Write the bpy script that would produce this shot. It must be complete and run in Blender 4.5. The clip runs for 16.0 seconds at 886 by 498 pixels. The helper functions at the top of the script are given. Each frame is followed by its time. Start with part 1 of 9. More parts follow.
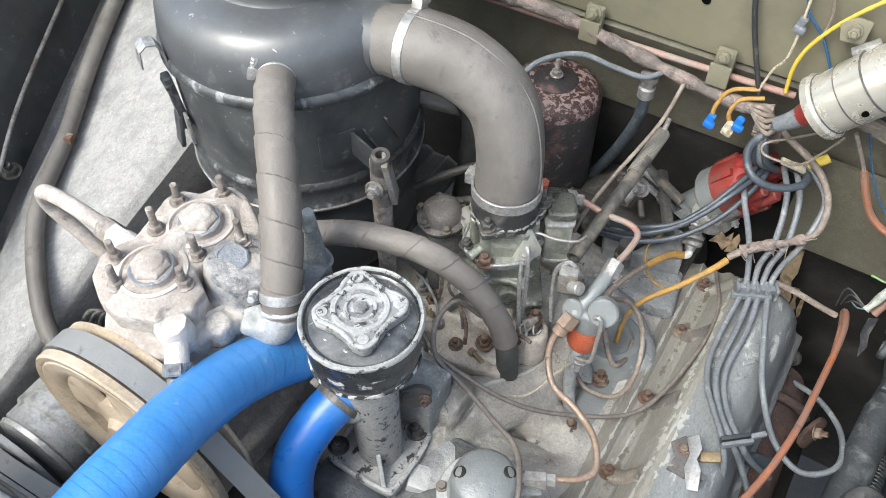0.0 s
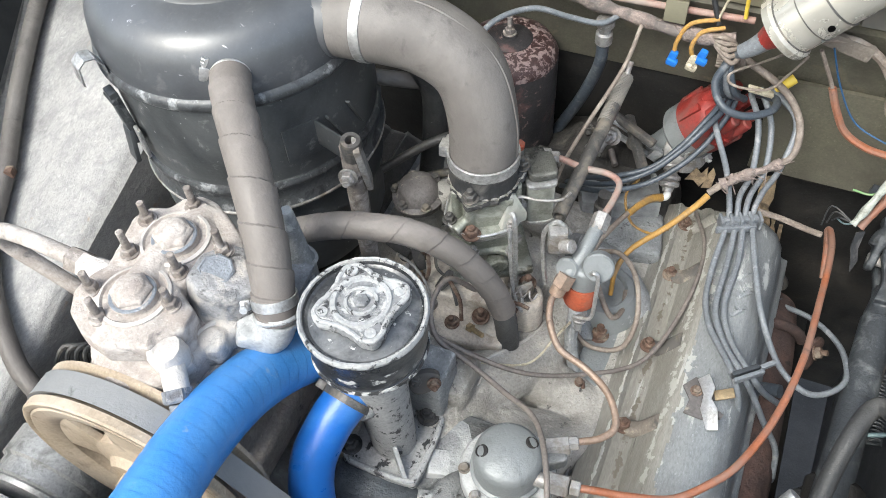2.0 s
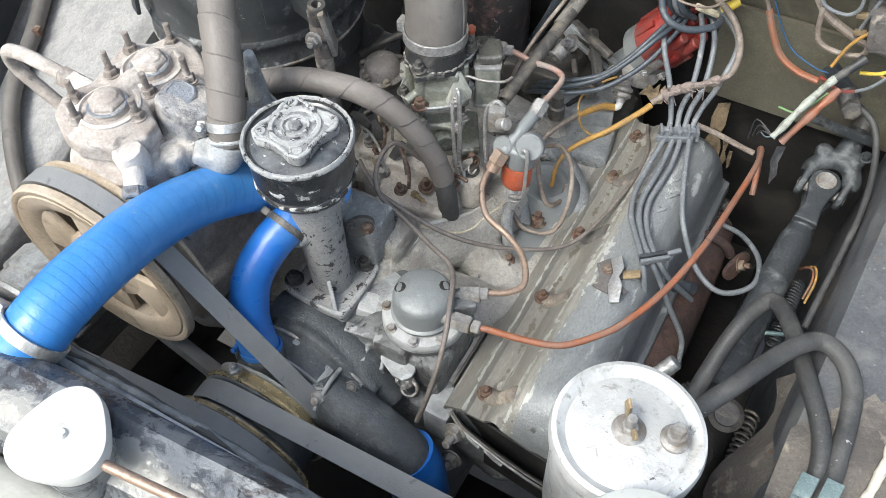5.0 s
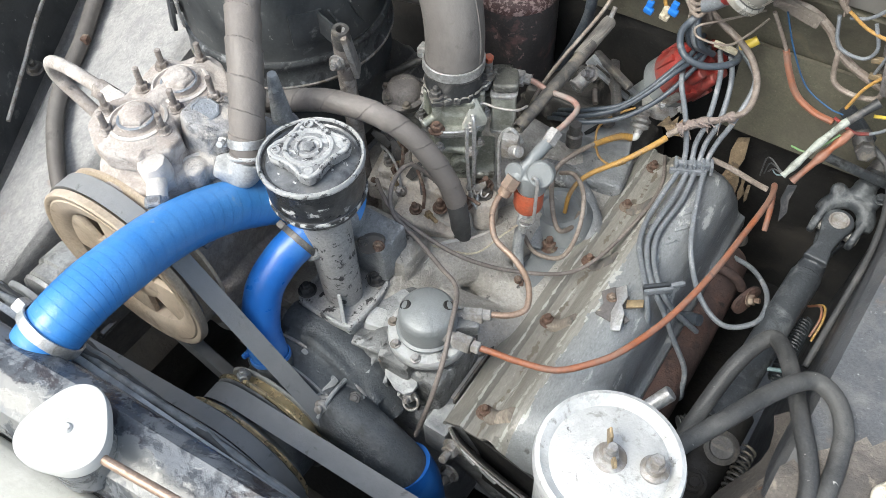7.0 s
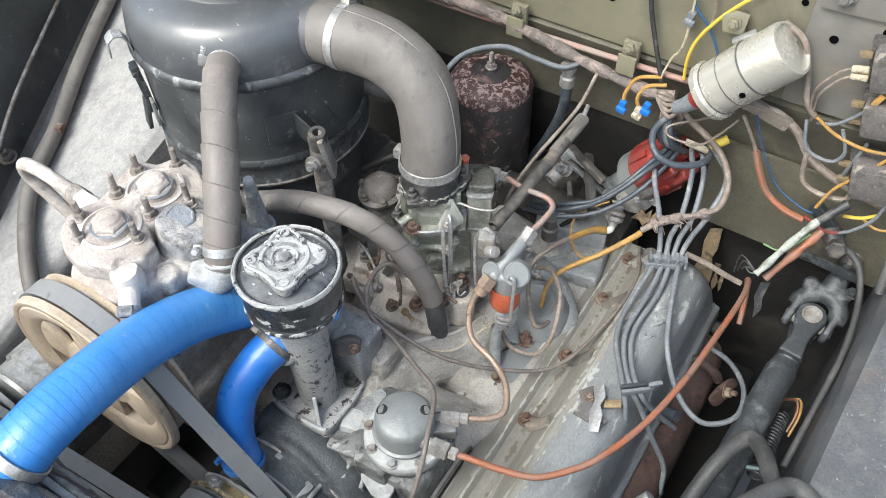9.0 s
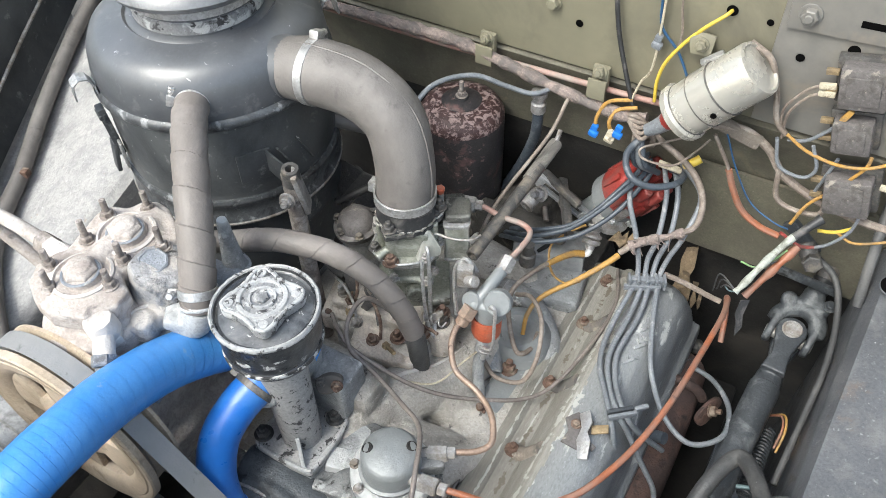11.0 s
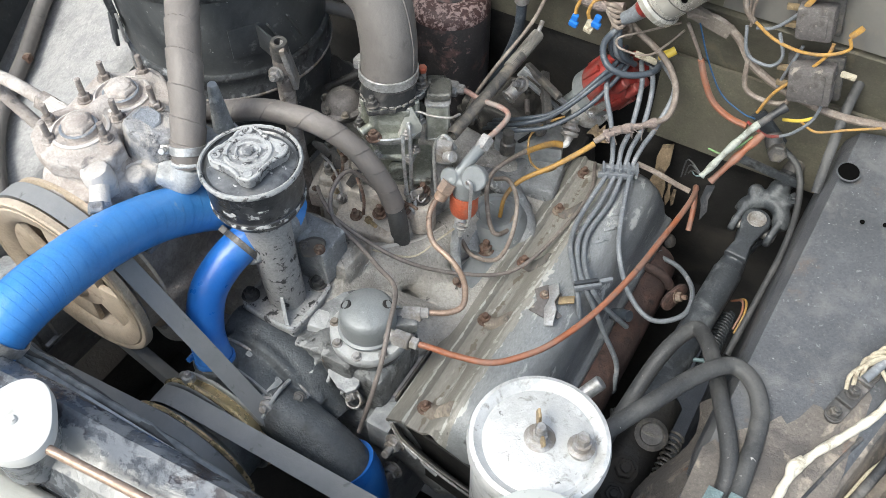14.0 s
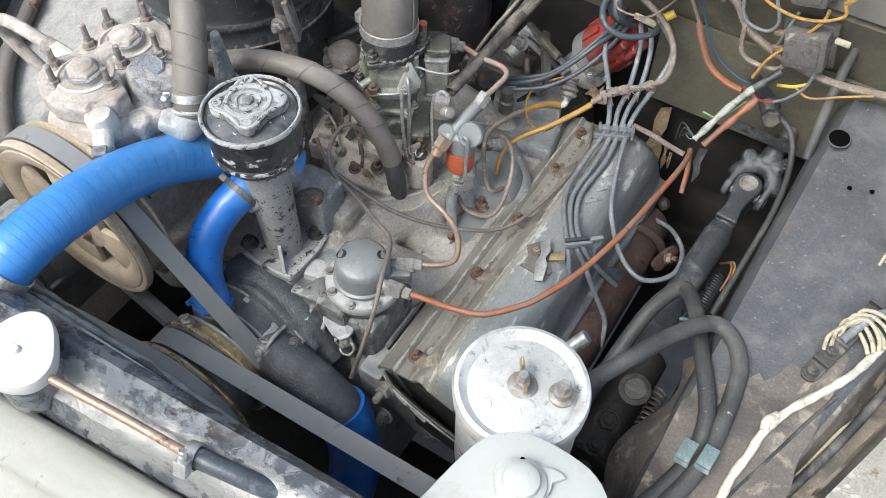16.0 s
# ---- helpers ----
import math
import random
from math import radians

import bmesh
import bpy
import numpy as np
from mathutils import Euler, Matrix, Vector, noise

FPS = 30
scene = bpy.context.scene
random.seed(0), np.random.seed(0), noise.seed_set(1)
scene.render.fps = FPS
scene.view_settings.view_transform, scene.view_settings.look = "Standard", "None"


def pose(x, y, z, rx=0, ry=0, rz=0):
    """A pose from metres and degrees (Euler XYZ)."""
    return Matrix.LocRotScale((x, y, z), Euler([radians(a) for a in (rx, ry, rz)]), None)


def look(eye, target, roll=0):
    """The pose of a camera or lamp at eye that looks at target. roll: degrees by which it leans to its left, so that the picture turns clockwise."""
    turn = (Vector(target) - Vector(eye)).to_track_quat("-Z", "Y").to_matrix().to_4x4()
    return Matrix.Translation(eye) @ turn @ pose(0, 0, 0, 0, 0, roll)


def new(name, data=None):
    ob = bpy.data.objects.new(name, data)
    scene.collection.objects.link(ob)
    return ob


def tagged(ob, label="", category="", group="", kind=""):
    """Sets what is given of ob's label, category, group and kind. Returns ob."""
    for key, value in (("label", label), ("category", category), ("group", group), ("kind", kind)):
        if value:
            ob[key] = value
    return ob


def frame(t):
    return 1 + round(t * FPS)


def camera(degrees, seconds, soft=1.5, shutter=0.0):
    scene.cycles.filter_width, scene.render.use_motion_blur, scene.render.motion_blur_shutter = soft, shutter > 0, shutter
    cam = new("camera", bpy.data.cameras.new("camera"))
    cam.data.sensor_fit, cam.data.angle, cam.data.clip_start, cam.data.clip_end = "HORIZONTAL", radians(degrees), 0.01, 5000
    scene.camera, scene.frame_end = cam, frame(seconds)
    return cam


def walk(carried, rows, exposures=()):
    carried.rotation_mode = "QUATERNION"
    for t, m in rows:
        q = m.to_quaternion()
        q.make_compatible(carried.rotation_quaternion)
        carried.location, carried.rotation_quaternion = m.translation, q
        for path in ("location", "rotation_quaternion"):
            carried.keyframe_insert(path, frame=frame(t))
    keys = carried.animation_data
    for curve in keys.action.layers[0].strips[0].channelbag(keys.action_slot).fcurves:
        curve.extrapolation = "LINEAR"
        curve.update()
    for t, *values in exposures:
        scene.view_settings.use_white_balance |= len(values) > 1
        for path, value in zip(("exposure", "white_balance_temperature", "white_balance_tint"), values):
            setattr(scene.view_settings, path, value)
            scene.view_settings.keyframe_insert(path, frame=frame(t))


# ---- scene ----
cam = camera(55.7, 16.0, 0.35)
METRES, EYE, TILT, LEAN, TURN = 0.7, 1.9, -50.0, 0.0, 31.5
ROWS = [
    (0.0, 0.0, 0.0, 0.0, -0.0, 0.0, 0.0),
    (0.5, -0.0251, 0.0293, 0.0172, -2.46, 0.69, 3.34),
    (1.0, -0.0241, 0.0384, 0.0423, -3.85, 0.5, 6.51),
    (1.5, -0.0561, 0.0605, 0.0735, -3.58, -0.11, 8.24),
    (2.0, -0.0552, 0.043, 0.008, -3.54, -1.98, 8.58),
    (2.5, -0.0388, 0.0098, -0.0187, -3.33, -2.95, 8.44),
    (3.0, -0.0332, -0.0153, -0.0542, -2.98, -2.99, 8.35),
    (3.5, -0.0171, -0.0502, -0.0884, -2.06, -2.96, 8.24),
    (4.0, 0.019, -0.0904, -0.1397, -1.37, -3.03, 6.72),
    (4.5, 0.0604, -0.1183, -0.1732, -1.02, -3.4, 4.3),
    (7.0, 0.1622, -0.177, -0.168, 2.99, -2.69, -0.42),
    (7.5, 0.1621, -0.1871, -0.1475, 3.09, -1.06, -0.55),
    (8.0, 0.1608, -0.1859, -0.1229, 2.76, -0.03, -0.68),
    (8.5, 0.1564, -0.1791, -0.0944, 1.94, 0.54, -0.49),
    (9.0, 0.1591, -0.1706, -0.0835, 1.3, 0.96, -0.22),
    (9.5, 0.1676, -0.1629, -0.0692, 0.96, 1.08, 0.6),
    (12.0, 0.1323, -0.1559, -0.0864, -1.33, 3.03, 2.48),
    (12.5, 0.1442, -0.1644, -0.1199, -1.4, 1.96, 2.38),
    (13.0, 0.1638, -0.1933, -0.1573, -1.32, 0.85, 2.28),
    (13.5, 0.1762, -0.2092, -0.1822, -1.06, 0.01, 1.93),
    (14.0, 0.1927, -0.2396, -0.2089, -0.21, -0.98, 0.7),
    (14.5, 0.2063, -0.2536, -0.2324, -0.04, -2.52, -0.3),
    (15.0, 0.2131, -0.2755, -0.239, 0.08, -3.42, -0.62),
    (15.5, 0.2178, -0.2775, -0.2349, 0.16, -3.53, -0.81),
    (16.0, 0.2141, -0.2771, -0.2255, 0.23, -3.49, -0.93),
]
walk(cam, [(t, pose(0, 0, EYE, TILT, LEAN, TURN) @ pose(METRES * x, METRES * y, METRES * z, 90 + pitch, roll, yaw)) for t, x, y, z, yaw, pitch, roll in ROWS],
     [(0.0, 1.16, 6400, 4), (1.5, 1.18, 6400, 4), (3.0, 1.18, 6400, 4), (4.0, 1.13, 6400, 4), (4.5, 1.06, 6400, 4), (7.0, 1.10, 6400, 4), (8.5, 1.16, 6400, 4), (9.5, 1.20, 6400, 4), (12.0, 1.22, 6400, 4), (13.0, 1.14, 6400, 4), (14.0, 1.04, 6400, 4), (15.0, 0.97, 6400, 4), (16.0, 0.97, 6400, 4)])


# ---- light: bright overcast day, open sky above the raised bonnet ----
world = bpy.data.worlds.new("sky")
scene.world = world
world.use_nodes = True
wt = world.node_tree
bgn = wt.nodes["Background"]
skyn = wt.nodes.new("ShaderNodeTexSky")
skyn.sky_type, skyn.sun_disc = "NISHITA", False
skyn.sun_elevation, skyn.sun_rotation = radians(52), radians(200)
skyn.air_density, skyn.dust_density, skyn.ozone_density = 1.0, 4.0, 0.6
huen = wt.nodes.new("ShaderNodeHueSaturation")
huen.inputs["Saturation"].default_value = 0.8
wt.links.new(skyn.outputs[0], huen.inputs["Color"])
wt.links.new(huen.outputs[0], bgn.inputs[0])
bgn.inputs[1].default_value = 0.15
sun = new("sun", bpy.data.lights.new("sun", "SUN"))
sun.data.energy, sun.data.angle, sun.data.color = 1.2, radians(25), (1.0, 0.995, 0.985)
sun.matrix_world = look((-0.9, -1.6, 4.0), (-0.2, 0.4, 1.0))

# ---- materials ----
def mat(name, col, rough=0.6, metal=0.0, var=0.25, s=30, over=(), bump=0.25, fs=160, spec=0.5, stretch=None, worn=None):
    """A worn surface: base colour with grain, then layers of dirt, bare patches or painted sheen (colour, share, scale,
    edge, roughness).
    """
    m = bpy.data.materials.new(name)
    m.use_nodes = True
    t = m.node_tree
    n, l = t.nodes, t.links
    b = n["Principled BSDF"]
    tc = n.new("ShaderNodeTexCoord")
    src = tc.outputs["Object"]
    if stretch:
        mp = n.new("ShaderNodeMapping")
        mp.inputs["Scale"].default_value = stretch
        l.new(src, mp.inputs[0])
        src = mp.outputs[0]

    def noise_tex(scale, detail=6.0, dist=0.0, rg=0.6):
        x = n.new("ShaderNodeTexNoise")
        x.inputs["Scale"].default_value, x.inputs["Detail"].default_value = scale, detail
        x.inputs["Roughness"].default_value, x.inputs["Distortion"].default_value = rg, dist
        l.new(src, x.inputs["Vector"])
        return x.outputs["Fac"]

    def ramp(fac, lo, hi, a=0.0, c=1.0):
        x = n.new("ShaderNodeMapRange")
        x.inputs[1].default_value, x.inputs[2].default_value, x.inputs[3].default_value, x.inputs[4].default_value = lo, hi, a, c
        l.new(fac, x.inputs[0])
        return x.outputs[0]

    def mix(fac, a, c):
        x = n.new("ShaderNodeMix")
        x.data_type = "RGBA"
        l.new(fac, x.inputs[0])
        for k, v in ((6, a), (7, c)):
            if isinstance(v, tuple):
                x.inputs[k].default_value = (*v, 1)
            else:
                l.new(v, x.inputs[k])
        return x.outputs[2]

    lo = tuple(c * (1 - var) for c in col)
    hi = tuple(min(1, c * (1 + var * 0.8)) for c in col)
    c = mix(ramp(noise_tex(s), 0.32, 0.68), lo, hi)
    c = mix(ramp(noise_tex(s * 7, 3), 0.35, 0.75, 0, 0.35), c, tuple(k * (1 - var * 1.4) if var < 0.6 else k * 0.3 for k in col))
    if var >= 0.13:
        c = mix(ramp(noise_tex(300, 2), 0.42, 0.66, 0, 0.40), c, tuple(k * 0.45 for k in col))
        c = mix(ramp(noise_tex(230, 4, 0.0, 0.75), 0.60, 0.66, 0, 0.36), c, tuple(min(0.8, k * 1.7 + 0.03) for k in col))
    r = ramp(noise_tex(s * 1.7), 0.3, 0.7, max(0.03, rough - 0.1), min(1, rough + 0.1))
    mfac = None
    for k, (oc, share, sc, edge, orough) in enumerate(over):
        th = 0.5 + (0.5 - share) * 0.42
        f = ramp(noise_tex(sc, 8.0, 0.4, 0.65), th - edge, th + edge)
        c = mix(f, c, oc)
        x = n.new("ShaderNodeMix")
        l.new(f, x.inputs[0])
        l.new(r, x.inputs[2])
        x.inputs[3].default_value = orough
        r = x.outputs[0]
        mfac = f if mfac is None else mfac
    if worn:
        # mixes a lighter colour into convex edges, broken up by noise
        geo = n.new("ShaderNodeNewGeometry")
        add = n.new("ShaderNodeMath")
        add.operation = "MULTIPLY_ADD"
        l.new(noise_tex(s * 4, 5), add.inputs[0])
        add.inputs[1].default_value = 0.06
        l.new(geo.outputs["Pointiness"], add.inputs[2])
        both = n.new("ShaderNodeMath")
        both.operation = "MULTIPLY"
        l.new(ramp(add.outputs[0], 0.560, 0.605, 0, 0.8), both.inputs[0])
        l.new(ramp(add.outputs[0], 0.66, 0.70, 1, 0), both.inputs[1])
        c = mix(both.outputs[0], c, worn)
    l.new(c, b.inputs["Base Color"])
    l.new(r, b.inputs["Roughness"])
    b.inputs["Metallic"].default_value = metal
    b.inputs["Specular IOR Level"].default_value = spec
    if bump:
        bp = n.new("ShaderNodeBump")
        bp.inputs["Strength"].default_value, bp.inputs["Distance"].default_value = bump, 0.002
        mx = n.new("ShaderNodeMath")
        mx.operation = "ADD"
        l.new(noise_tex(fs, 4), mx.inputs[0])
        l.new(mfac if mfac is not None else noise_tex(s * 2), mx.inputs[1])
        l.new(mx.outputs[0], bp.inputs["Height"])
        l.new(bp.outputs[0], b.inputs["Normal"])
    return m


DUST = (0.40, 0.35, 0.30)
M = dict(
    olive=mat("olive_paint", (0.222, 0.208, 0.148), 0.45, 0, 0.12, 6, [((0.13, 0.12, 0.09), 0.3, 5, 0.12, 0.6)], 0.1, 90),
    olive_dark=mat("patchy_dark_olive_paint", (0.155, 0.146, 0.108), 0.5, 0, 0.25, 8, [((0.085, 0.078, 0.062), 0.40, 7, 0.14, 0.8), ((0.20, 0.17, 0.12), 0.12, 16, 0.06, 0.8)], 0.2),
    greywall=mat("grey_bulkhead_tone", (0.198, 0.190, 0.173), 0.45, 0, 0.12, 7, [((0.115, 0.113, 0.11), 0.35, 5, 0.14, 0.6), ((0.25, 0.215, 0.17), 0.2, 8, 0.1, 0.7)], 0.12, 90),
    fender=mat("grey_black_fender_paint", (0.084, 0.089, 0.097), 0.38, 0, 0.22, 12, [((0.20, 0.205, 0.21), 0.13, 110, 0.04, 0.7), ((0.14, 0.14, 0.142), 0.26, 22, 0.12, 0.6), ((0.13, 0.10, 0.08), 0.1, 14, 0.06, 0.8), ((0.45, 0.45, 0.44), 0.045, 220, 0.02, 0.8)], 0.3, 320),
    fender_dust=mat("dusty_grey_fender_paint", (0.42, 0.415, 0.405), 0.40, 0, 0.15, 6, [((0.26, 0.26, 0.262), 0.3, 60, 0.14, 0.5), ((0.12, 0.12, 0.123), 0.26, 3.5, 0.12, 0.35), ((0.34, 0.26, 0.2), 0.06, 30, 0.05, 0.9), ((0.50, 0.50, 0.49), 0.08, 120, 0.03, 0.8)], 0.4, 420, stretch=(1.0, 0.5, 1.0)),
    rust_edge=mat("rusty_grey_channel", (0.22, 0.19, 0.16), 0.8, 0, 0.3, 14, [((0.09, 0.085, 0.08), 0.45, 11, 0.05, 0.7), ((0.38, 0.33, 0.27), 0.25, 18, 0.04, 0.8)], 0.4),
    # soft grey layers paint the lid's sky sheen over the black
    black=mat("black_enamel", (0.046, 0.051, 0.059), 0.30, 0, 0.3, 10, [((0.13, 0.136, 0.145), 0.46, 5, 0.2, 0.40), ((0.20, 0.20, 0.205), 0.10, 30, 0.08, 0.45), ((0.5, 0.5, 0.52), 0.06, 110, 0.02, 0.7)], 0.12, 90, spec=0.9),
    black_dusty=mat("dusty_black_enamel", (0.042, 0.046, 0.050), 0.36, 0, 0.3, 9, [((0.11, 0.115, 0.118), 0.4, 10, 0.2, 0.7), ((0.22, 0.22, 0.22), 0.1, 40, 0.06, 0.7), ((0.45, 0.45, 0.44), 0.05, 120, 0.02, 0.7)], 0.2, 90),
    band=mat("worn_grey_band", (0.10, 0.106, 0.112), 0.4, 0.3, 0.3, 30, [((0.30, 0.31, 0.32), 0.25, 50, 0.05, 0.5), ((0.04, 0.04, 0.045), 0.3, 40, 0.06, 0.5)], 0.2),
    rubber=mat("grey_brown_rubber", (0.148, 0.136, 0.127), 0.5, 0, 0.12, 18, [((0.25, 0.235, 0.22), 0.22, 7, 0.15, 0.65), ((0.09, 0.083, 0.078), 0.15, 40, 0.08, 0.6)], 0.3, 340),
    rubber_dark=mat("dark_rubber", (0.05, 0.051, 0.052), 0.55, 0, 0.25, 20, [((0.105, 0.104, 0.10), 0.3, 14, 0.12, 0.8), ((0.42, 0.41, 0.39), 0.035, 110, 0.02, 0.9)], 0.3, 320),
    # the bluish sky reflection is put into this lighter grey
    bellows=mat("sheen_grey_rubber_bellows", (0.125, 0.13, 0.138), 0.30, 0, 0.15, 14, [((0.21, 0.215, 0.225), 0.32, 6, 0.15, 0.4), ((0.07, 0.072, 0.075), 0.2, 30, 0.08, 0.4)], 0.2, 200, spec=0.8),
    belt=mat("worn_belt_rubber", (0.225, 0.228, 0.23), 0.6, 0, 0.12, 25, [((0.25, 0.25, 0.248), 0.3, 15, 0.15, 0.7), ((0.09, 0.09, 0.09), 0.12, 50, 0.05, 0.7)], 0.2, 400),
    tape=mat("wound_brown_grey_tape", (0.178, 0.159, 0.145), 0.55, 0, 0.12, 22, [((0.33, 0.30, 0.28), 0.18, 9, 0.12, 0.7)], 0.3, 260),
    blue=mat("blue_silicone", (0.030, 0.200, 0.58), 0.33, 0, 0.12, 22, [((0.10, 0.31, 0.64), 0.34, 9, 0.2, 0.42), ((0.22, 0.33, 0.50), 0.06, 60, 0.05, 0.8)], 0.2, 240, spec=0.65),
    clamp=mat("zinc_clamp", (0.62, 0.62, 0.62), 0.4, 0.75, 0.2, 60, [((0.3, 0.29, 0.27), 0.3, 50, 0.08, 0.7)], 0.2),
    alloy=mat("dirty_cast_aluminium", (0.43, 0.41, 0.375), 0.6, 0.1, 0.18, 14, [((0.24, 0.225, 0.20), 0.32, 13, 0.1, 0.8), ((0.47, 0.445, 0.40), 0.28, 50, 0.05, 0.85), ((0.075, 0.07, 0.066), 0.13, 48, 0.03, 0.6), ((0.58, 0.56, 0.53), 0.08, 70, 0.02, 0.7)], 0.8, 320, worn=(0.60, 0.585, 0.55)),
    alloy_dusty=mat("tan_dusty_casting", (0.60, 0.54, 0.465), 0.85, 0.05, 0.16, 18, [((0.36, 0.31, 0.26), 0.26, 30, 0.05, 0.9), ((0.10, 0.09, 0.08), 0.10, 45, 0.03, 0.8)], 0.6, 280, worn=(0.62, 0.58, 0.52)),
    alloy_cool=mat("grey_painted_casting", (0.30, 0.31, 0.315), 0.5, 0.1, 0.18, 15, [((0.16, 0.163, 0.167), 0.32, 14, 0.09, 0.7), ((0.46, 0.47, 0.47), 0.2, 45, 0.04, 0.8), ((0.06, 0.06, 0.06), 0.12, 60, 0.03, 0.6)], 0.8, 320, worn=(0.58, 0.59, 0.59)),
    cover=mat("warm_grey_cover_paint", (0.30, 0.29, 0.262), 0.5, 0.15, 0.14, 12, [((0.19, 0.178, 0.155), 0.32, 8, 0.12, 0.65), ((0.43, 0.425, 0.40), 0.16, 30, 0.03, 0.7), ((0.11, 0.105, 0.095), 0.09, 55, 0.03, 0.6)], 0.55, 260, stretch=(1.9, 0.38, 1.9)),
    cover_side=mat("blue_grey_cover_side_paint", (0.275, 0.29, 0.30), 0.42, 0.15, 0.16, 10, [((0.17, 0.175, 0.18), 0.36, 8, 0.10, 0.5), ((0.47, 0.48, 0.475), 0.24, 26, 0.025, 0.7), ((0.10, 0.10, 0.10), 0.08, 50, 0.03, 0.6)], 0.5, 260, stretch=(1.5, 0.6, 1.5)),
    dirty_white=mat("dirty_white_tape", (0.36, 0.38, 0.335), 0.7, 0, 0.2, 40, [((0.15, 0.15, 0.125), 0.3, 50, 0.06, 0.9)], 0.3),
    # for flat discs: the darkness inside each hole is this colour
    hole=mat("unlit_hole", (0.004, 0.004, 0.004), 1.0, 0, 0.1, 20, [], 0, spec=0.0),
    shaft=mat("dark_blue_grey_shaft_paint", (0.050, 0.056, 0.063), 0.42, 0.1, 0.2, 20, [((0.13, 0.14, 0.145), 0.25, 30, 0.08, 0.6), ((0.03, 0.03, 0.03), 0.2, 25, 0.06, 0.7)], 0.3, 260),
    cap_white=mat("flaking_white_cap_edge", (0.40, 0.405, 0.405), 0.6, 0, 0.15, 40, [((0.06, 0.06, 0.062), 0.30, 80, 0.02, 0.5)], 0.6),
    flaked_lip=mat("flaking_white_and_grey_lip", (0.29, 0.28, 0.245), 0.6, 0, 0.18, 14, [((0.50, 0.49, 0.46), 0.33, 20, 0.03, 0.7), ((0.17, 0.12, 0.09), 0.14, 28, 0.03, 0.85), ((0.42, 0.25, 0.17), 0.10, 20, 0.05, 0.85)], 0.6, 220),
    bare_metal=mat("scraped_rusty_wing_metal", (0.155, 0.138, 0.122), 0.7, 0.1, 0.3, 20, [((0.075, 0.068, 0.064), 0.36, 12, 0.05, 0.7), ((0.28, 0.245, 0.205), 0.28, 26, 0.04, 0.8), ((0.20, 0.11, 0.07), 0.14, 18, 0.05, 0.9)], 0.5, 220),
    # darker copy of the blue silicone, with the low hoses' shade in it
    blue_shaded=mat("shaded_blue_silicone", (0.017, 0.135, 0.49), 0.34, 0, 0.12, 22, [((0.07, 0.23, 0.54), 0.25, 9, 0.15, 0.5)], 0.15, 160, spec=0.6),
    stud=mat("dusty_brown_stud", (0.27, 0.235, 0.21), 0.7, 0.1, 0.25, 60, [((0.46, 0.42, 0.39), 0.35, 60, 0.08, 0.9), ((0.12, 0.10, 0.09), 0.25, 50, 0.06, 0.8)], 0.4),
    silver=mat("dull_silver_housing", (0.46, 0.46, 0.45), 0.45, 0.4, 0.15, 20, [((0.22, 0.22, 0.21), 0.3, 24, 0.06, 0.7)], 0.3),
    dome=mat("smooth_grey_dome_paint", (0.235, 0.25, 0.255), 0.42, 0.15, 0.1, 14, [((0.15, 0.155, 0.16), 0.28, 16, 0.1, 0.5), ((0.42, 0.43, 0.43), 0.1, 50, 0.03, 0.6)], 0.35, 300),
    cap_top=mat("worn_grey_cap_top", (0.20, 0.205, 0.21), 0.4, 0.1, 0.25, 14, [((0.42, 0.425, 0.43), 0.42, 26, 0.06, 0.55), ((0.04, 0.04, 0.042), 0.22, 60, 0.02, 0.5)], 0.5),
    pump_dark=mat("dark_grey_casting", (0.088, 0.097, 0.105), 0.45, 0.1, 0.25, 18, [((0.16, 0.168, 0.174), 0.28, 16, 0.08, 0.7), ((0.06, 0.063, 0.066), 0.25, 20, 0.06, 0.6), ((0.38, 0.38, 0.37), 0.08, 60, 0.025, 0.8)], 0.7, 300, worn=(0.42, 0.43, 0.43)),
    front_cast=mat("dark_patched_grey_casting", (0.20, 0.205, 0.205), 0.45, 0.15, 0.25, 16, [((0.07, 0.07, 0.068), 0.40, 20, 0.05, 0.5), ((0.36, 0.365, 0.36), 0.24, 34, 0.03, 0.6), ((0.03, 0.029, 0.028), 0.18, 44, 0.03, 0.5)], 0.9, 260, worn=(0.50, 0.505, 0.50)),
    comp_side=mat("grey_blue_chest_casting", (0.31, 0.308, 0.312), 0.65, 0.05, 0.25, 20, [((0.15, 0.15, 0.155), 0.34, 18, 0.05, 0.6), ((0.50, 0.465, 0.43), 0.40, 22, 0.05, 0.9), ((0.06, 0.058, 0.058), 0.16, 34, 0.03, 0.6)], 0.9, 200, worn=(0.56, 0.54, 0.52)),
    comp=mat("dust_caked_compressor_casting", (0.45, 0.405, 0.37), 0.85, 0.0, 0.2, 22, [((0.29, 0.25, 0.225), 0.34, 20, 0.12, 0.9), ((0.12, 0.11, 0.108), 0.13, 24, 0.04, 0.7), ((0.56, 0.52, 0.485), 0.25, 36, 0.10, 0.9)], 0.55, 260, worn=(0.60, 0.565, 0.53)),
    comp_grey=mat("grey_compressor_casting", (0.25, 0.27, 0.30), 0.55, 0.15, 0.3, 22, [((0.55, 0.52, 0.49), 0.32, 24, 0.04, 0.9), ((0.10, 0.10, 0.11), 0.16, 36, 0.04, 0.6)], 0.8, 240),
    tan=mat("tan_pulley_paint", (0.42, 0.34, 0.25), 0.55, 0.05, 0.15, 12, [((0.55, 0.47, 0.38), 0.3, 9, 0.15, 0.7), ((0.2, 0.16, 0.12), 0.12, 25, 0.06, 0.8)], 0.2),
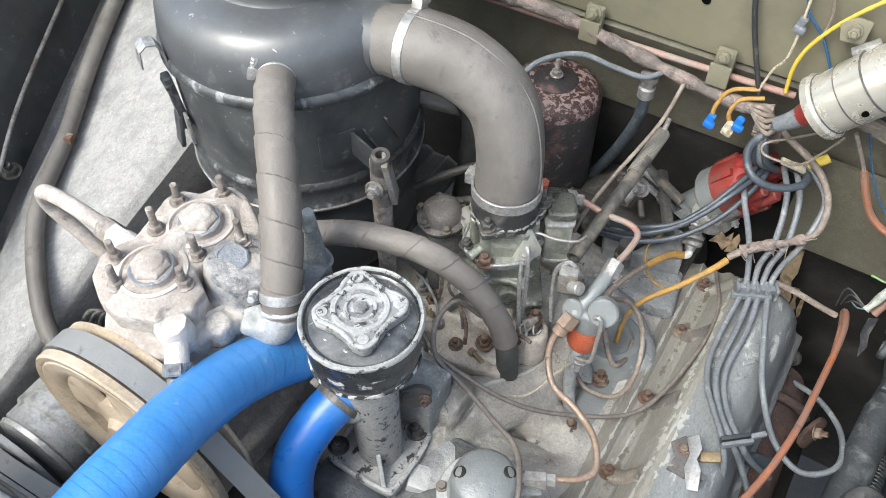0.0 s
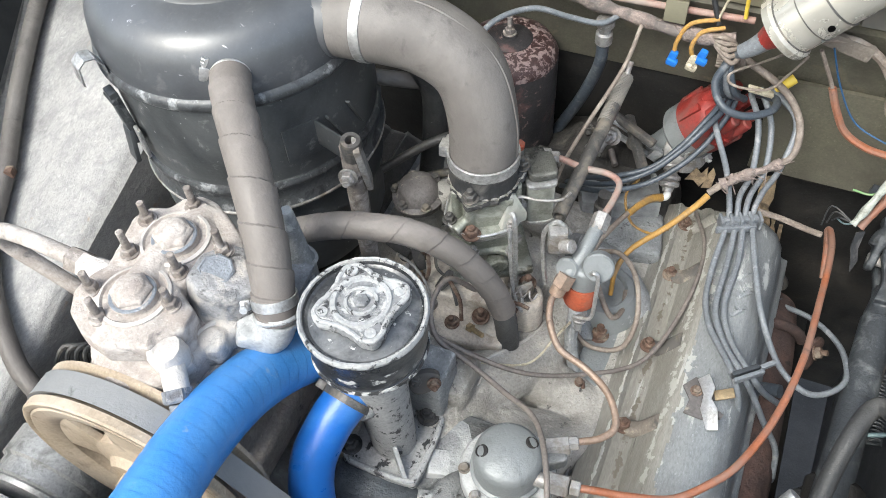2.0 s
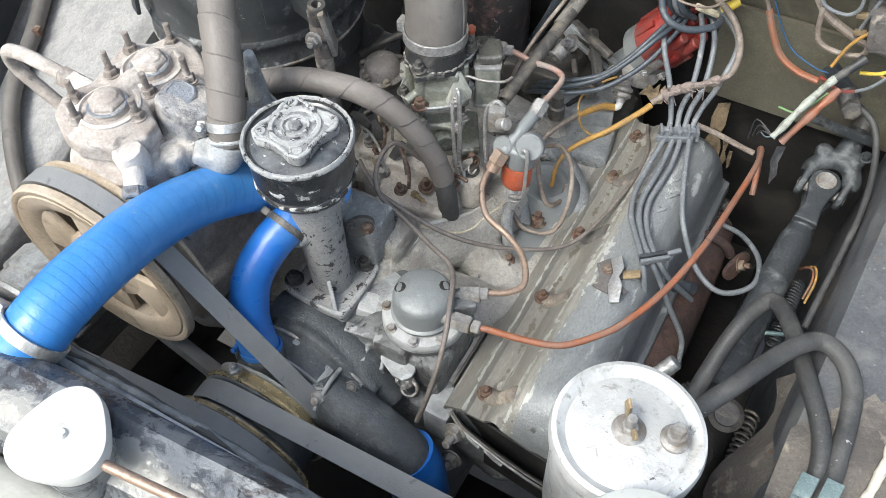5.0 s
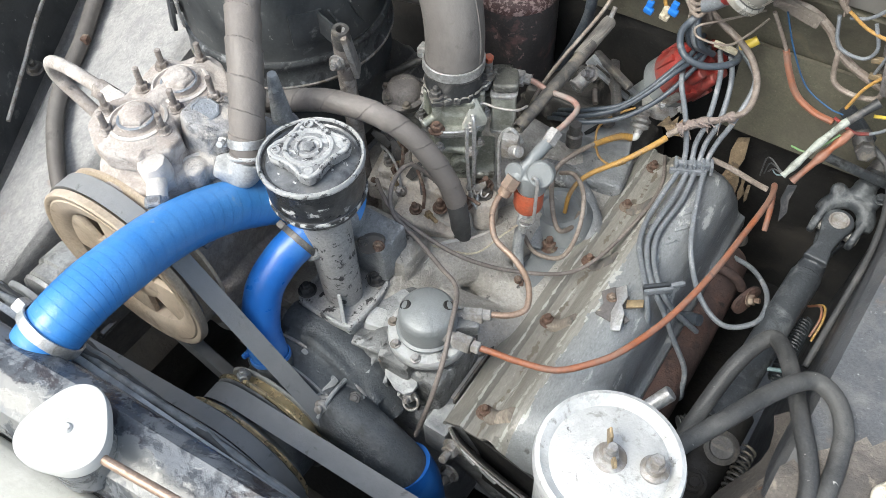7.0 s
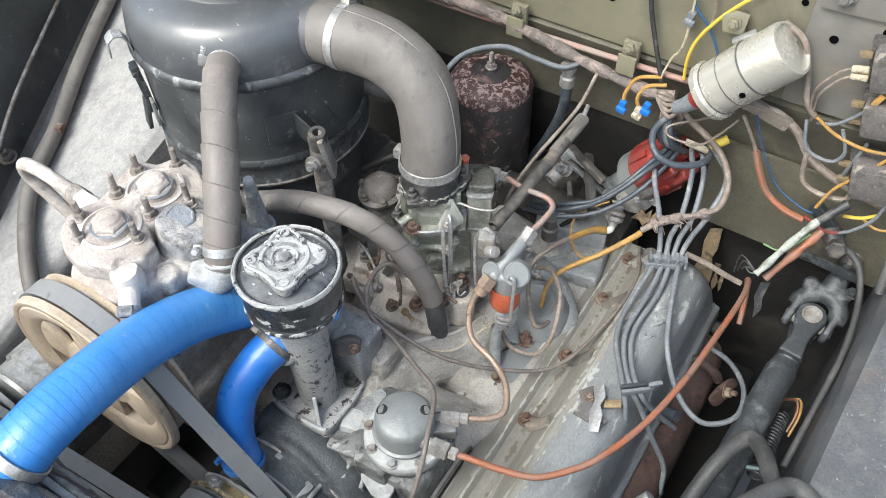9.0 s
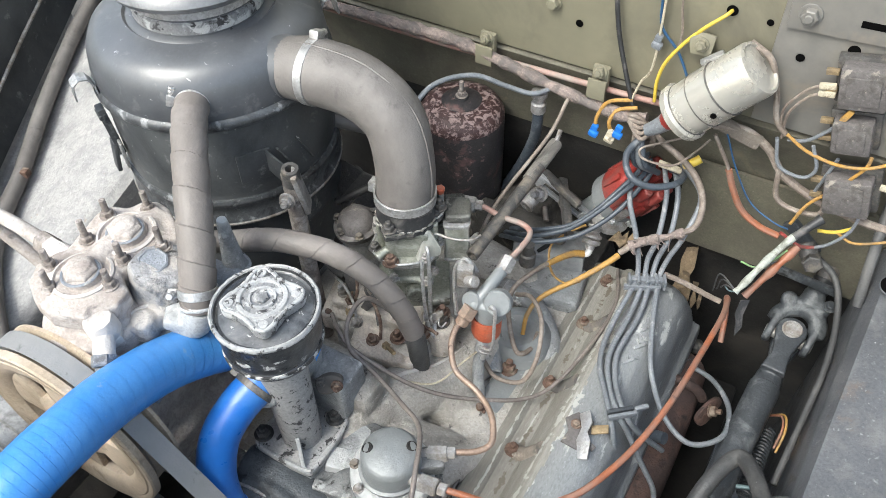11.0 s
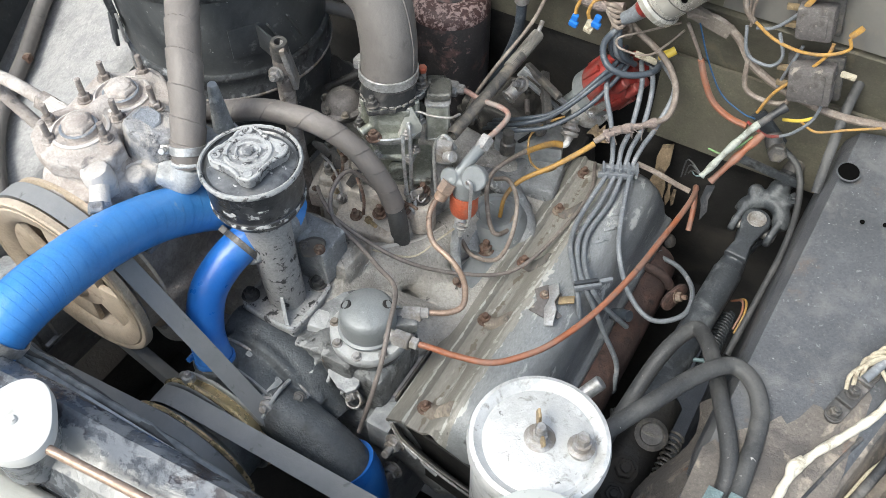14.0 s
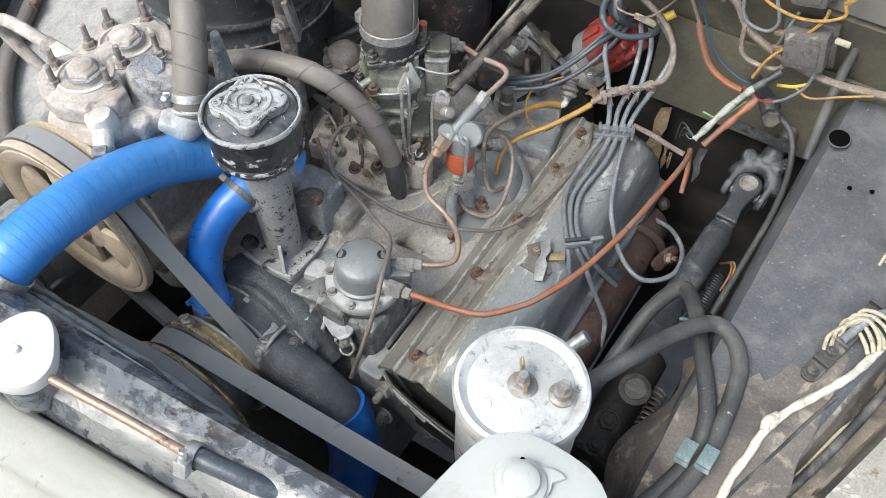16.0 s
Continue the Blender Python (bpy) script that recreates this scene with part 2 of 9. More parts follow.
    white=mat("white_enamel", (0.57, 0.57, 0.555), 0.5, 0, 0.06, 12, [((0.44, 0.43, 0.40), 0.2, 40, 0.05, 0.7), ((0.2, 0.19, 0.17), 0.04, 90, 0.02, 0.8)], 0.2),
    whitegrey=mat("scuffed_white_lid_paint", (0.47, 0.475, 0.47), 0.34, 0.1, 0.12, 16, [((0.66, 0.665, 0.66), 0.42, 9, 0.06, 0.4), ((0.30, 0.295, 0.28), 0.22, 70, 0.05, 0.7), ((0.10, 0.095, 0.09), 0.08, 110, 0.02, 0.7)], 0.5),
    plastic=mat("milky_plastic", (0.47, 0.485, 0.465), 0.4, 0, 0.05, 10, [((0.38, 0.38, 0.35), 0.15, 30, 0.1, 0.6), ((0.22, 0.21, 0.19), 0.03, 130, 0.02, 0.8)], 0.08),
    # base and grey layer also lifted to paint pale reflections on the tank
    tank=mat("scraped_black_radiator_paint", (0.082, 0.090, 0.102), 0.26, 0.1, 0.3, 14, [((0.165, 0.175, 0.190), 0.46, 30, 0.04, 0.34), ((0.034, 0.031, 0.036), 0.34, 26, 0.03, 0.24)], 0.25, 150),
    flange_grey=mat("pale_grey_folded_edge", (0.46, 0.47, 0.475), 0.45, 0.1, 0.15, 20, [((0.20, 0.205, 0.21), 0.28, 18, 0.08, 0.6)], 0.25),
    panel=mat("dusty_grey_green_panel", (0.33, 0.33, 0.30), 0.55, 0, 0.12, 10, [((0.42, 0.41, 0.39), 0.3, 8, 0.1, 0.7), ((0.20, 0.19, 0.17), 0.1, 40, 0.04, 0.8)], 0.2),
    brass=mat("dull_brass", (0.42, 0.32, 0.19), 0.5, 0.6, 0.25, 60, [((0.25, 0.2, 0.14), 0.35, 50, 0.08, 0.7)], 0.2),
    copper=mat("dirty_copper_pipe", (0.46, 0.33, 0.25), 0.42, 0.55, 0.25, 30, [((0.30, 0.24, 0.20), 0.42, 24, 0.08, 0.7), ((0.16, 0.11, 0.09), 0.14, 40, 0.04, 0.8)], 0.25),
    pipe_grey=mat("grey_brown_pipe", (0.24, 0.21, 0.19), 0.55, 0.2, 0.2, 30, [((0.14, 0.12, 0.11), 0.35, 25, 0.1, 0.7)], 0.2),
    pink=mat("pink_brown_pipe", (0.36, 0.21, 0.175), 0.55, 0.1, 0.15, 20, [((0.30, 0.25, 0.22), 0.45, 30, 0.1, 0.8)], 0.2),
    orange=mat("dirty_orange_sleeve", (0.33, 0.115, 0.055), 0.40, 0, 0.2, 20, [((0.23, 0.13, 0.095), 0.52, 18, 0.1, 0.6), ((0.10, 0.065, 0.055), 0.16, 40, 0.06, 0.7)], 0.25),
    yellow=mat("ochre_wire", (0.46, 0.26, 0.065), 0.45, 0, 0.15, 40, [((0.26, 0.17, 0.08), 0.38, 40, 0.08, 0.7)], 0.15),
    yellow2=mat("lemon_wire", (0.58, 0.43, 0.06), 0.45, 0, 0.12, 40, [((0.36, 0.27, 0.07), 0.25, 40, 0.08, 0.7)], 0.1),
    cream=mat("cream_cloth", (0.50, 0.45, 0.34), 0.75, 0, 0.18, 60, [((0.22, 0.18, 0.13), 0.3, 60, 0.05, 0.9)], 0.4),
    cream_white=mat("cracked_cream_white_sleeve", (0.62, 0.58, 0.49), 0.7, 0, 0.12, 40, [((0.40, 0.36, 0.28), 0.25, 50, 0.05, 0.9), ((0.18, 0.15, 0.11), 0.08, 70, 0.02, 0.9)], 0.6),
    wire=mat("slate_grey_wire", (0.185, 0.20, 0.218), 0.42, 0, 0.2, 30, [((0.30, 0.305, 0.31), 0.2, 60, 0.05, 0.7)], 0.15),
    wire_dark=mat("dark_blue_grey_wire", (0.062, 0.075, 0.092), 0.4, 0, 0.2, 30, [((0.18, 0.19, 0.2), 0.18, 40, 0.08, 0.6)], 0.15),
    terminal_black=mat("dusty_black_terminal_strip", (0.07, 0.068, 0.066), 0.5, 0, 0.25, 30, [((0.16, 0.15, 0.14), 0.3, 40, 0.06, 0.7)], 0.3),
    wire_brown=mat("brown_grey_wire", (0.22, 0.18, 0.15), 0.6, 0, 0.2, 40, [((0.34, 0.3, 0.26), 0.3, 40, 0.08, 0.8)], 0.2),
    wire_black=mat("black_wire", (0.035, 0.036, 0.038), 0.5, 0, 0.2, 40, [((0.16, 0.15, 0.14), 0.3, 30, 0.1, 0.8)], 0.1),
    harness=mat("frayed_cloth_harness", (0.29, 0.235, 0.21), 0.9, 0, 0.3, 60, [((0.16, 0.14, 0.13), 0.4, 40, 0.06, 0.9)], 0.8, 400),
    red=mat("dusty_red_plastic", (0.27, 0.032, 0.026), 0.45, 0, 0.25, 20, [((0.17, 0.07, 0.06), 0.4, 30, 0.1, 0.7)], 0.2),
    redorange=mat("orange_red_filter_bowl", (0.50, 0.11, 0.05), 0.5, 0, 0.15, 25, [((0.35, 0.17, 0.12), 0.3, 30, 0.1, 0.7)], 0.15),
    blue_dark=mat("dull_blue_wire", (0.025, 0.09, 0.20), 0.5, 0, 0.15, 30, [], 0.05),
    bluep=mat("blue_plastic", (0.02, 0.16, 0.55), 0.4, 0, 0.1, 30, [], 0.05),
    steel=mat("dull_zinc_steel", (0.42, 0.41, 0.40), 0.5, 0.55, 0.25, 60, [((0.25, 0.22, 0.19), 0.4, 40, 0.08, 0.8)], 0.25),
    steel_dark=mat("oily_dark_steel", (0.12, 0.115, 0.11), 0.5, 0.4, 0.3, 50, [((0.25, 0.22, 0.18), 0.3, 35, 0.08, 0.8)], 0.25),
    rusty=mat("rusty_bolt", (0.16, 0.10, 0.075), 0.85, 0.2, 0.35, 80, [((0.3, 0.25, 0.2), 0.3, 60, 0.08, 0.9)], 0.4),
    exhaust=mat("rusty_brown_manifold", (0.062, 0.041, 0.037), 0.85, 0.1, 0.3, 20, [((0.115, 0.068, 0.056), 0.34, 14, 0.08, 0.9), ((0.03, 0.024, 0.022), 0.2, 30, 0.04, 0.9)], 0.6),
    canister=mat("blistered_red_brown_canister", (0.040, 0.037, 0.038), 0.4, 0, 0.3, 14, [((0.13, 0.075, 0.068), 0.28, 22, 0.05, 0.6), ((0.24, 0.17, 0.155), 0.12, 70, 0.04, 0.8)], 0.3),
    can_top=mat("flaked_pink_canister_top", (0.070, 0.036, 0.034), 0.5, 0, 0.3, 14, [((0.30, 0.225, 0.21), 0.44, 120, 0.03, 0.9)], 0.5),
    coil=mat("silver_coil_paint", (0.55, 0.53, 0.475), 0.26, 0.45, 0.10, 10, [((0.27, 0.245, 0.205), 0.32, 16, 0.08, 0.6), ((0.12, 0.105, 0.09), 0.08, 60, 0.03, 0.7)], 0.2),
    carb=mat("grey_green_zinc_carburettor", (0.29, 0.30, 0.255), 0.38, 0.35, 0.25, 20, [((0.09, 0.085, 0.068), 0.26, 26, 0.06, 0.6), ((0.42, 0.425, 0.39), 0.26, 30, 0.06, 0.45), ((0.20, 0.155, 0.10), 0.12, 18, 0.06, 0.8)], 0.45, 300, worn=(0.56, 0.56, 0.52)),
    carb_dark=mat("oily_dark_zinc", (0.11, 0.11, 0.098), 0.45, 0.3, 0.3, 26, [((0.035, 0.034, 0.03), 0.40, 34, 0.05, 0.6), ((0.24, 0.235, 0.215), 0.2, 48, 0.05, 0.6)], 0.7, 300, worn=(0.34, 0.33, 0.31)),
    cap_black=mat("black_filler_cap_enamel", (0.035, 0.037, 0.04), 0.28, 0, 0.3, 14, [((0.54, 0.54, 0.53), 0.19, 62, 0.02, 0.75), ((0.12, 0.12, 0.125), 0.25, 12, 0.1, 0.4)], 0.25),
    cap_chip=mat("chipped_grey_cap_enamel", (0.26, 0.263, 0.268), 0.42, 0, 0.2, 30, [((0.46, 0.465, 0.465), 0.44, 50, 0.03, 0.75), ((0.045, 0.045, 0.047), 0.33, 60, 0.02, 0.5)], 0.7),
    # the broad grey layer paints the sky reflected in the dish
    cap_gloss=mat("glossy_black_cap_dish", (0.045, 0.048, 0.053), 0.14, 0, 0.2, 10, [((0.20, 0.205, 0.21), 0.42, 14, 0.10, 0.25), ((0.50, 0.50, 0.49), 0.12, 120, 0.02, 0.7)], 0.12, 90, spec=0.8),
    cap_flake=mat("flaked_black_cap_rim", (0.05, 0.05, 0.052), 0.45, 0, 0.2, 30, [((0.56, 0.56, 0.55), 0.42, 60, 0.02, 0.7)], 0.5),
    column=mat("chipped_grey_tube_paint", (0.36, 0.36, 0.355), 0.5, 0.1, 0.15, 16, [((0.04, 0.04, 0.042), 0.30, 85, 0.02, 0.5)], 0.5),
    relay=mat("dusty_brown_grey_relay_lid", (0.150, 0.138, 0.134), 0.6, 0.1, 0.2, 30, [((0.09, 0.083, 0.075), 0.35, 35, 0.06, 0.8), ((0.32, 0.29, 0.25), 0.18, 60, 0.04, 0.8)], 0.4),
    gold=mat("yellow_zinc_pulley_rim", (0.80, 0.66, 0.41), 0.24, 0.7, 0.12, 30, [((0.42, 0.34, 0.22), 0.22, 30, 0.1, 0.7)], 0.15),
    cork=mat("torn_brown_gasket", (0.27, 0.20, 0.125), 0.9, 0, 0.3, 50, [((0.12, 0.09, 0.06), 0.4, 40, 0.05, 0.9)], 0.5),
    green=mat("dull_green_wire", (0.16, 0.30, 0.12), 0.5, 0, 0.12, 40, [((0.22, 0.24, 0.16), 0.3, 40, 0.06, 0.7)], 0.1),
    teal=mat("dull_teal_clip", (0.15, 0.215, 0.225), 0.5, 0.1, 0.2, 40, [((0.26, 0.30, 0.30), 0.3, 40, 0.05, 0.7)], 0.2),
    grime_shade=mat("oily_shaded_brown_casting", (0.085, 0.079, 0.072), 0.6, 0.1, 0.3, 18, [((0.045, 0.042, 0.038), 0.36, 14, 0.08, 0.7), ((0.17, 0.155, 0.135), 0.16, 30, 0.04, 0.8)], 0.6, 280, worn=(0.24, 0.225, 0.20)),
    ground=mat("dark_ground", (0.07, 0.065, 0.06), 0.95, 0, 0.4, 5, [], 0.5),
    # near-black: the shade of the deep gaps is put into this colour
    chassis=mat("oily_shaded_chassis", (0.014, 0.0135, 0.013), 0.7, 0, 0.4, 14, [((0.04, 0.035, 0.03), 0.3, 12, 0.1, 0.9)], 0.4),
)


def flake_band(m, x0, w, col, scale=70, cut=0.80, axis=(1, 0, 0)):
    """Paint flaked away in a ragged band along a ridge that runs at x0 along the axis, in the part's own metres."""
    t = m.node_tree
    n, l = t.nodes, t.links
    b = n["Principled BSDF"]
    old = b.inputs["Base Color"].links[0].from_socket
    tc = n.new("ShaderNodeTexCoord")
    sx = n.new("ShaderNodeVectorMath")
    sx.operation = "DOT_PRODUCT"
    sx.inputs[1].default_value = axis
    l.new(tc.outputs["Object"], sx.inputs[0])
    wav = n.new("ShaderNodeTexNoise")
    wav.inputs["Scale"].default_value, wav.inputs["Detail"].default_value = 16, 4
    l.new(tc.outputs["Object"], wav.inputs["Vector"])
    off = n.new("ShaderNodeMath")
    off.operation = "MULTIPLY_ADD"
    l.new(wav.outputs["Fac"], off.inputs[0])
    off.inputs[1].default_value = w * 1.6
    l.new(sx.outputs["Value"], off.inputs[2])
    dist = n.new("ShaderNodeMath")
    dist.operation = "SUBTRACT"
    l.new(off.outputs[0], dist.inputs[0])
    dist.inputs[1].default_value = x0 + w * 0.8
    ab = n.new("ShaderNodeMath")
    ab.operation = "ABSOLUTE"
    l.new(dist.outputs[0], ab.inputs[0])
    near = n.new("ShaderNodeMapRange")
    near.inputs[1].default_value, near.inputs[2].default_value, near.inputs[3].default_value, near.inputs[4].default_value = 0, w, 0.55, 0
    l.new(ab.outputs[0], near.inputs[0])
    nz = n.new("ShaderNodeTexNoise")
    nz.inputs["Scale"].default_value, nz.inputs["Detail"].default_value, nz.inputs["Roughness"].default_value = scale, 6, 0.65
    l.new(tc.outputs["Object"], nz.inputs["Vector"])
    add = n.new("ShaderNodeMath")
    l.new(nz.outputs["Fac"], add.inputs[0])
    l.new(near.outputs[0], add.inputs[1])
    f = n.new("ShaderNodeMapRange")
    f.inputs[1].default_value, f.inputs[2].default_value = cut, cut + 0.05
    l.new(add.outputs[0], f.inputs[0])
    x = n.new("ShaderNodeMix")
    x.data_type = "RGBA"
    l.new(f.outputs[0], x.inputs[0])
    l.new(old, x.inputs[6])
    x.inputs[7].default_value = (*col, 1)
    l.new(x.outputs[2], b.inputs["Base Color"])


for band in ((0.266, 0.013, (0.45, 0.45, 0.42), 75, 0.96), (0.213, 0.006, (0.46, 0.46, 0.43), 80, 0.90), (0.236, 0.018, (0.15, 0.13, 0.105), 55, 0.98)):
    flake_band(M["cover"], *band)
# the tank is scraped bare along its front half
flake_band(M["tank"], -0.022, 0.034, (0.21, 0.212, 0.208), 26, 0.74, (-0.078, 0.997, 0))
flake_band(M["tank"], -0.018, 0.020, (0.28, 0.275, 0.26), 30, 0.88, (-0.078, 0.997, 0))
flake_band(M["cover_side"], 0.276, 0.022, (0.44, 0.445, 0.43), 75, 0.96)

# ---- building helpers ----
BASE = {}


def thing(name, at, label, category, group="", kind=""):
    ob = new(name)
    ob.location = at
    ob.empty_display_size = 0.02
    BASE[ob.name] = Vector(at)
    return tagged(ob, label, category, group, kind)


def finish(me, bm, material, angle):
    bmesh.ops.recalc_face_normals(bm, faces=bm.faces)
    bm.to_mesh(me)
    bm.free()
    me.materials.append(M[material])
    me.shade_smooth()
    me.set_sharp_from_angle(angle=radians(angle))


def part(name, bm, material, parent, label="", angle=38):
    """One mesh under a thing or under a part; bm is in world metres."""
    base = BASE[parent.name]
    bmesh.ops.translate(bm, vec=-base, verts=bm.verts)
    me = bpy.data.meshes.new(name)
    finish(me, bm, material, angle)
    ob = new(name, me)
    ob.parent = parent
    BASE[ob.name] = base
    return tagged(ob, label)


def solo(name, bm, material, at, label, category, group="", kind="", angle=38):
    """A thing or a piece of the setting that is one mesh."""
    bmesh.ops.translate(bm, vec=-Vector(at), verts=bm.verts)
    me = bpy.data.meshes.new(name)
    finish(me, bm, material, angle)
    ob = new(name, me)
    ob.location = at
    BASE[ob.name] = Vector(at)
    return tagged(ob, label, category, group, kind)


def cast(ob, voxel=0.004, times=6, factor=0.5):
    """Melts the overlapping bodies of a mesh into one casting with rounded fillets."""
    r = ob.modifiers.new("melt", "REMESH")
    r.mode, r.voxel_size, r.use_smooth_shade = "VOXEL", voxel, True
    s = ob.modifiers.new("soften", "SMOOTH")
    s.factor, s.iterations = factor, times
    return ob


def V(*a):
    return Vector(a[0] if len(a) == 1 else a)


def aim(p, d, spin=0.0):
    """A pose at p whose z runs along d."""
    return Matrix.Translation(V(p)) @ V(d).to_track_quat("Z", "Y").to_matrix().to_4x4() @ Matrix.Rotation(radians(spin), 4, "Z")


def lathe(profile, m=None, seg=32, bm=None):
    """A body turned round z from (radius, height) pairs."""
    bm = bm or bmesh.new()
    rings = []
    vs0 = []
    closed = abs(profile[0][0] - profile[-1][0]) < 1e-9 and abs(profile[0][1] - profile[-1][1]) < 1e-9
    for r, z in profile[:-1] if closed else profile:
        if r < 1e-6:
            ring = [bm.verts.new((0, 0, z))]
        else:
            ring = [bm.verts.new((r * math.cos(2 * math.pi * k / seg), r * math.sin(2 * math.pi * k / seg), z)) for k in range(seg)]
        rings.append(ring)
        vs0 += ring
    for a, b in zip(rings, rings[1:] + rings[:1] if closed else rings[1:]):
        for k in range(seg):
            j = (k + 1) % seg
            if len(a) == 1 and len(b) == 1:
                continue
            if len(a) == 1:
                bm.faces.new((a[0], b[k], b[j]))
            elif len(b) == 1:
                bm.faces.new((a[k], a[j], b[0]))
            else:
                bm.faces.new((a[k], a[j], b[j], b[k]))
    for ring in (rings[0], rings[-1]):
        if len(ring) > 1 and not closed:
            try:
                bm.faces.new(ring)
            except ValueError:
                pass
    if m is not None:
        bmesh.ops.transform(bm, matrix=m, verts=vs0)
    return bm


def cyl(p0, p1, r, seg=20, bev=0.001, r1=None, bm=None):
    p0, p1 = V(p0), V(p1)
    h = (p1 - p0).length
    r1 = r if r1 is None else r1
    b = min(bev, h * 0.3, r * 0.4, r1 * 0.4)
    return lathe([(0, 0), (r - b, 0), (r, b), (r1, h - b), (r1 - b, h), (0, h)], aim(p0, p1 - p0), seg, bm)


def ring(p, d, r_in, r_out, h, seg=32, bm=None, bev=0.0008):
    b = bev
    return lathe([(r_in, 0), (r_out - b, 0), (r_out, b), (r_out, h - b), (r_out - b, h), (r_in, h), (r_in, 0)], aim(p, d), seg, bm)


def box(m, sx, sy, sz, bev=0.002, bm=None, segs=2):
    """A bevelled box of that size round the pose m."""
    own = bmesh.new()
    bmesh.ops.create_cube(own, size=1, matrix=Matrix.Diagonal((sx, sy, sz, 1)))
    if bev:
        bmesh.ops.bevel(own, geom=own.edges[:], offset=min(bev, 0.45 * min(sx, sy, sz)), segments=segs, profile=0.6, affect="EDGES")
    bmesh.ops.transform(own, matrix=m, verts=own.verts)
    return join(bm, own)


def join(bm, own):
    if bm is None:
        return own
    me = bpy.data.meshes.new("scratch")
    own.to_mesh(me)
    own.free()
    bm.from_mesh(me)
    bpy.data.meshes.remove(me)
    return bm


def prism(outline, h, m, bev=0.0015, bm=None):
    """A flat outline in x, y, raised by h along z, with rounded edges."""
    own = bmesh.new()
    f = own.faces.new([own.verts.new((x, y, 0)) for x, y in outline])
    up = bmesh.ops.extrude_face_region(own, geom=[f])["geom"]
    bmesh.ops.translate(own, vec=(0, 0, h), verts=[v for v in up if isinstance(v, bmesh.types.BMVert)])
    if bev:
        rims = [e for e in own.edges if len(outline) < 14 or abs(e.verts[0].co.z - e.verts[1].co.z) < 1e-6]
        bmesh.ops.bevel(own, geom=rims, offset=bev, segments=2, profile=0.6, affect="EDGES")
    bmesh.ops.transform(own, matrix=m, verts=own.verts)
    return join(bm, own)


def rounded(outline, times=2):
    """An outline with its corners cut away to a soft curve."""
    for _ in range(times):
        outline = [q for a, b in zip(outline, outline[1:] + outline[:1]) for q in ((0.75 * a[0] + 0.25 * b[0], 0.75 * a[1] + 0.25 * b[1]), (0.25 * a[0] + 0.75 * b[0], 0.25 * a[1] + 0.75 * b[1]))]
    return outline


def smooth_path(pts, per=8):
    p = [V(q) for q in pts]
    if len(p) == 2:
        return p
    p = [2 * p[0] - p[1]] + p + [2 * p[-1] - p[-2]]
    out = []
    for k in range(1, len(p) - 2):
        a, b, c, d = p[k - 1:k + 3]
        for j in range(per):
            t = j / per
            out.append(0.5 * ((2 * b) + (c - a) * t + (2 * a - 5 * b + 4 * c - d) * t * t + (3 * b - a - 3 * c + d) * t ** 3))
    return out + [p[-2]]


def tube(pts, r, seg=12, per=8, bm=None, wobble=0.0, bore=0.0, lap=0.0, turns=0):
    """A round hose or wire along a smooth path; r is a number or a function of the share of the way. lap, turns: wound tape."""
    path = smooth_path(pts, per)
    n = len(path)
    own = bmesh.new()
    up = None
    rings = []
    for k, p in enumerate(path):
        t = (path[min(k + 1, n - 1)] - path[max(k - 1, 0)]).normalized()
        if up is None:
            up = t.orthogonal().normalized()
        up = (up - t * up.dot(t)).normalized()
        side = t.cross(up)
        rr = r(k / (n - 1)) if callable(r) else r
        if wobble:
            rr *= 1 + wobble * noise.noise(p * 60)
        spin = [1.0 + (lap * (1 - ((turns * k / (n - 1) + j / seg) % 1.0)) if lap else 0.0) for j in range(seg)]
        rings.append([own.verts.new(p + rr * spin[j] * (math.cos(2 * math.pi * j / seg) * up + math.sin(2 * math.pi * j / seg) * side)) for j in range(seg)])
    for a, b in zip(rings, rings[1:]):
        for j in range(seg):
            i = (j + 1) % seg
            own.faces.new((a[j], a[i], b[i], b[j]))
    for end, q in ((rings[0], path[0]), (rings[-1], path[-1])):
        if bore:
            inner = [own.verts.new(q + (v.co - q) * bore) for v in end]
            deep = path[3] if q is path[0] else path[-4]
            back = [own.verts.new(deep + (v.co - q) * 0.98) for v in inner]
            for j in range(seg):
                i = (j + 1) % seg
                own.faces.new((end[j], end[i], inner[i], inner[j]))
                own.faces.new((inner[j], inner[i], back[i], back[j]))
            own.faces.new(back)
        else:
            own.faces.new(end)
    return join(bm, own)


def ngon(af, h, p, d, n=6, bm=None, spin=0.0):
    """A hexagon head of that width across flats, with its corners turned off."""
    r = af / 2 / math.cos(math.pi / n)
    b = 0.08 * af
    return lathe([(0, 0), (r, 0), (r, h - b), (r - b, h), (0, h)], aim(p, d, spin), n, bm)


def bolt(p, d, af=0.013, washer=True, stud=0.0, bm=None, spin=0.0):
    """A bolt or nut with washer, seated at p and pointing along d."""
    p, d = V(p), V(d).normalized()
    own = bmesh.new()
    h0 = 0.0
    if washer:
        cyl(p, p + d * 0.0018, af * 0.78, 16, 0.0004, bm=own)
        h0 = 0.0018
    ngon(af, af * 0.55, p + d * h0, d, 6, own, spin)
    if stud:
        cyl(p + d * (h0 + af * 0.5), p + d * (h0 + af * 0.55 + stud), af * 0.3, 10, 0.0008, bm=own)
    return join(bm, own)


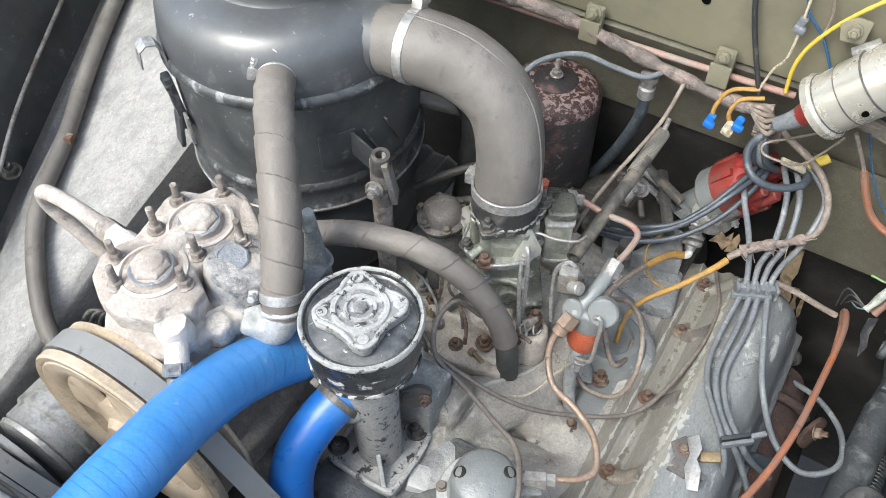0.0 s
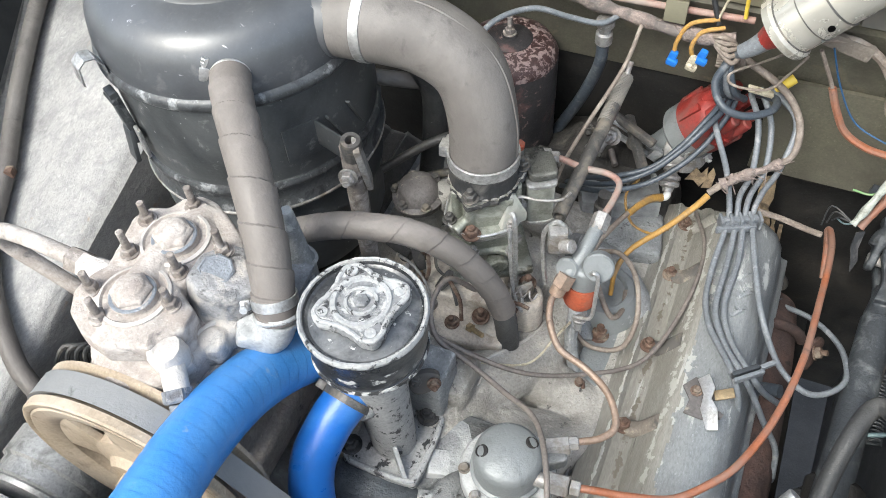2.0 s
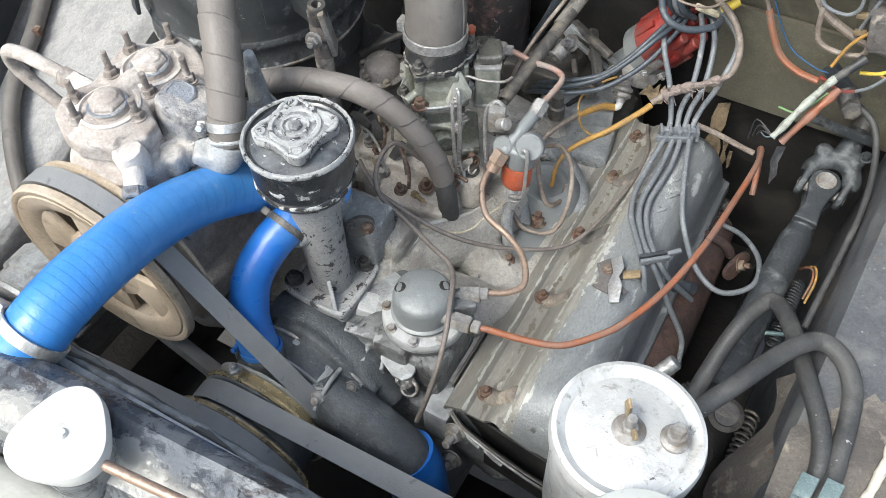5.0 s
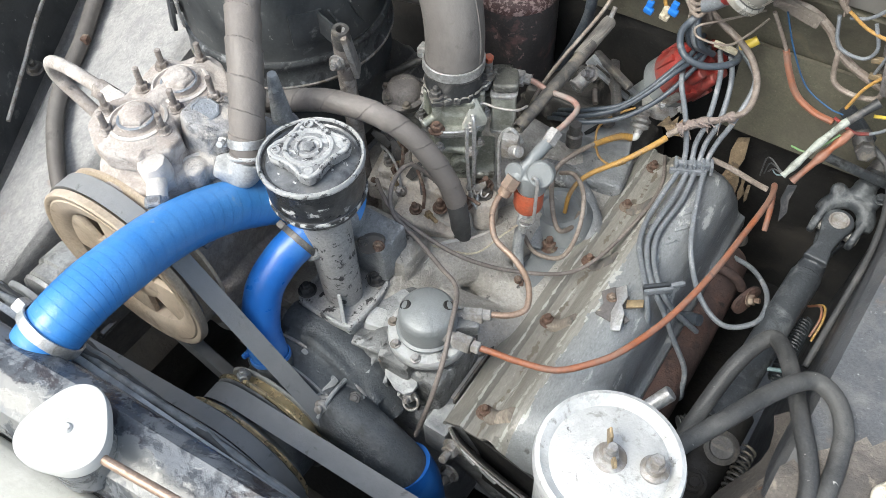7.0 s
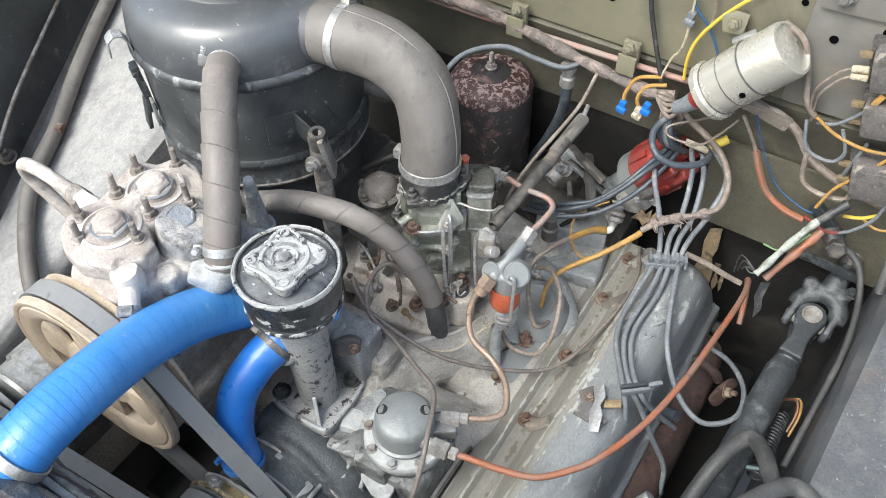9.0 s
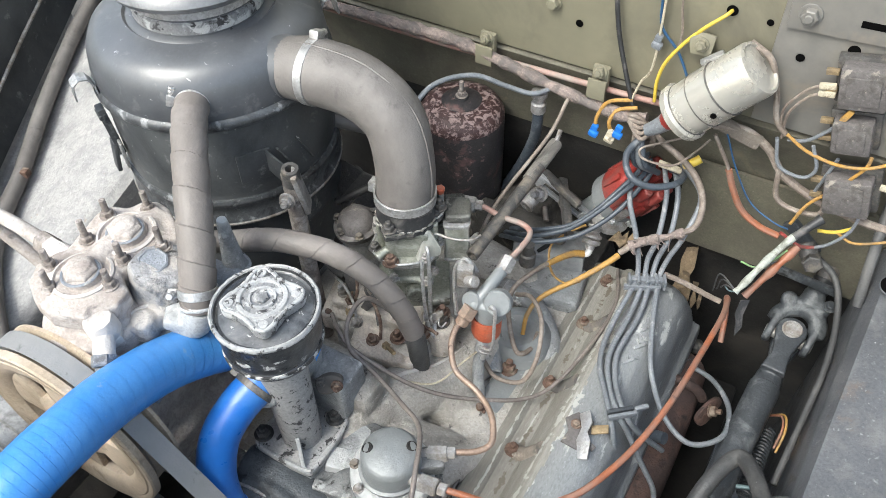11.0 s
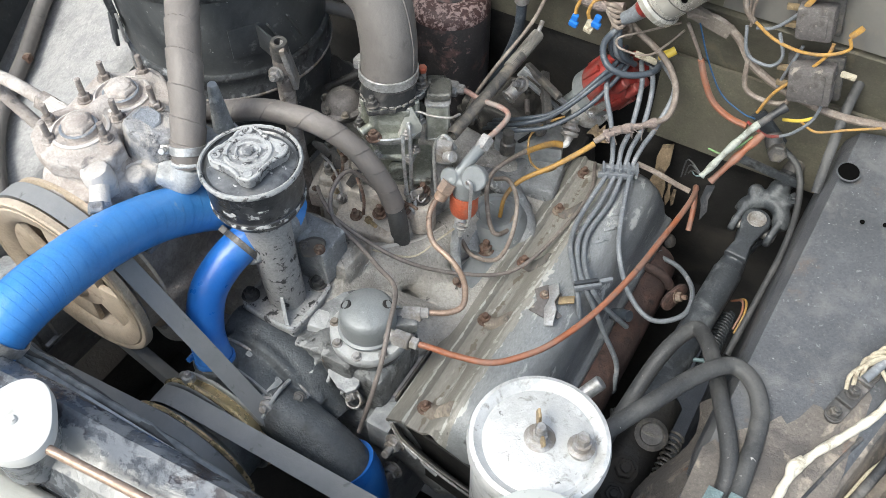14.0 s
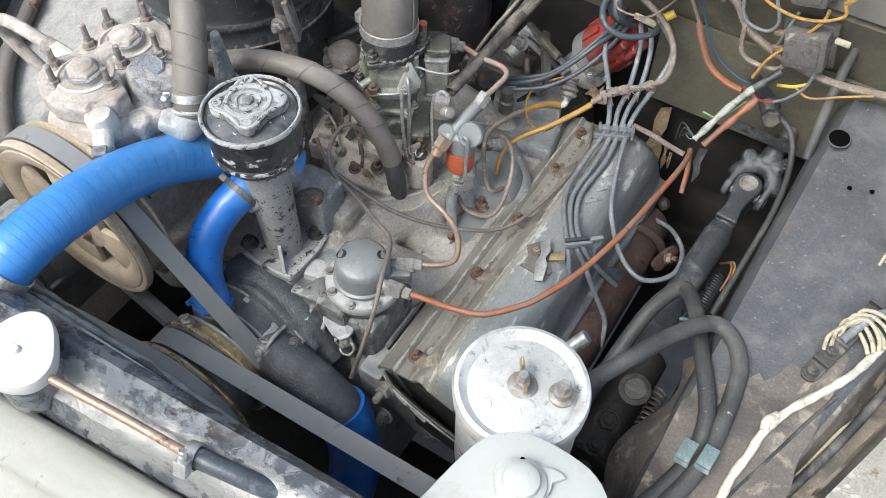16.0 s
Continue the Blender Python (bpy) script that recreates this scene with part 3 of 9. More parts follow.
def hose_clamp(p, d, r, w=0.010, lug=(0, 0, 1), bm=None):
    """A worm-drive clamp: band, housing and screw."""
    p, d = V(p), V(d).normalized()
    own = bmesh.new()
    ring(p - d * w / 2, d, r * 0.97, r + 0.0012, w, 36, own, 0.0003)
    lug = V(lug)
    lug = (lug - d * lug.dot(d)).normalized()
    side = d.cross(lug)
    q = p + lug * (r + 0.005)
    m = Matrix((( *side, 0), (*d, 0), (*lug, 0), (0, 0, 0, 1))).transposed()
    m.translation = q
    box(m, 0.016, w * 1.15, 0.010, 0.002, own)
    cyl(q - side * 0.014, q + side * 0.006, 0.0042, 12, 0.0008, bm=own)
    ngon(0.007, 0.005, q - side * 0.013, -side, 6, own)
    return join(bm, own)


def sheet(fn, nu, nv, thick):
    """A sheet-metal surface from fn(u, v), u and v from 0 to 1, given thickness."""
    bm = bmesh.new()
    g = [[bm.verts.new(fn(i / nu, j / nv)) for j in range(nv + 1)] for i in range(nu + 1)]
    for i in range(nu):
        for j in range(nv):
            bm.faces.new((g[i][j], g[i + 1][j], g[i + 1][j + 1], g[i][j + 1]))
    bmesh.ops.recalc_face_normals(bm, faces=bm.faces)
    bmesh.ops.solidify(bm, geom=bm.faces[:], thickness=thick)
    return bm


def lerp_path(pts, t):
    """The place at share t along straight stretches of equal share."""
    k = min(int(t * (len(pts) - 1)), len(pts) - 2)
    f = t * (len(pts) - 1) - k
    return V(pts[k]).lerp(V(pts[k + 1]), f)

# ---- the engine bay: ground, firewall, wings, front panel ----
# unseen ground, added dark to keep the underside dark
solo("ground", box(pose(0, 0, -0.05), 60, 60, 0.1, 0, None), "ground", (0, 0, 0), "unseen dark ground added under the truck", "ground", kind="structure")


def wing_height(y):
    return 1.13 + (y - 0.78) * 0.26 - 0.02 * max(0.0, 0.45 - y)


FIREWALL_Y = 0.885
bm = box(pose(-0.29, FIREWALL_Y + 0.02, 1.52), 1.9, 0.04, 0.50, 0.006)
solo("firewall", bm, "olive", (-0.29, FIREWALL_Y, 1.27), "olive-green painted steel bulkhead panel", "wall", kind="structure")
# thin sheet gives this end of the bulkhead its greyer tone
bm = box(pose(0.36, FIREWALL_Y - 0.002, 1.52), 0.60, 0.006, 0.49, 0.002)
solo("firewall_side", bm, "greywall", (0.36, FIREWALL_Y, 1.27), "greyer section of the bulkhead behind the relays", "wall", kind="structure")
# below the ledge the bulkhead takes the darker olive
SLOPE = [(0, 0.902, 1.272), (0, 0.918, 1.235), (0, 0.935, 1.18), (0, 0.945, 1.12)]
solo("firewall_footwell", sheet(lambda u, v: (-0.005 + 0.34 * u, 0.908 + 0.012 * v, 1.165 - 0.17 * v), 6, 6, 0.006), "olive_dark", (0.17, 0.95, 1.05), "darker patchy olive footwell panel of the bulkhead", "wall", kind="structure")
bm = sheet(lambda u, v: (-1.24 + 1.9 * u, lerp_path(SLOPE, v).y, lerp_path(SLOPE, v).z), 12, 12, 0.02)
solo("firewall_lower", bm, "olive_dark", (-0.29, 0.92, 1.2), "darker patchy olive lower bulkhead below the ledge", "wall", kind="structure")
# the dark gap below the footwell is painted as a near-black sheet
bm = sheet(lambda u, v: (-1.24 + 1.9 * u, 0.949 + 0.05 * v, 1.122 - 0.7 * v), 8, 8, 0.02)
solo("firewall_foot", bm, "chassis", (-0.29, 0.96, 0.8), "near-black foot of the bulkhead, the gap's shade in its colour", "wall", kind="structure")


def wing(side, flare, low, name, top, label):
    """An inner wing: rounded inner fold, sloping top plate, outer channel and lip. side: +1 towards the driver."""
    cx = -0.29
    fold, wide = (1.0, 0.0) if side > 0 else (2.6, 0.035)
    prof = [(0.535, -0.62), (0.545, -0.30), (0.547, -0.07 * fold), (0.550, -0.03 * fold), (0.558, -0.008 * fold), (0.572, -0.003 * fold), (0.63, 0.006), (0.695 + wide, 0.004), (0.705 + wide, -0.004),
            (0.712 + wide, -0.03), (0.722 + wide, -0.05), (0.740 + wide, -0.055), (0.748 + wide, -0.045), (0.752 + wide, -0.02), (0.757 + wide, -0.002), (0.80 + wide, 0.002)]

    def at(u, v):
        y = -0.25 + u * 1.14
        k = v * (len(prof) - 1)
        i = min(int(k), len(prof) - 2)
        f = k - i
        x = prof[i][0] * (1 - f) + prof[i + 1][0] * f
        h = prof[i][1] * (1 - f) + prof[i + 1][1] * f
        w = (x - 0.535) / 0.26
        return (cx + side * (x + flare * w * (y - 0.45)), y, wing_height(y) - low + h + 0.0015 * math.sin(y * 23 + x * 40))

    ob = solo(name, sheet(at, 40, 60, 0.003), top, (cx + side * 0.6, 0.4, 0.5), label, "wing panel", kind="structure")
    if side > 0:
        ob.data.materials.append(M["rust_edge"])
        for f in ob.data.polygons:
            c = f.center + ob.location
            k = flare * (c.y - 0.45) / 0.26
            f.material_index = 1 if (c.x - cx + 0.535 * k) / (1 + k) > 0.700 else 0
    return ob


wing(1, 0.40, 0.0, "inner_wing_left", "fender", "scratched grey-black painted inner wing panel")
wing(-1, 0.45, 0.080, "inner_wing_right", "fender_dust", "dusty grey inner wing panel with a rounded fold")
bm = sheet(lambda u, v: (-0.80 - 0.48 * u - 0.05 * v, -0.25 + 1.2 * u, wing_height(-0.25 + 1.2 * u) - 0.10 + 0.25 * v), 10, 4, 0.01)
solo("outer_wing_right", bm, "black_dusty", (-1.2, 0.4, 1.0), "black bonnet side beyond the rubber pipe", "bonnet side", kind="structure")
bm = sheet(lambda u, v: (0.232 + 0.48 * u + 0.10 * v, -0.25 + 1.2 * u, wing_height(-0.25 + 1.2 * u) + 0.004 - 0.05 * v), 10, 4, 0.004)
solo("outer_wing_left", bm, "greywall", (0.56, 0.4, 1.0), "worn rusty outer wing edge", "wing panel", kind="structure")
bm = sheet(lambda u, v: (0.450 + 0.34 * (u * 1.06 - 0.65) - 0.030 + (0.050 + 0.01 * u) * v, -0.2 + 1.06 * u, wing_height(-0.2 + 1.06 * u) - 0.046 - 0.004 * math.sin(3.1 * v) + 0.003 * noise.noise(V(u * 30, v * 6, 2))), 50, 8, 0.002)
solo("wing_channel", bm, "rust_edge", (0.45, 0.3, 1.0), "rusty dirt-filled channel along the wing", "wing panel", kind="structure")


bm = sheet(lambda u, v: (0.4665 + 0.345 * (1.06 * u - 0.65) + (0.043 + 0.005 * u) * v, -0.2 + 1.06 * u, wing_height(-0.2 + 1.06 * u) + 0.0035 + 0.0025 * v + 0.0012 * noise.noise(V(u * 40, v * 4, 7))), 60, 6, 0.002)
solo("wing_lip", bm, "flaked_lip", (0.48, 0.3, 1.0), "grey-green wing lip with flaking white paint", "wing panel", kind="structure")


def bare(v):
    """How far back the scraped metal reaches across the wing."""
    return 0.61 + 0.13 * v + 0.05 * noise.noise(V(v * 7, 2, 2)) + 0.02 * noise.noise(V(v * 29, 4, 2))


bm = sheet(lambda u, v: (0.262 + (0.145 + 0.012 * noise.noise(V(u * 14, 5, 1))) * v, -0.2 + u * bare(v), wing_height(-0.2 + u * bare(v)) + 0.0085 - 0.012 * (1 - v) ** 6), 40, 16, 0.0012)
solo("wing_bare_patch", bm, "bare_metal", (0.33, 0.1, 0.95), "bare scraped metal area at the front of the wing", "wing panel", kind="structure")
# unseen frame rails and cross member below, their darkness in the colour
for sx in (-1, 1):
    solo("frame_rail", box(pose(-0.29 + sx * 0.43, 0.4, 0.55), 0.07, 1.6, 0.16, 0.008), "chassis", (-0.29 + sx * 0.43, 0.4, 0.5), "chassis rail, coloured near-black for the shade below", "chassis rail", kind="structure")
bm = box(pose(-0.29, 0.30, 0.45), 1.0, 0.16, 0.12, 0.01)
solo("cross_member", bm, "chassis", (-0.29, 0.3, 0.45), "cross member under the engine, coloured near-black for the shade", "chassis rail", kind="structure")

# ---- radiator ----
RT = pose(-0.30, 0.004, 1.235, 0, 0, 4.5)
radiator = thing("radiator", (-0.30, 0.0, 0.7), "black radiator with scraped paint on its top tank", "radiator")
bm = bmesh.new()
prof = [(-0.045, -0.05), (-0.047, -0.01), (-0.036, 0.016), (-0.012, 0.03), (0.016, 0.032), (0.038, 0.018), (0.048, -0.008), (0.048, -0.05)]


def tank_at(u, v):
    x = -0.46 + 0.90 * u
    e = min(1.0, (1 - u) * 9, u * 14)
    e = math.sqrt(max(0.0, 1 - (1 - e) ** 2))
    k = v * (len(prof) - 1)
    i = min(int(k), len(prof) - 2)
    f = k - i
    y = prof[i][0] * (1 - f) + prof[i + 1][0] * f
    z = prof[i][1] * (1 - f) + prof[i + 1][1] * f
    dent = 0.003 * noise.noise(V(x * 9, y * 30, 3)) - 0.002 * math.exp(-((x - 0.12) / 0.006) ** 2) - 0.002 * math.exp(-((x - 0.20) / 0.006) ** 2)
    if y > 0:
        y *= 0.80 - 0.95 * max(0.0, x)
    return RT @ V(x, y, -0.05 + (z + 0.05) * (0.35 + 0.65 * e) + dent)


part("top_tank", sheet(tank_at, 150, 28, 0.003), "tank", radiator, "black top tank scraped to grey metal")
part("core", box(RT @ pose(-0.01, -0.010, -0.34), 0.88, 0.060, 0.56, 0.003), "chassis", radiator)
bm = box(pose(-0.22, 0.0485, 1.203, 0, 0, 0.5), 0.86, 0.008, 0.006, 0.002)
box(pose(-0.22, 0.0480, 1.150, 0, 0, 0.5), 0.86, 0.003, 0.10, 0.001, bm)
part("rear_flange", bm, "flange_grey", radiator, "grey folded rear edge")
seal = thing("radiator_seal", (-0.35, 0.055, 1.19), "crumpled black rubber seal along the radiator edge", "seal")
for k in range(4):
    pts = [(-0.72 + 0.032 * j, 0.057 + 0.0058 * k + 0.0022 * math.sin(j * 0.9 + 1.7 * k) - 0.00028 * k * j, 1.198 - 0.004 * k + 0.003 * math.sin(j * 1.1 + 2 * k)) for j in range(24 - k)]
    part("fold", tube(pts, lambda t: 0.0042 * min(1.0, 4.5 * (1.02 - t)), 10, 6, None, 0.35), "rubber_dark" if k % 2 else "pump_dark", seal)

neck = part("filler_neck", cyl(RT @ V(0.045, -0.028, 0.0), RT @ V(0.045, -0.028, 0.045), 0.030, 28, 0.002), "tank", radiator)
out = []
for k in range(72):
    a = 2 * math.pi * k / 72
    out.append(((0.0385 + 0.0035 * math.cos(3 * a + 0.6)) * math.cos(a), (0.0385 + 0.0035 * math.cos(3 * a + 0.6)) * math.sin(a)))
cap = part("radiator_cap", prism(out, 0.016, pose(-0.254, -0.021, 1.285), 0.004), "white", radiator, "white painted cap with three lobes")
bm = lathe([(0.0, 0.0), (0.005, 0.0), (0.005, 0.001), (0.0035, 0.003), (0, 0.0035)], pose(-0.252, -0.020, 1.301), 12)
part("rivet", bm, "white", cap)
# copper overflow pipe, clamp and hose along the tank
over = thing("overflow_pipe", (-0.14, -0.013, 1.27), "thin copper overflow pipe with a clamped black rubber hose", "pipe")
part("pipe", tube([(-0.213, -0.021, 1.29), (-0.139, -0.012, 1.281), (-0.085, -0.007, 1.276), (-0.055, -0.003, 1.272)], 0.0042, 10), "copper", over)
part("hose", tube([(-0.075, -0.005, 1.274), (-0.045, 0.0, 1.272), (-0.01, 0.008, 1.262), (0.03, 0.022, 1.235), (0.06, 0.034, 1.19)], 0.0088, 20, 60, None, 0.04, 0, 0.035, 90), "wire_dark", over, "braided dark blue-grey hose")
part("clamp", hose_clamp((-0.068, -0.004, 1.273), (1, 0.2, 0), 0.0112, 0.011, (-0.2, -1, 0.5)), "clamp", over)
# front panel ahead of the radiator
bm = sheet(lambda u, v: RT @ V(-0.60 + 1.2 * u, lerp_path([(0, -0.0475, -0.040), (0, -0.049, -0.018), (0, -0.056, -0.011), (0, -0.066, -0.010), (0, -0.100, -0.018), (0, -0.104, -0.030), (0, -0.145, -0.05), (0, -0.21, -0.06), (0, -0.30, -0.10), (0, -0.32, -0.6)], v).y,
                               lerp_path([(0, -0.0475, -0.040), (0, -0.049, -0.018), (0, -0.056, -0.011), (0, -0.066, -0.010), (0, -0.100, -0.018), (0, -0.104, -0.030), (0, -0.145, -0.05), (0, -0.21, -0.06), (0, -0.30, -0.10), (0, -0.32, -0.6)], v).z), 12, 30, 0.003)
solo("front_panel", bm, "panel", (-0.3, -0.15, 1.1), "dusty grey-green front panel ahead of the radiator", "front panel", kind="structure")

# ---- air filter and its ducts ----
FX, FY = -0.585, 0.620
air = thing("air_filter", (FX, FY, 0.98), "large glossy black drum air filter with grey clamp band", "air filter")
A0 = pose(FX, FY, 0)
part("canister", lathe([(0, 0.98), (0.10, 0.985), (0.128, 1.0), (0.136, 1.02), (0.138, 1.10), (0.143, 1.105), (0.143, 1.112), (0.139, 1.118), (0.140, 1.17), (0.146, 1.176), (0.146, 1.184), (0.143, 1.19),
                        (0.146, 1.205), (0.148, 1.31), (0.146, 1.318), (0, 1.318)], A0, 72), "black_dusty", air, "dusty black drum")
part("lid", lathe([(0, 1.318), (0.149, 1.320), (0.151, 1.33), (0.1515, 1.345), (0.148, 1.368), (0.140, 1.384), (0.126, 1.393), (0.108, 1.398), (0.095, 1.401), (0.092, 1.398), (0.088, 1.401),
                   (0.082, 1.402), (0.080, 1.42), (0.080, 1.432), (0.0, 1.432)], A0, 72), "black", air, "glossy black domed lid")
part("clamp_band", lathe([(0.146, 1.312), (0.1535, 1.314), (0.156, 1.318), (0.156, 1.323), (0.1535, 1.327), (0.149, 1.329), (0.146, 1.312)], A0, 72), "band", air, "worn grey metal band")
part("lower_band", lathe([(0.138, 1.150), (0.1475, 1.152), (0.1495, 1.156), (0.1480, 1.162), (0.1460, 1.166), (0.1465, 1.182), (0.1490, 1.186), (0.1490, 1.190), (0.1465, 1.194), (0.140, 1.195), (0.138, 1.150)], A0, 72), "band", air, "worn dark grey double band")
part("band_edge", lathe([(0.1470, 1.150), (0.1500, 1.1515), (0.1508, 1.1545), (0.1490, 1.157), (0.1470, 1.150)], A0, 72), "steel", air, "pale scraped band edge")
part("worn_ring", lathe([(0.079, 1.402), (0.0825, 1.404), (0.0825, 1.418), (0.079, 1.42), (0.079, 1.402)], A0, 64), "cap_chip", air, "paint-chipped neck ring")


def latch(ang):
    """An over-centre latch on the drum: hook, wire loop and lever."""
    m = A0 @ Matrix.Rotation(radians(ang), 4, "Z")
    bm = bmesh.new()
    pp = [(0.153, 1.318), (0.154, 1.338), (0.160, 1.350), (0.170, 1.352), (0.178, 1.346), (0.180, 1.326)]
    for a, b in zip(pp, pp[1:]):
        d = V(b[0] - a[0], 0, b[1] - a[1])
        box(m @ Matrix.Translation(((a[0] + b[0]) / 2, 0, (a[1] + b[1]) / 2)) @ V(d).to_track_quat("Z", "Y").to_matrix().to_4x4(), 0.020, 0.0018, d.length + 0.002, 0.0006, bm)
    hook = part("latch", bm, "clamp", air, "bent bright latch hook")
    bm = box(m @ pose(0.155, 0, 1.265, 0, 5, 0), 0.010, 0.018, 0.075, 0.002)
    box(m @ pose(0.160, 0, 1.225, 0, -8, 0), 0.006, 0.020, 0.045, 0.002, bm)
    cyl(m @ V(0.160, -0.012, 1.292), m @ V(0.160, 0.012, 1.292), 0.004, 10, bm=bm)
    part("lever", bm, "black_dusty", hook)
    bm = box(m @ pose(0.152, 0.018, 1.235, 0, 0, 0), 0.004, 0.014, 0.040, 0.001)
    part("bracket", bm, "clamp", hook)


latch(241)
latch(61)
mb = A0 @ Matrix.Rotation(radians(-36), 4, "Z")
bm = box(mb @ pose(0.147, 0.0, 1.245), 0.004, 0.044, 0.046, 0.001)
box(mb @ pose(0.171, 0.024, 1.249, 0, 0, 18), 0.050, 0.003, 0.034, 0.001, bm)
part("bracket", bm, "black_dusty", air, "bent black support bracket")
for a in (-20, -8):
    bm = box(A0 @ Matrix.Rotation(radians(a), 4, "Z") @ pose(0.150, 0, 1.24, 25, 0, 0), 0.006, 0.003, 0.05, 0.001)
    part("rib", bm, "black_dusty", air)
# ribbed duct above the neck
duct = thing("intake_duct", (FX, FY, 1.43), "dark ribbed rubber intake duct on the filter neck", "duct")
prof = [(0.06, 1.432), (0.079, 1.432)]
for k in range(7):
    z = 1.438 + 0.034 * k
    prof += [(0.088, z), (0.102, z + 0.006), (0.107, z + 0.014), (0.103, z + 0.022), (0.090, z + 0.029), (0.087, z + 0.032)]
prof += [(0.085, 1.68), (0.06, 1.68)]
part("bellows", lathe(prof, pose(FX, FY, 0), 64), "bellows", duct, "rubber bellows with the sky's sheen put into its grey")
part("strap", ring((FX, FY, 1.424), (0, 0, 1), 0.080, 0.0845, 0.010, 64), "clamp", duct, "dull steel strap")
# big rubber elbow from the filter to the carburettor
elbow = thing("elbow_hose", (-0.283, 0.586, 1.22), "large grey-brown rubber elbow hose between air filter and carburettor", "hose")
E_PATH = [(-0.482, 0.604, 1.354), (-0.440, 0.606, 1.358), (-0.400, 0.610, 1.361), (-0.350, 0.617, 1.352), (-0.304, 0.613, 1.327), (-0.283, 0.600, 1.278), (-0.279, 0.590, 1.218)]
part("elbow", tube(E_PATH, lambda t: 0.0335 + 0.0068 * min(1, max(0, t) / 0.26) - 0.0033 * min(1, max(0, (t - 0.4) / 0.4)), 36, 8), "rubber", elbow)
seam = [V(p) + V(0.0, -0.004, (0.0335, 0.0372, 0.0396)[k]) if k < 3 else V(p) + V(*((0.018, -0.002, 0.0352), (0.032, -0.002, 0.020), (0.0368, 0.0, 0.004), (0.0368, 0.0, 0.0))[k - 3]) for k, p in enumerate(E_PATH)]
part("mould_seam", tube(seam[1:], 0.0014, 6, 8), "rubber", elbow)
part("filter_clamp", hose_clamp((-0.408, 0.609, 1.3605), (1, 0.07, 0.04), 0.0402, 0.011, (0, 0.4, 1)), "clamp", elbow, "bright steel band clamp")
part("carburettor_clamp", hose_clamp((-0.279, 0.5905, 1.233), (0, 0.05, 1), 0.0385, 0.013, (-1, -0.1, 0)), "clamp", elbow, "bright steel band clamp")
part("filter_stub", cyl((-0.53, 0.604, 1.352), (-0.436, 0.606, 1.357), 0.0370, 40, 0.003, 0.0385), "black", air)

# ---- hoses wound with tape ----


def taped_hose(name, pts, r, label, turns, clamps, lap=0.085):
    h = thing(name, pts[-1], label, "hose")

    part("wrapping", tube(pts, r * (1.02 if lap > 0 else 1.06), 56, 64, lap=lap, turns=turns), "tape", h, "", 16)
    for p, d, rad, lug in clamps:
        part("clamp", hose_clamp(p, d, rad, 0.010, lug), "clamp", h, "bright steel hose clamp")
    return h


taped_hose("taped_hose", [(-0.512, 0.507, 1.352), (-0.492, 0.476, 1.351), (-0.463, 0.440, 1.343), (-0.428, 0.397, 1.322), (-0.399, 0.358, 1.288), (-0.385, 0.333, 1.258), (-0.381, 0.325, 1.238)], 0.0190,
           "thick brown-grey tape-wound hose from air filter to compressor", 9,
           [((-0.507, 0.500, 1.352), (0.5, -0.8, 0), 0.0200, (-1, -0.3, 0.3)), ((-0.3845, 0.332, 1.2565), (0.28, -0.5, -1), 0.0208, (-1, -0.55, 0))])
h2t = taped_hose("taped_hose", [(-0.500, 0.434, 1.178), (-0.439, 0.448, 1.199), (-0.386, 0.461, 1.216), (-0.326, 0.478, 1.212), (-0.283, 0.490, 1.189), (-0.254, 0.498, 1.154), (-0.234, 0.503, 1.115), (-0.224, 0.506, 1.080)], 0.0142,
                 "brown-grey tape-wound hose arching to the intake manifold", 9, [((-0.219, 0.508, 1.000), (0, 0.02, 1), 0.0150, (1, -0.2, 0))], -0.06)
# the lower end is coloured darker than the wrapping above it
part("lower_end", tube([(-0.2275, 0.505, 1.092), (-0.222, 0.507, 1.060), (-0.219, 0.508, 1.020), (-0.218, 0.508, 0.985)], lambda t: 0.0138 - 0.0006 * t, 24, 8), "rubber_dark", h2t, "darker lower end of the hose")

# ---- air compressor ----
CX = -0.487
comp = thing("air_compressor", (CX, 0.31, 0.98), "dust-caked two-cylinder air compressor with a tan spoked pulley", "compressor")
STUDS = ((-0.537, 0.360), (-0.503, 0.390), (-0.529, 0.320), (-0.537, 0.272), (-0.472, 0.316), (-0.447, 0.352), (-0.458, 0.283), (-0.511, 0.249))
PLUGS = ((-0.494, 0.279), (-0.496, 0.348))
HEAD = [(-0.492, 0.225), (-0.520, 0.231), (-0.545, 0.246), (-0.557, 0.268), (-0.552, 0.292), (-0.545, 0.302), (-0.549, 0.322), (-0.552, 0.338), (-0.557, 0.360), (-0.548, 0.378), (-0.530, 0.384), (-0.524, 0.398),
        (-0.508, 0.409), (-0.488, 0.406), (-0.470, 0.396), (-0.440, 0.376), (-0.424, 0.352), (-0.440, 0.336), (-0.462, 0.330), (-0.470, 0.316), (-0.462, 0.302), (-0.440, 0.290), (-0.436, 0.268), (-0.452, 0.240)]
bm = prism(HEAD, 0.026, pose(0, 0, 1.246), 0.005)
for x, y in STUDS:
    cyl((x, y, 1.235), (x, y, 1.2755), 0.0125, 20, 0.003, bm=bm)
for x, y in PLUGS:
    lathe([(0, 1.25), (0.040, 1.252), (0.0395, 1.272), (0.034, 1.277), (0.0, 1.278)], pose(x, y, 0), 40, bm)
tube([(-0.498, 0.245, 1.262), (-0.500, 0.280, 1.270), (-0.500, 0.345, 1.270), (-0.494, 0.395, 1.262)], 0.016, 14, 6, bm)
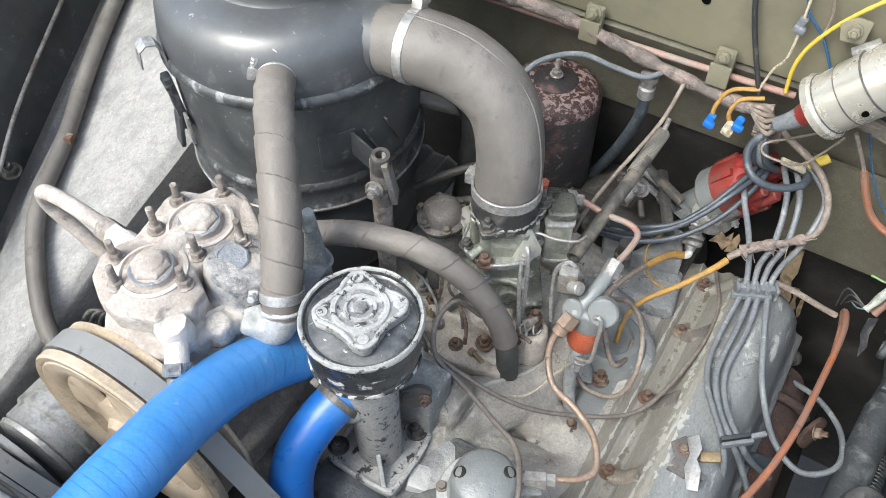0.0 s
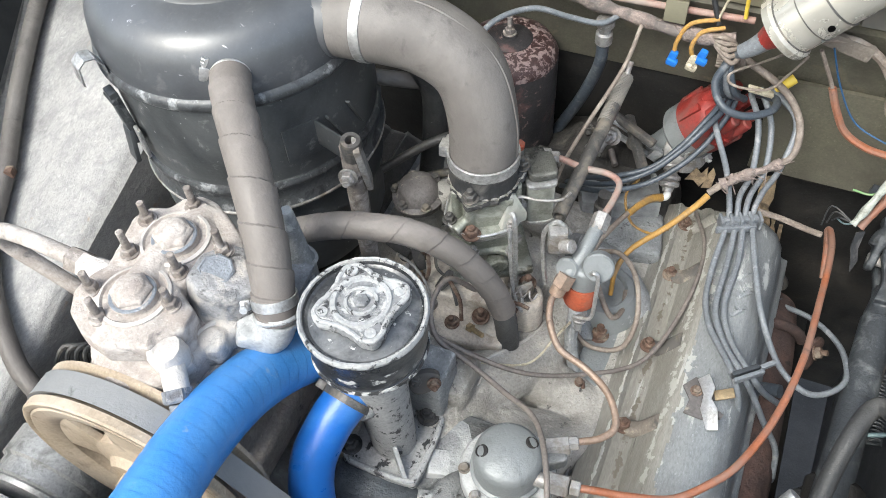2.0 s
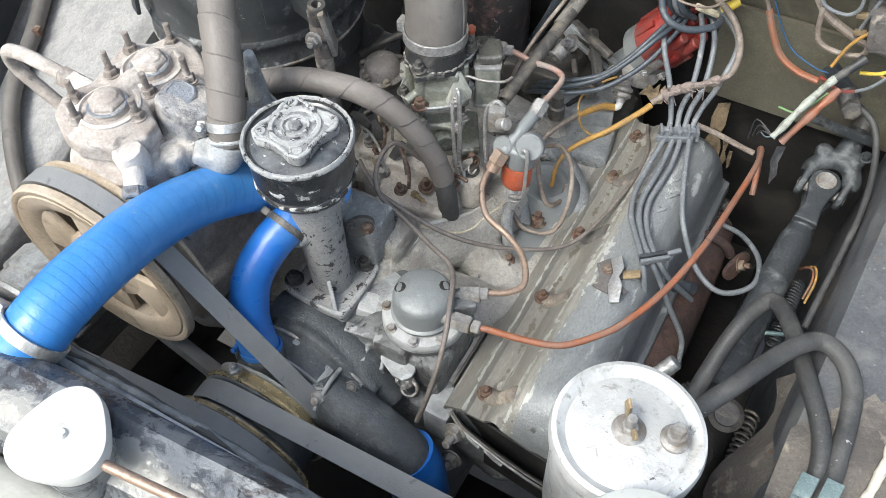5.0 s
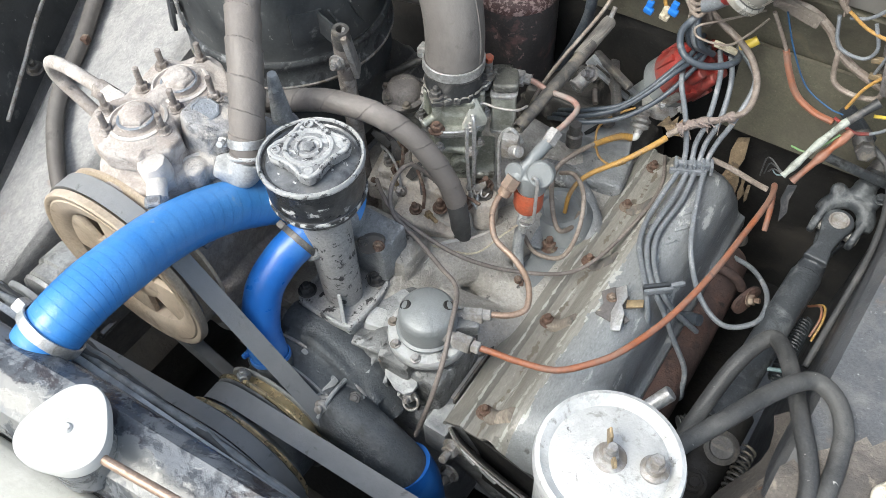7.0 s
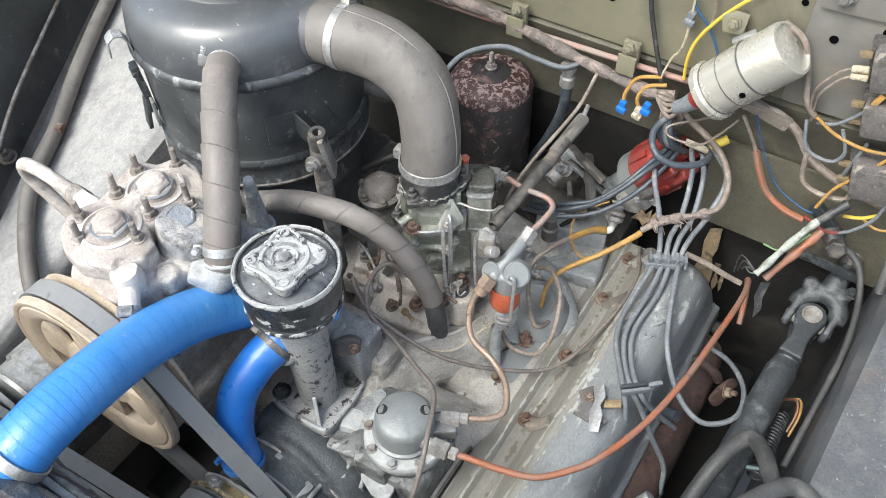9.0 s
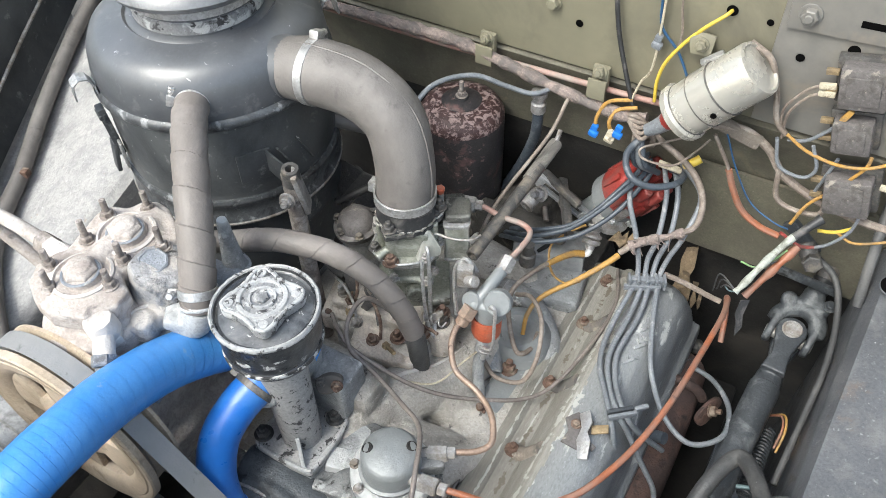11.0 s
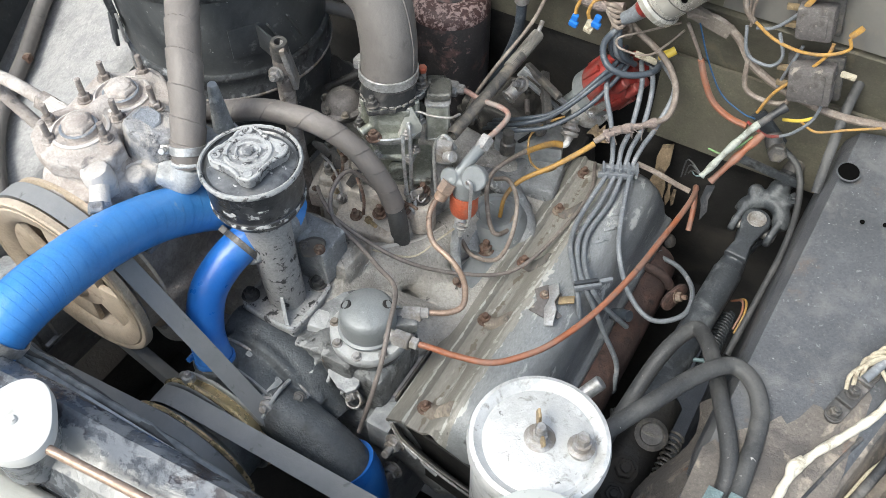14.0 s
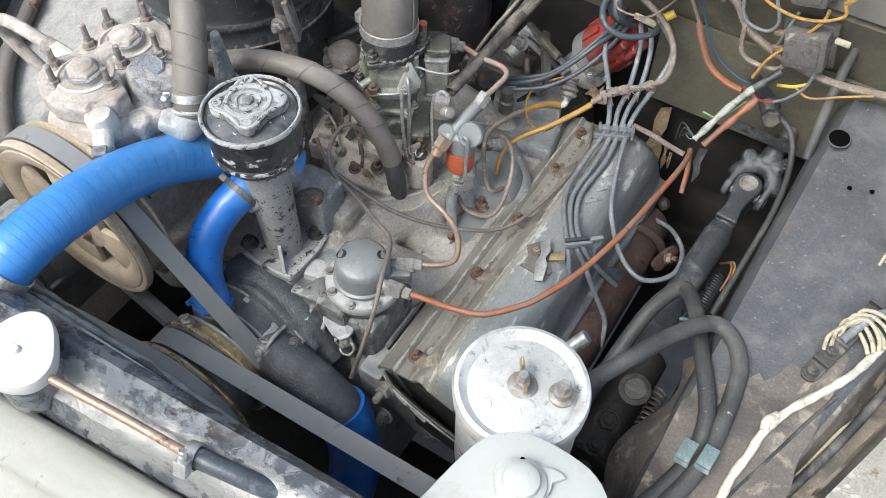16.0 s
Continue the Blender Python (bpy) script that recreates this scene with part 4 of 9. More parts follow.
cast(part("cylinder_head", bm, "comp", comp, "dust-caked head with lobed edge", 60), 0.0024, 3)
bm = prism([(0.93 * (x + 0.493) - 0.493, 0.94 * (y - 0.316) + 0.316) for x, y in HEAD], 0.050, pose(0, 0, 1.200), 0.004)
for yy in (0.270, 0.350):
    cyl((CX, yy, 1.09), (CX, yy, 1.235), 0.058, 32, 0.006, bm=bm)
box(pose(CX - 0.002, 0.308, 1.150), 0.120, 0.172, 0.120, 0.02, bm)
box(pose(CX, 0.312, 1.075), 0.135, 0.165, 0.06, 0.012, bm)
cyl((CX, 0.215, 1.105), (CX, 0.42, 1.105), 0.062, 32, 0.008, bm=bm)
box(pose(CX, 0.32, 1.02), 0.16, 0.2, 0.05, 0.008, bm)
cast(part("block", bm, "comp", comp, "dust-caked cylinder block", 60), 0.0040, 4)
# valve chest: faceted grey casting stepping down beside the head
bm = prism([(-0.472, 0.306), (-0.452, 0.296), (-0.424, 0.300), (-0.408, 0.322), (-0.412, 0.350), (-0.428, 0.366), (-0.456, 0.360), (-0.474, 0.336)], 0.050, pose(0, 0, 1.226) @ pose(-0.44, 0.33, 0) @ pose(0, 0, 0, -6, 12, 0) @ pose(0.44, -0.33, 0), 0.006)
prism([(-0.470, 0.240), (-0.440, 0.250), (-0.420, 0.285), (-0.405, 0.325), (-0.410, 0.375), (-0.440, 0.390), (-0.480, 0.360)], 0.030, pose(0, 0, 1.205), 0.005, bm)
cyl((-0.430, 0.285, 1.205), (-0.428, 0.283, 1.240), 0.014, 16, 0.004, bm=bm)
cast(part("valve_chest", bm, "comp_side", comp, "dusty grey faceted valve chest", 60), 0.0026, 2)
part("chest_face", lathe([(0, 0), (0.0165, 0), (0.0170, 0.002), (0.0150, 0.003), (0.0140, 0.0022), (0, 0.002)], aim((-0.440, 0.330, 1.2765), (0.22, -0.10, 0.97)), 8), "comp_grey", comp, "bare grey eight-sided pad")
for k, (z, x) in enumerate(((1.202, -0.398), (1.186, -0.400), (1.165, -0.402))):
    part("fin", box(pose(x - 0.016, 0.322, z, 0, 5, 4), 0.048, 0.176, 0.0075, 0.002), "comp_grey", comp)
for k in range(5):
    part("chest_rib", tube([(-0.462 + 0.012 * k, 0.262 + 0.010 * k, 1.236 - 0.004 * k), (-0.446 + 0.012 * k, 0.276 + 0.011 * k, 1.237 - 0.004 * k), (-0.434 + 0.012 * k, 0.300 + 0.009 * k, 1.238 - 0.006 * k)], 0.0030, 8, 5, None, 0.5), "comp_grey" if k % 2 else "comp_side", comp)
bm = tube([(-0.425, 0.318, 1.222), (-0.402, 0.316, 1.214), (-0.388, 0.318, 1.218), (-0.3815, 0.326, 1.240)], 0.0195, 24, 6)
lathe([(0, 0), (0.0225, 0), (0.0235, 0.003), (0.0215, 0.006), (0, 0.006)], aim((-0.3822, 0.3255, 1.238), (-0.28, 0.5, 1)), 28, bm)
box(pose(-0.398, 0.312, 1.222, 0, 18, 24), 0.040, 0.032, 0.018, 0.006, bm)
cast(part("inlet_elbow", bm, "flange_grey", comp, "pale grey alloy inlet elbow", 60), 0.0016, 2)
for x, y in PLUGS:
    part("valve_seat", lathe([(0.0330, 1.272), (0.0335, 1.2785), (0.0305, 1.2800), (0.0285, 1.2775), (0.0235, 1.2775), (0.0220, 1.2830), (0.0180, 1.2850), (0, 1.2850)], pose(x, y, 0), 44), "comp", comp)
    bm = ngon(0.034, 0.009, (x, y, 1.2815), (0.05, -0.02, 1), 6, None, 12 + 40 * y)
    lathe([(0, 1.2885), (0.0150, 1.2895), (0.0135, 1.2925), (0.007, 1.2940), (0, 1.2942)], pose(x - 0.001, y + 0.001, 0), 20, bm)
    cast(part("valve_plug", bm, "comp", comp, "dust-caked hexagon plug", 60), 0.0012, 2)
    part("plug_gap", lathe([(0.0182, 1.2845), (0.0215, 1.2845), (0.0205, 1.2853), (0.0182, 1.2853), (0.0182, 1.2845)], pose(x + 0.002, y - 0.002, 0), 36), "comp_grey", comp, "flat grey ring drawn as the groove round the plug")
for k, (x, y) in enumerate(STUDS):
    part("stud", bolt((x, y, 1.275), (0, 0, 1), 0.0125, True, 0.017 + 0.003 * (k % 3), spin=37 * k), "stud", comp)
# delivery fitting towards the wing, and the pale pipe
bm = ngon(0.022, 0.024, (CX - 0.066, 0.300, 1.258), (-1, 0, 0.12), 6)
cyl((CX - 0.055, 0.300, 1.256), (CX - 0.075, 0.300, 1.258), 0.013, 16, bm=bm)
part("fitting", bm, "comp", comp)
bm = lathe([(0, 0), (0.0165, 0), (0.0180, 0.006), (0.0175, 0.020), (0.0150, 0.027), (0.0080, 0.030), (0, 0.031)], aim((-0.446, 0.250, 1.240), (0.03, -0.12, 1)), 10)
ngon(0.030, 0.012, (-0.446, 0.251, 1.228), (0.03, -0.12, 1), 6, bm)
cyl((-0.446, 0.258, 1.200), (-0.446, 0.252, 1.232), 0.0125, 18, bm=bm)
cyl((-0.442, 0.246, 1.252), (-0.424, 0.222, 1.232), 0.0115, 18, 0.002, bm=bm)
part("unloader_fitting", bm, "comp", comp, "dust-caked unloader fitting")
bm = ngon(0.024, 0.012, (-0.428, 0.227, 1.237), (0.5, -0.7, -0.5), 6)
cyl((-0.422, 0.219, 1.231), (-0.410, 0.202, 1.212), 0.0095, 16, bm=bm)
part("unloader_nut", bm, "comp_grey", comp, "grey hexagon nut")
dp = thing("delivery_pipe", (-0.56, 0.30, 1.25), "pale bent air delivery pipe leaving the compressor head", "pipe")
part("pipe", tube([(-0.553, 0.300, 1.258), (-0.60, 0.303, 1.262), (-0.655, 0.306, 1.262), (-0.690, 0.308, 1.252), (-0.700, 0.312, 1.222), (-0.675, 0.318, 1.185), (-0.63, 0.325, 1.13), (-0.60, 0.335, 1.06)], 0.0085, 14), "comp", dp)
part("nut", ngon(0.023, 0.022, (-0.570, 0.301, 1.259), (-1, 0.05, 0.05), 6), "stud", dp)
# pulley
PY, PZ, PR = 0.179, 1.112, 0.125
mp = Matrix.Translation((CX, PY, PZ)) @ Matrix.Rotation(radians(-90), 4, "X")
pul = part("pulley", lathe([(0.088, 0.004), (0.092, 0.0005), (0.102, -0.003), (PR - 0.012, -0.004), (PR - 0.010, -0.0025), (PR - 0.008, -0.004), (PR - 0.003, -0.004), (PR - 0.001, -0.002), (PR - 0.001, 0.006), (PR - 0.012, 0.013), (PR - 0.012, 0.033), (PR - 0.001, 0.040), (PR - 0.001, 0.044), (0.094, 0.044), (0.088, 0.040), (0.088, 0.004)], mp, 72), "tan", comp, "tan painted belt pulley")
bm = lathe([(0, -0.008), (0.024, -0.008), (0.030, 0.0), (0.048, 0.004), (0.048, 0.014), (0.030, 0.034), (0, 0.034)], mp, 32)
cyl((CX, PY - 0.022, PZ), (CX, PY, PZ), 0.012, 6, 0.002, bm=bm)
part("hub", bm, "tan", pul)
for k in range(4):
    fan = []
    for j in range(7):
        t = radians(90 * k + 20 - 27 + 9 * j)
        fan.append((0.091 * math.cos(t), 0.093 * math.sin(t)))
    for j in range(5):
        t = radians(90 * k + 20 + 38 - 19 * j)
        fan.append((0.042 * math.cos(t), 0.024 * math.sin(t)))
    part("spoke", prism(fan, 0.008, mp @ pose(0, 0, 0.004), 0.002), "tan", pul)

# ---- engine: block, manifold, rocker cover ----
engine = thing("engine", (-0.29, 0.55, 0.5), "dirty grey alloy V8 engine with flaking rocker cover", "engine")
bm = box(pose(-0.29, 0.58, 0.72), 0.36, 0.60, 0.40, 0.03)
box(pose(-0.06, 0.57, 0.86, 0, 35, 0), 0.17, 0.56, 0.13, 0.02, bm)
box(pose(-0.52, 0.57, 0.86, 0, -35, 0), 0.17, 0.56, 0.13, 0.02, bm)
cast(part("block", bm, "alloy_cool", engine, "grey painted block and heads", 60), 0.008, 4)


def rocker_cover(side, name):
    cx = -0.29
    prof = [(0.185, 0.930), (0.188, 0.952), (0.208, 0.962), (0.214, 0.967), (0.220, 0.961), (0.242, 0.962), (0.250, 0.972), (0.266, 0.996), (0.272, 1.003), (0.280, 1.006), (0.306, 1.015), (0.328, 1.010), (0.346, 0.994), (0.358, 0.966), (0.364, 0.930), (0.368, 0.912), (0.376, 0.904), (0.378, 0.885)]

    def at(u, v):
        y = 0.285 + 0.555 * u
        e = min(u * 9, (1 - u) * 9, 1.0)
        e = math.sqrt(max(0, 1 - (1 - e) ** 2))
        k = v * (len(prof) - 1)
        i = min(int(k), len(prof) - 2)
        f = k - i
        x = prof[i][0] * (1 - f) + prof[i + 1][0] * f
        z = prof[i][1] * (1 - f) + prof[i + 1][1] * f
        lid = max(0.0, min(1.0, (x - 0.245) / 0.02)) * max(0.0, min(1.0, (0.376 - x) / 0.012))
        base = 0.962 - max(0, x - 0.25) * 0.50
        z = z * (1 - lid) + lid * (base + (z - base) * (0.12 + 0.88 * e))
        return (cx + side * x, y, z)

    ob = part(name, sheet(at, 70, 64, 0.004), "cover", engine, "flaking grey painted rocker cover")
    # split along x: warm grey inboard, cooler blue-grey outboard
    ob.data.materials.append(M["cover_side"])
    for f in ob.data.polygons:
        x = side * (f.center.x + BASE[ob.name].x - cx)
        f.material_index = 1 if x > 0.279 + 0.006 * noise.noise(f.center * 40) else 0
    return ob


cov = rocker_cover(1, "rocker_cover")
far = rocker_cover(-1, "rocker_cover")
# far cover recoloured dark for the shade under the air filter
far.data.materials[0] = far.data.materials[1] = M["grime_shade"]
tagged(far, "rocker cover under the air filter, shade put into its dark colour")
for y in (0.318, 0.477, 0.595, 0.713, 0.805):
    bm = bolt((-0.062, y, 0.962), (0, 0, 1), 0.014, True, 0.006, spin=y * 200)
    part("bolt", bm, "rusty", cov)
    part("boss", tube([(-0.056, y, 0.957), (-0.040, y, 0.966), (-0.022, y + 0.004, 0.990)], 0.0115, 14, 5), "rust_edge" if y < 0.75 else "cover", cov)
part("gasket_edge", box(pose(-0.1065, 0.565, 0.9475), 0.0035, 0.50, 0.012, 0.001), "steel_dark", cov, "dark gasket line")
# cast marks on the crown of the cover
for y, dx in ((0.655, 0.0), (0.685, 0.004), (0.712, -0.003)):
    part("cast_mark", box(pose(0.030 + dx, y, 1.0125, 0, 16, 28), 0.016, 0.006, 0.003, 0.001), "cover_side", cov)
    part("cast_mark", box(pose(0.026 + dx, y - 0.010, 1.0135, 0, 16, -40), 0.005, 0.018, 0.003, 0.001), "cover_side", cov)

# intake manifold
mani = part("intake_manifold", bmesh.new(), "alloy", engine)
bm = box(pose(-0.20, 0.58, 0.90), 0.26, 0.52, 0.08, 0.02)
box(pose(-0.38, 0.58, 0.90), 0.22, 0.52, 0.08, 0.02, bm)
box(pose(-0.285, 0.575, 0.965), 0.14, 0.16, 0.14, 0.02, bm)
for y0, y1, w in ((0.40, 0.44, 0.034), (0.52, 0.50, 0.034), (0.66, 0.64, 0.034), (0.76, 0.74, 0.034)):
    tube([(-0.28, y0, 0.965), (-0.20, (y0 + y1) / 2, 0.958), (-0.13, y1, 0.935), (-0.08, y1, 0.905)], w, 16, 6, bm)
tube([(-0.27, 0.37, 0.985), (-0.24, 0.45, 0.985), (-0.20, 0.52, 0.965), (-0.17, 0.62, 0.955)], 0.040, 16, 6, bm)
tube([(-0.17, 0.36, 0.95), (-0.13, 0.42, 0.945), (-0.10, 0.50, 0.93), (-0.10, 0.78, 0.93)], 0.028, 14, 6, bm)
cyl((-0.222, 0.508, 0.93), (-0.222, 0.508, 0.99), 0.026, 24, 0.004, bm=bm)
box(pose(-0.29, 0.430, 0.995), 0.12, 0.07, 0.12, 0.02, bm)
bmesh.ops.translate(bm, vec=-BASE[engine.name], verts=bm.verts)
mani.data.materials.clear()
finish(mani.data, bm, "alloy", 60)
tagged(mani, "grimy cast aluminium intake manifold")
part("flange", box(pose(-0.131, 0.570, 0.941, 0, 6, 0), 0.046, 0.50, 0.010, 0.002), "alloy", mani, "flat machined flange")
part("emblem", lathe([(0.012, 1.016), (0.0125, 1.0245), (0.0155, 1.0245), (0.016, 1.016), (0.012, 1.016)], pose(-0.243, 0.440, 0), 32), "alloy", mani, "round cast emblem")
part("casting_seam", tube([(-0.262, 0.405, 1.021), (-0.232, 0.470, 1.021), (-0.200, 0.525, 1.003), (-0.180, 0.585, 0.994)], 0.003, 8, 8), "alloy", mani)
cast(mani, 0.003, 1)
for p in ((-0.128, 0.674, 0.938), (-0.128, 0.597, 0.940), (-0.133, 0.526, 0.936), (-0.12, 0.755, 0.935)):
    part("manifold_bolt", bolt(p, (0.1, 0, 1), 0.016, True, 0.008, spin=p[1] * 500), "rusty", mani)
bm = bolt((-0.300, 0.414, 1.058), (0.3, -0.6, 0.6), 0.014, True, 0.004)
part("manifold_bolt", bm, "rusty", mani)
# carburettor base blocks in dusty tan
bm = box(pose(-0.292, 0.560, 1.035, 0, 0, 8), 0.100, 0.085, 0.045, 0.006)
box(pose(-0.345, 0.545, 1.022, 4, 0, 14), 0.080, 0.075, 0.040, 0.004, bm)
box(pose(-0.345, 0.545, 1.046, 4, 0, 14), 0.050, 0.055, 0.030, 0.004, bm)
box(pose(-0.272, 0.505, 1.018, 10, 4, 14), 0.095, 0.050, 0.030, 0.005, bm)
cyl((-0.212, 0.552, 1.0), (-0.214, 0.556, 1.052), 0.022, 28, 0.003, bm=bm)
cast(part("carburettor_pedestal", bm, "alloy_dusty", mani, "tan dust-covered pedestal", 60), 0.004, 4)
bm = box(pose(-0.205, 0.370, 0.980), 0.10, 0.07, 0.065, 0.012)
box(pose(-0.19, 0.345, 0.965), 0.15, 0.10, 0.08, 0.012, bm)
cyl((-0.222, 0.325, 0.99), (-0.202, 0.310, 0.99), 0.030, 24, 0.004, bm=bm)
box(pose(-0.292, 0.345, 0.972), 0.105, 0.100, 0.06, 0.012, bm)
for k in range(5):
    box(pose(-0.262 + 0.026 * k, 0.296 + 0.003 * (k % 2), 0.975 - 0.004 * k, 12, 8 - 5 * k, 6), 0.006, 0.040, 0.060, 0.002, bm)
box(pose(-0.205, 0.300, 1.010, 14, 0, 8), 0.080, 0.014, 0.010, 0.003, bm)
box(pose(-0.225, 0.285, 0.975, 30, 10, -12), 0.050, 0.030, 0.006, 0.002, bm)
cast(part("timing_cover", bm, "front_cast", engine, "grey front casting below the filler", 60), 0.003, 2)

part("head_front", box(pose(-0.108, 0.335, 0.912), 0.036, 0.130, 0.062, 0.006), "pump_dark", engine, "grey front joint of the head")

# added unseen casting, fills the black void behind the engine
bm = cyl((-0.215, 0.800, 0.885), (-0.215, 0.925, 0.885), 0.135, 40, 0.012)
box(pose(-0.215, 0.815, 1.000, 0, 0, 0), 0.150, 0.030, 0.050, 0.006, bm)
for k in range(6):
    a = radians(30 + 24 * k)
    box(pose(-0.215 + 0.128 * math.cos(a), 0.850, 0.885 + 0.128 * math.sin(a), 0, 90 - 30 - 24 * k, 0), 0.012, 0.090, 0.028, 0.003, bm)
cast(part("back_casting", bm, "grime_shade", engine, "dark ribbed casting added to fill the void at the back", 60), 0.004, 2)
for k in range(5):
    a = radians(42 + 24 * k)
    part("housing_bolt", bolt((-0.215 + 0.120 * math.cos(a), 0.798, 0.885 + 0.120 * math.sin(a)), (0, -1, 0.15), 0.015, True, 0.006, spin=31 * k), "steel_dark", engine)

# ---- oil filler with breather cap ----
OX, OY = -0.2955, 0.3400
fil = thing("oil_filler", (OX, OY, 1.012), "grey chipped oil filler tube with a large black breather cap", "oil filler")
plate = rounded(rounded([(-0.038, -0.046), (0.038, -0.046), (0.046, -0.038), (0.046, 0.038), (0.038, 0.046), (-0.038, 0.046), (-0.046, 0.038), (-0.046, -0.038)], 1), 1)
bm = prism(plate, 0.008, pose(OX + 0.004, OY, 1.014), 0.002)
bt = part("base_flange", bm, "column", fil, "grey square base flange")
bm = prism([(-0.040, -0.042), (0.040, -0.042), (0.046, -0.020), (0.080, -0.014), (0.088, 0.020), (0.070, 0.050), (0.020, 0.062), (-0.034, 0.050)], 0.071, pose(OX + 0.004, OY, 0.9427), 0.004)
box(pose(OX + 0.062, OY - 0.004, 0.985, 0, 14, 20), 0.044, 0.030, 0.060, 0.004, bm)
box(pose(OX + 0.048, OY - 0.034, 0.972, 0, 0, 30), 0.012, 0.034, 0.050, 0.003, bm)
part("pedestal", bm, "alloy_cool", engine, "grey faceted casting under the filler foot")
for q in ((0.066, -0.030, 0.985), (0.086, -0.006, 0.972)):
    part("pedestal_bolt", bolt((OX + q[0], OY + q[1], q[2]), (0.6, -0.8, 0.1), 0.014, True, 0.006), "steel", engine)
lipb = [V(OX + 0.004 + 0.94 * x, OY + 0.94 * y, 1.024) for x, y in plate]
part("raised_lip", tube(lipb + lipb[:1], 0.0035, 8, 1), "cap_white", bt, "bright scraped raised lip")
part("web", prism([(0, 0), (0.030, 0), (0.004, 0.034), (0, 0.034)], 0.005, pose(OX + 0.019, OY - 0.020, 1.021, 90, 0, -45), 0.0012), "cap_white", bt, "scraped upright web")
part("tube", lathe([(0, 0), (0.0245, 0), (0.0250, 0.004), (0.0268, 0.10), (0.0295, 0.165), (0.0310, 0.200), (0, 0.200)], aim((OX + 0.004, OY, 1.018), (-0.022, 0.0, 1)), 40), "column", fil, "grey tube with chipped paint")
for dx, dy in ((-0.036, -0.026), (0.030, 0.036), (-0.034, 0.034)):
    part("bolt", bolt((OX + dx, OY + dy, 1.026), (0, 0, 1), 0.016, True, 0.005, spin=dx * 900), "wire_black", fil, "oily black bolt")
cp = part("breather_cap", lathe([(0, 1.196), (0.033, 1.197), (0.042, 1.202), (0.0495, 1.209), (0.0530, 1.218), (0.0545, 1.2205), (0.0545, 1.2235), (0.0528, 1.2255), (0.0545, 1.232), (0.0552, 1.250), (0.0556, 1.262), (0.0575, 1.268), (0.0570, 1.274),
                                 (0.0535, 1.2745), (0.051, 1.270), (0, 1.270)], pose(OX, OY, 0), 72), "cap_black", fil, "black enamelled cap drum")
part("cap_top", lathe([(0, 1.2690), (0.0530, 1.2700), (0.0525, 1.2722), (0.0495, 1.2700), (0.045, 1.2712), (0.036, 1.2745), (0.02, 1.277), (0, 1.2775)], pose(OX, OY, 0), 72), "cap_gloss", cp, "glossy black dished top of the cap")
bm = bmesh.new()
seg = 120
rim = []
for k in range(seg):
    a = 2 * math.pi * k / seg
    w = 0.0004 * noise.noise(V(math.cos(a) * 9, math.sin(a) * 9, 1))
    rim.append([bm.verts.new((OX + (r + w) * math.cos(a), OY + (r + w) * math.sin(a), z)) for r, z in ((0.0533, 1.2705), (0.0568, 1.2692 + 6 * w), (0.0584, 1.2708), (0.0586, 1.2745), (0.0570, 1.2768 + 2 * w), (0.0548, 1.2762), (0.0533, 1.2735))])
for k in range(seg):
    p, q = rim[k], rim[(k + 1) % seg]
    for j in range(7):
        bm.faces.new((p[j], q[j], q[(j + 1) % 7], p[(j + 1) % 7]))
part("rim", bm, "cap_white", cp, "paint-chipped white rim")
part("lower_rim", lathe([(0.0525, 1.2195), (0.0548, 1.2190), (0.0556, 1.2215), (0.0548, 1.2245), (0.0525, 1.2240), (0.0525, 1.2195)], pose(OX, OY, 0), 72), "cap_flake", cp, "flaked lower rim of the cap")
out = []
for k in range(128):
    a = 2 * math.pi * k / 128
    c = 0.5 + 0.5 * math.cos(4 * a)
    r = 0.0315 + 0.0125 * c ** 1.5 + 0.0004 * math.sin(23 * a)
    out.append((r * math.cos(a), r * math.sin(a)))
KN = pose(OX + 0.001, OY - 0.001, 0, 0, 0, 39)
bm = prism(out, 0.0125, KN @ pose(0, 0, 1.2770), 0.003)
prism([(0.86 * x, 0.86 * y) for x, y in out], 0.012, KN @ pose(0, 0, 1.2700), 0.0, bm)
knob = part("knob", bm, "cap_chip", cp, "square lobed cap top with flaking white paint")
lip = [KN @ V(x * 0.94, y * 0.94, 1.2888) for x, y in out]
part("lobed_edge", tube(lip + lip[:1], 0.0025, 8, 1), "cap_white", knob, "flaked white edge")
for r, w in ((0.0245, 0.0036), (0.0135, 0.0022)):
    part("embossed_ring", lathe([(r - w, 1.2885), (r - 0.5 * w, 1.2920), (r + 0.5 * w, 1.2920), (r + w, 1.2885), (r - w, 1.2885)], KN, 56), "cap_white", knob)
part("centre_hexagon", ngon(0.013, 0.0045, KN @ V(0, 0, 1.2885), (0, 0, 1), 6, None, 20), "cap_top", knob, "worn grey hexagon")
for k in range(4):
    a = radians(90 * k)
    part("lobe_pad", lathe([(0, 0), (0.0055, 0), (0.0050, 0.0016), (0, 0.0018)], KN @ pose(0.0345 * math.cos(a), 0.0345 * math.sin(a), 1.2892), 16), "cap_white", knob)

# ---- blue coolant hoses ----
bh = thing("radiator_hose", (-0.36, 0.06, 1.24), "bright blue silicone radiator hose with wrap marks", "hose")


UP = [(-0.392, 0.010, 1.222), (-0.380, 0.052, 1.250), (-0.378, 0.088, 1.257), (-0.380, 0.128, 1.252), (-0.390, 0.198, 1.228), (-0.393, 0.268, 1.195), (-0.380, 0.330, 1.160), (-0.345, 0.385, 1.130), (-0.315, 0.405, 1.10)]
part("sleeve", tube(UP, 0.0305, 40, 60, lap=-0.009, turns=40), "blue", bh, "", 14)
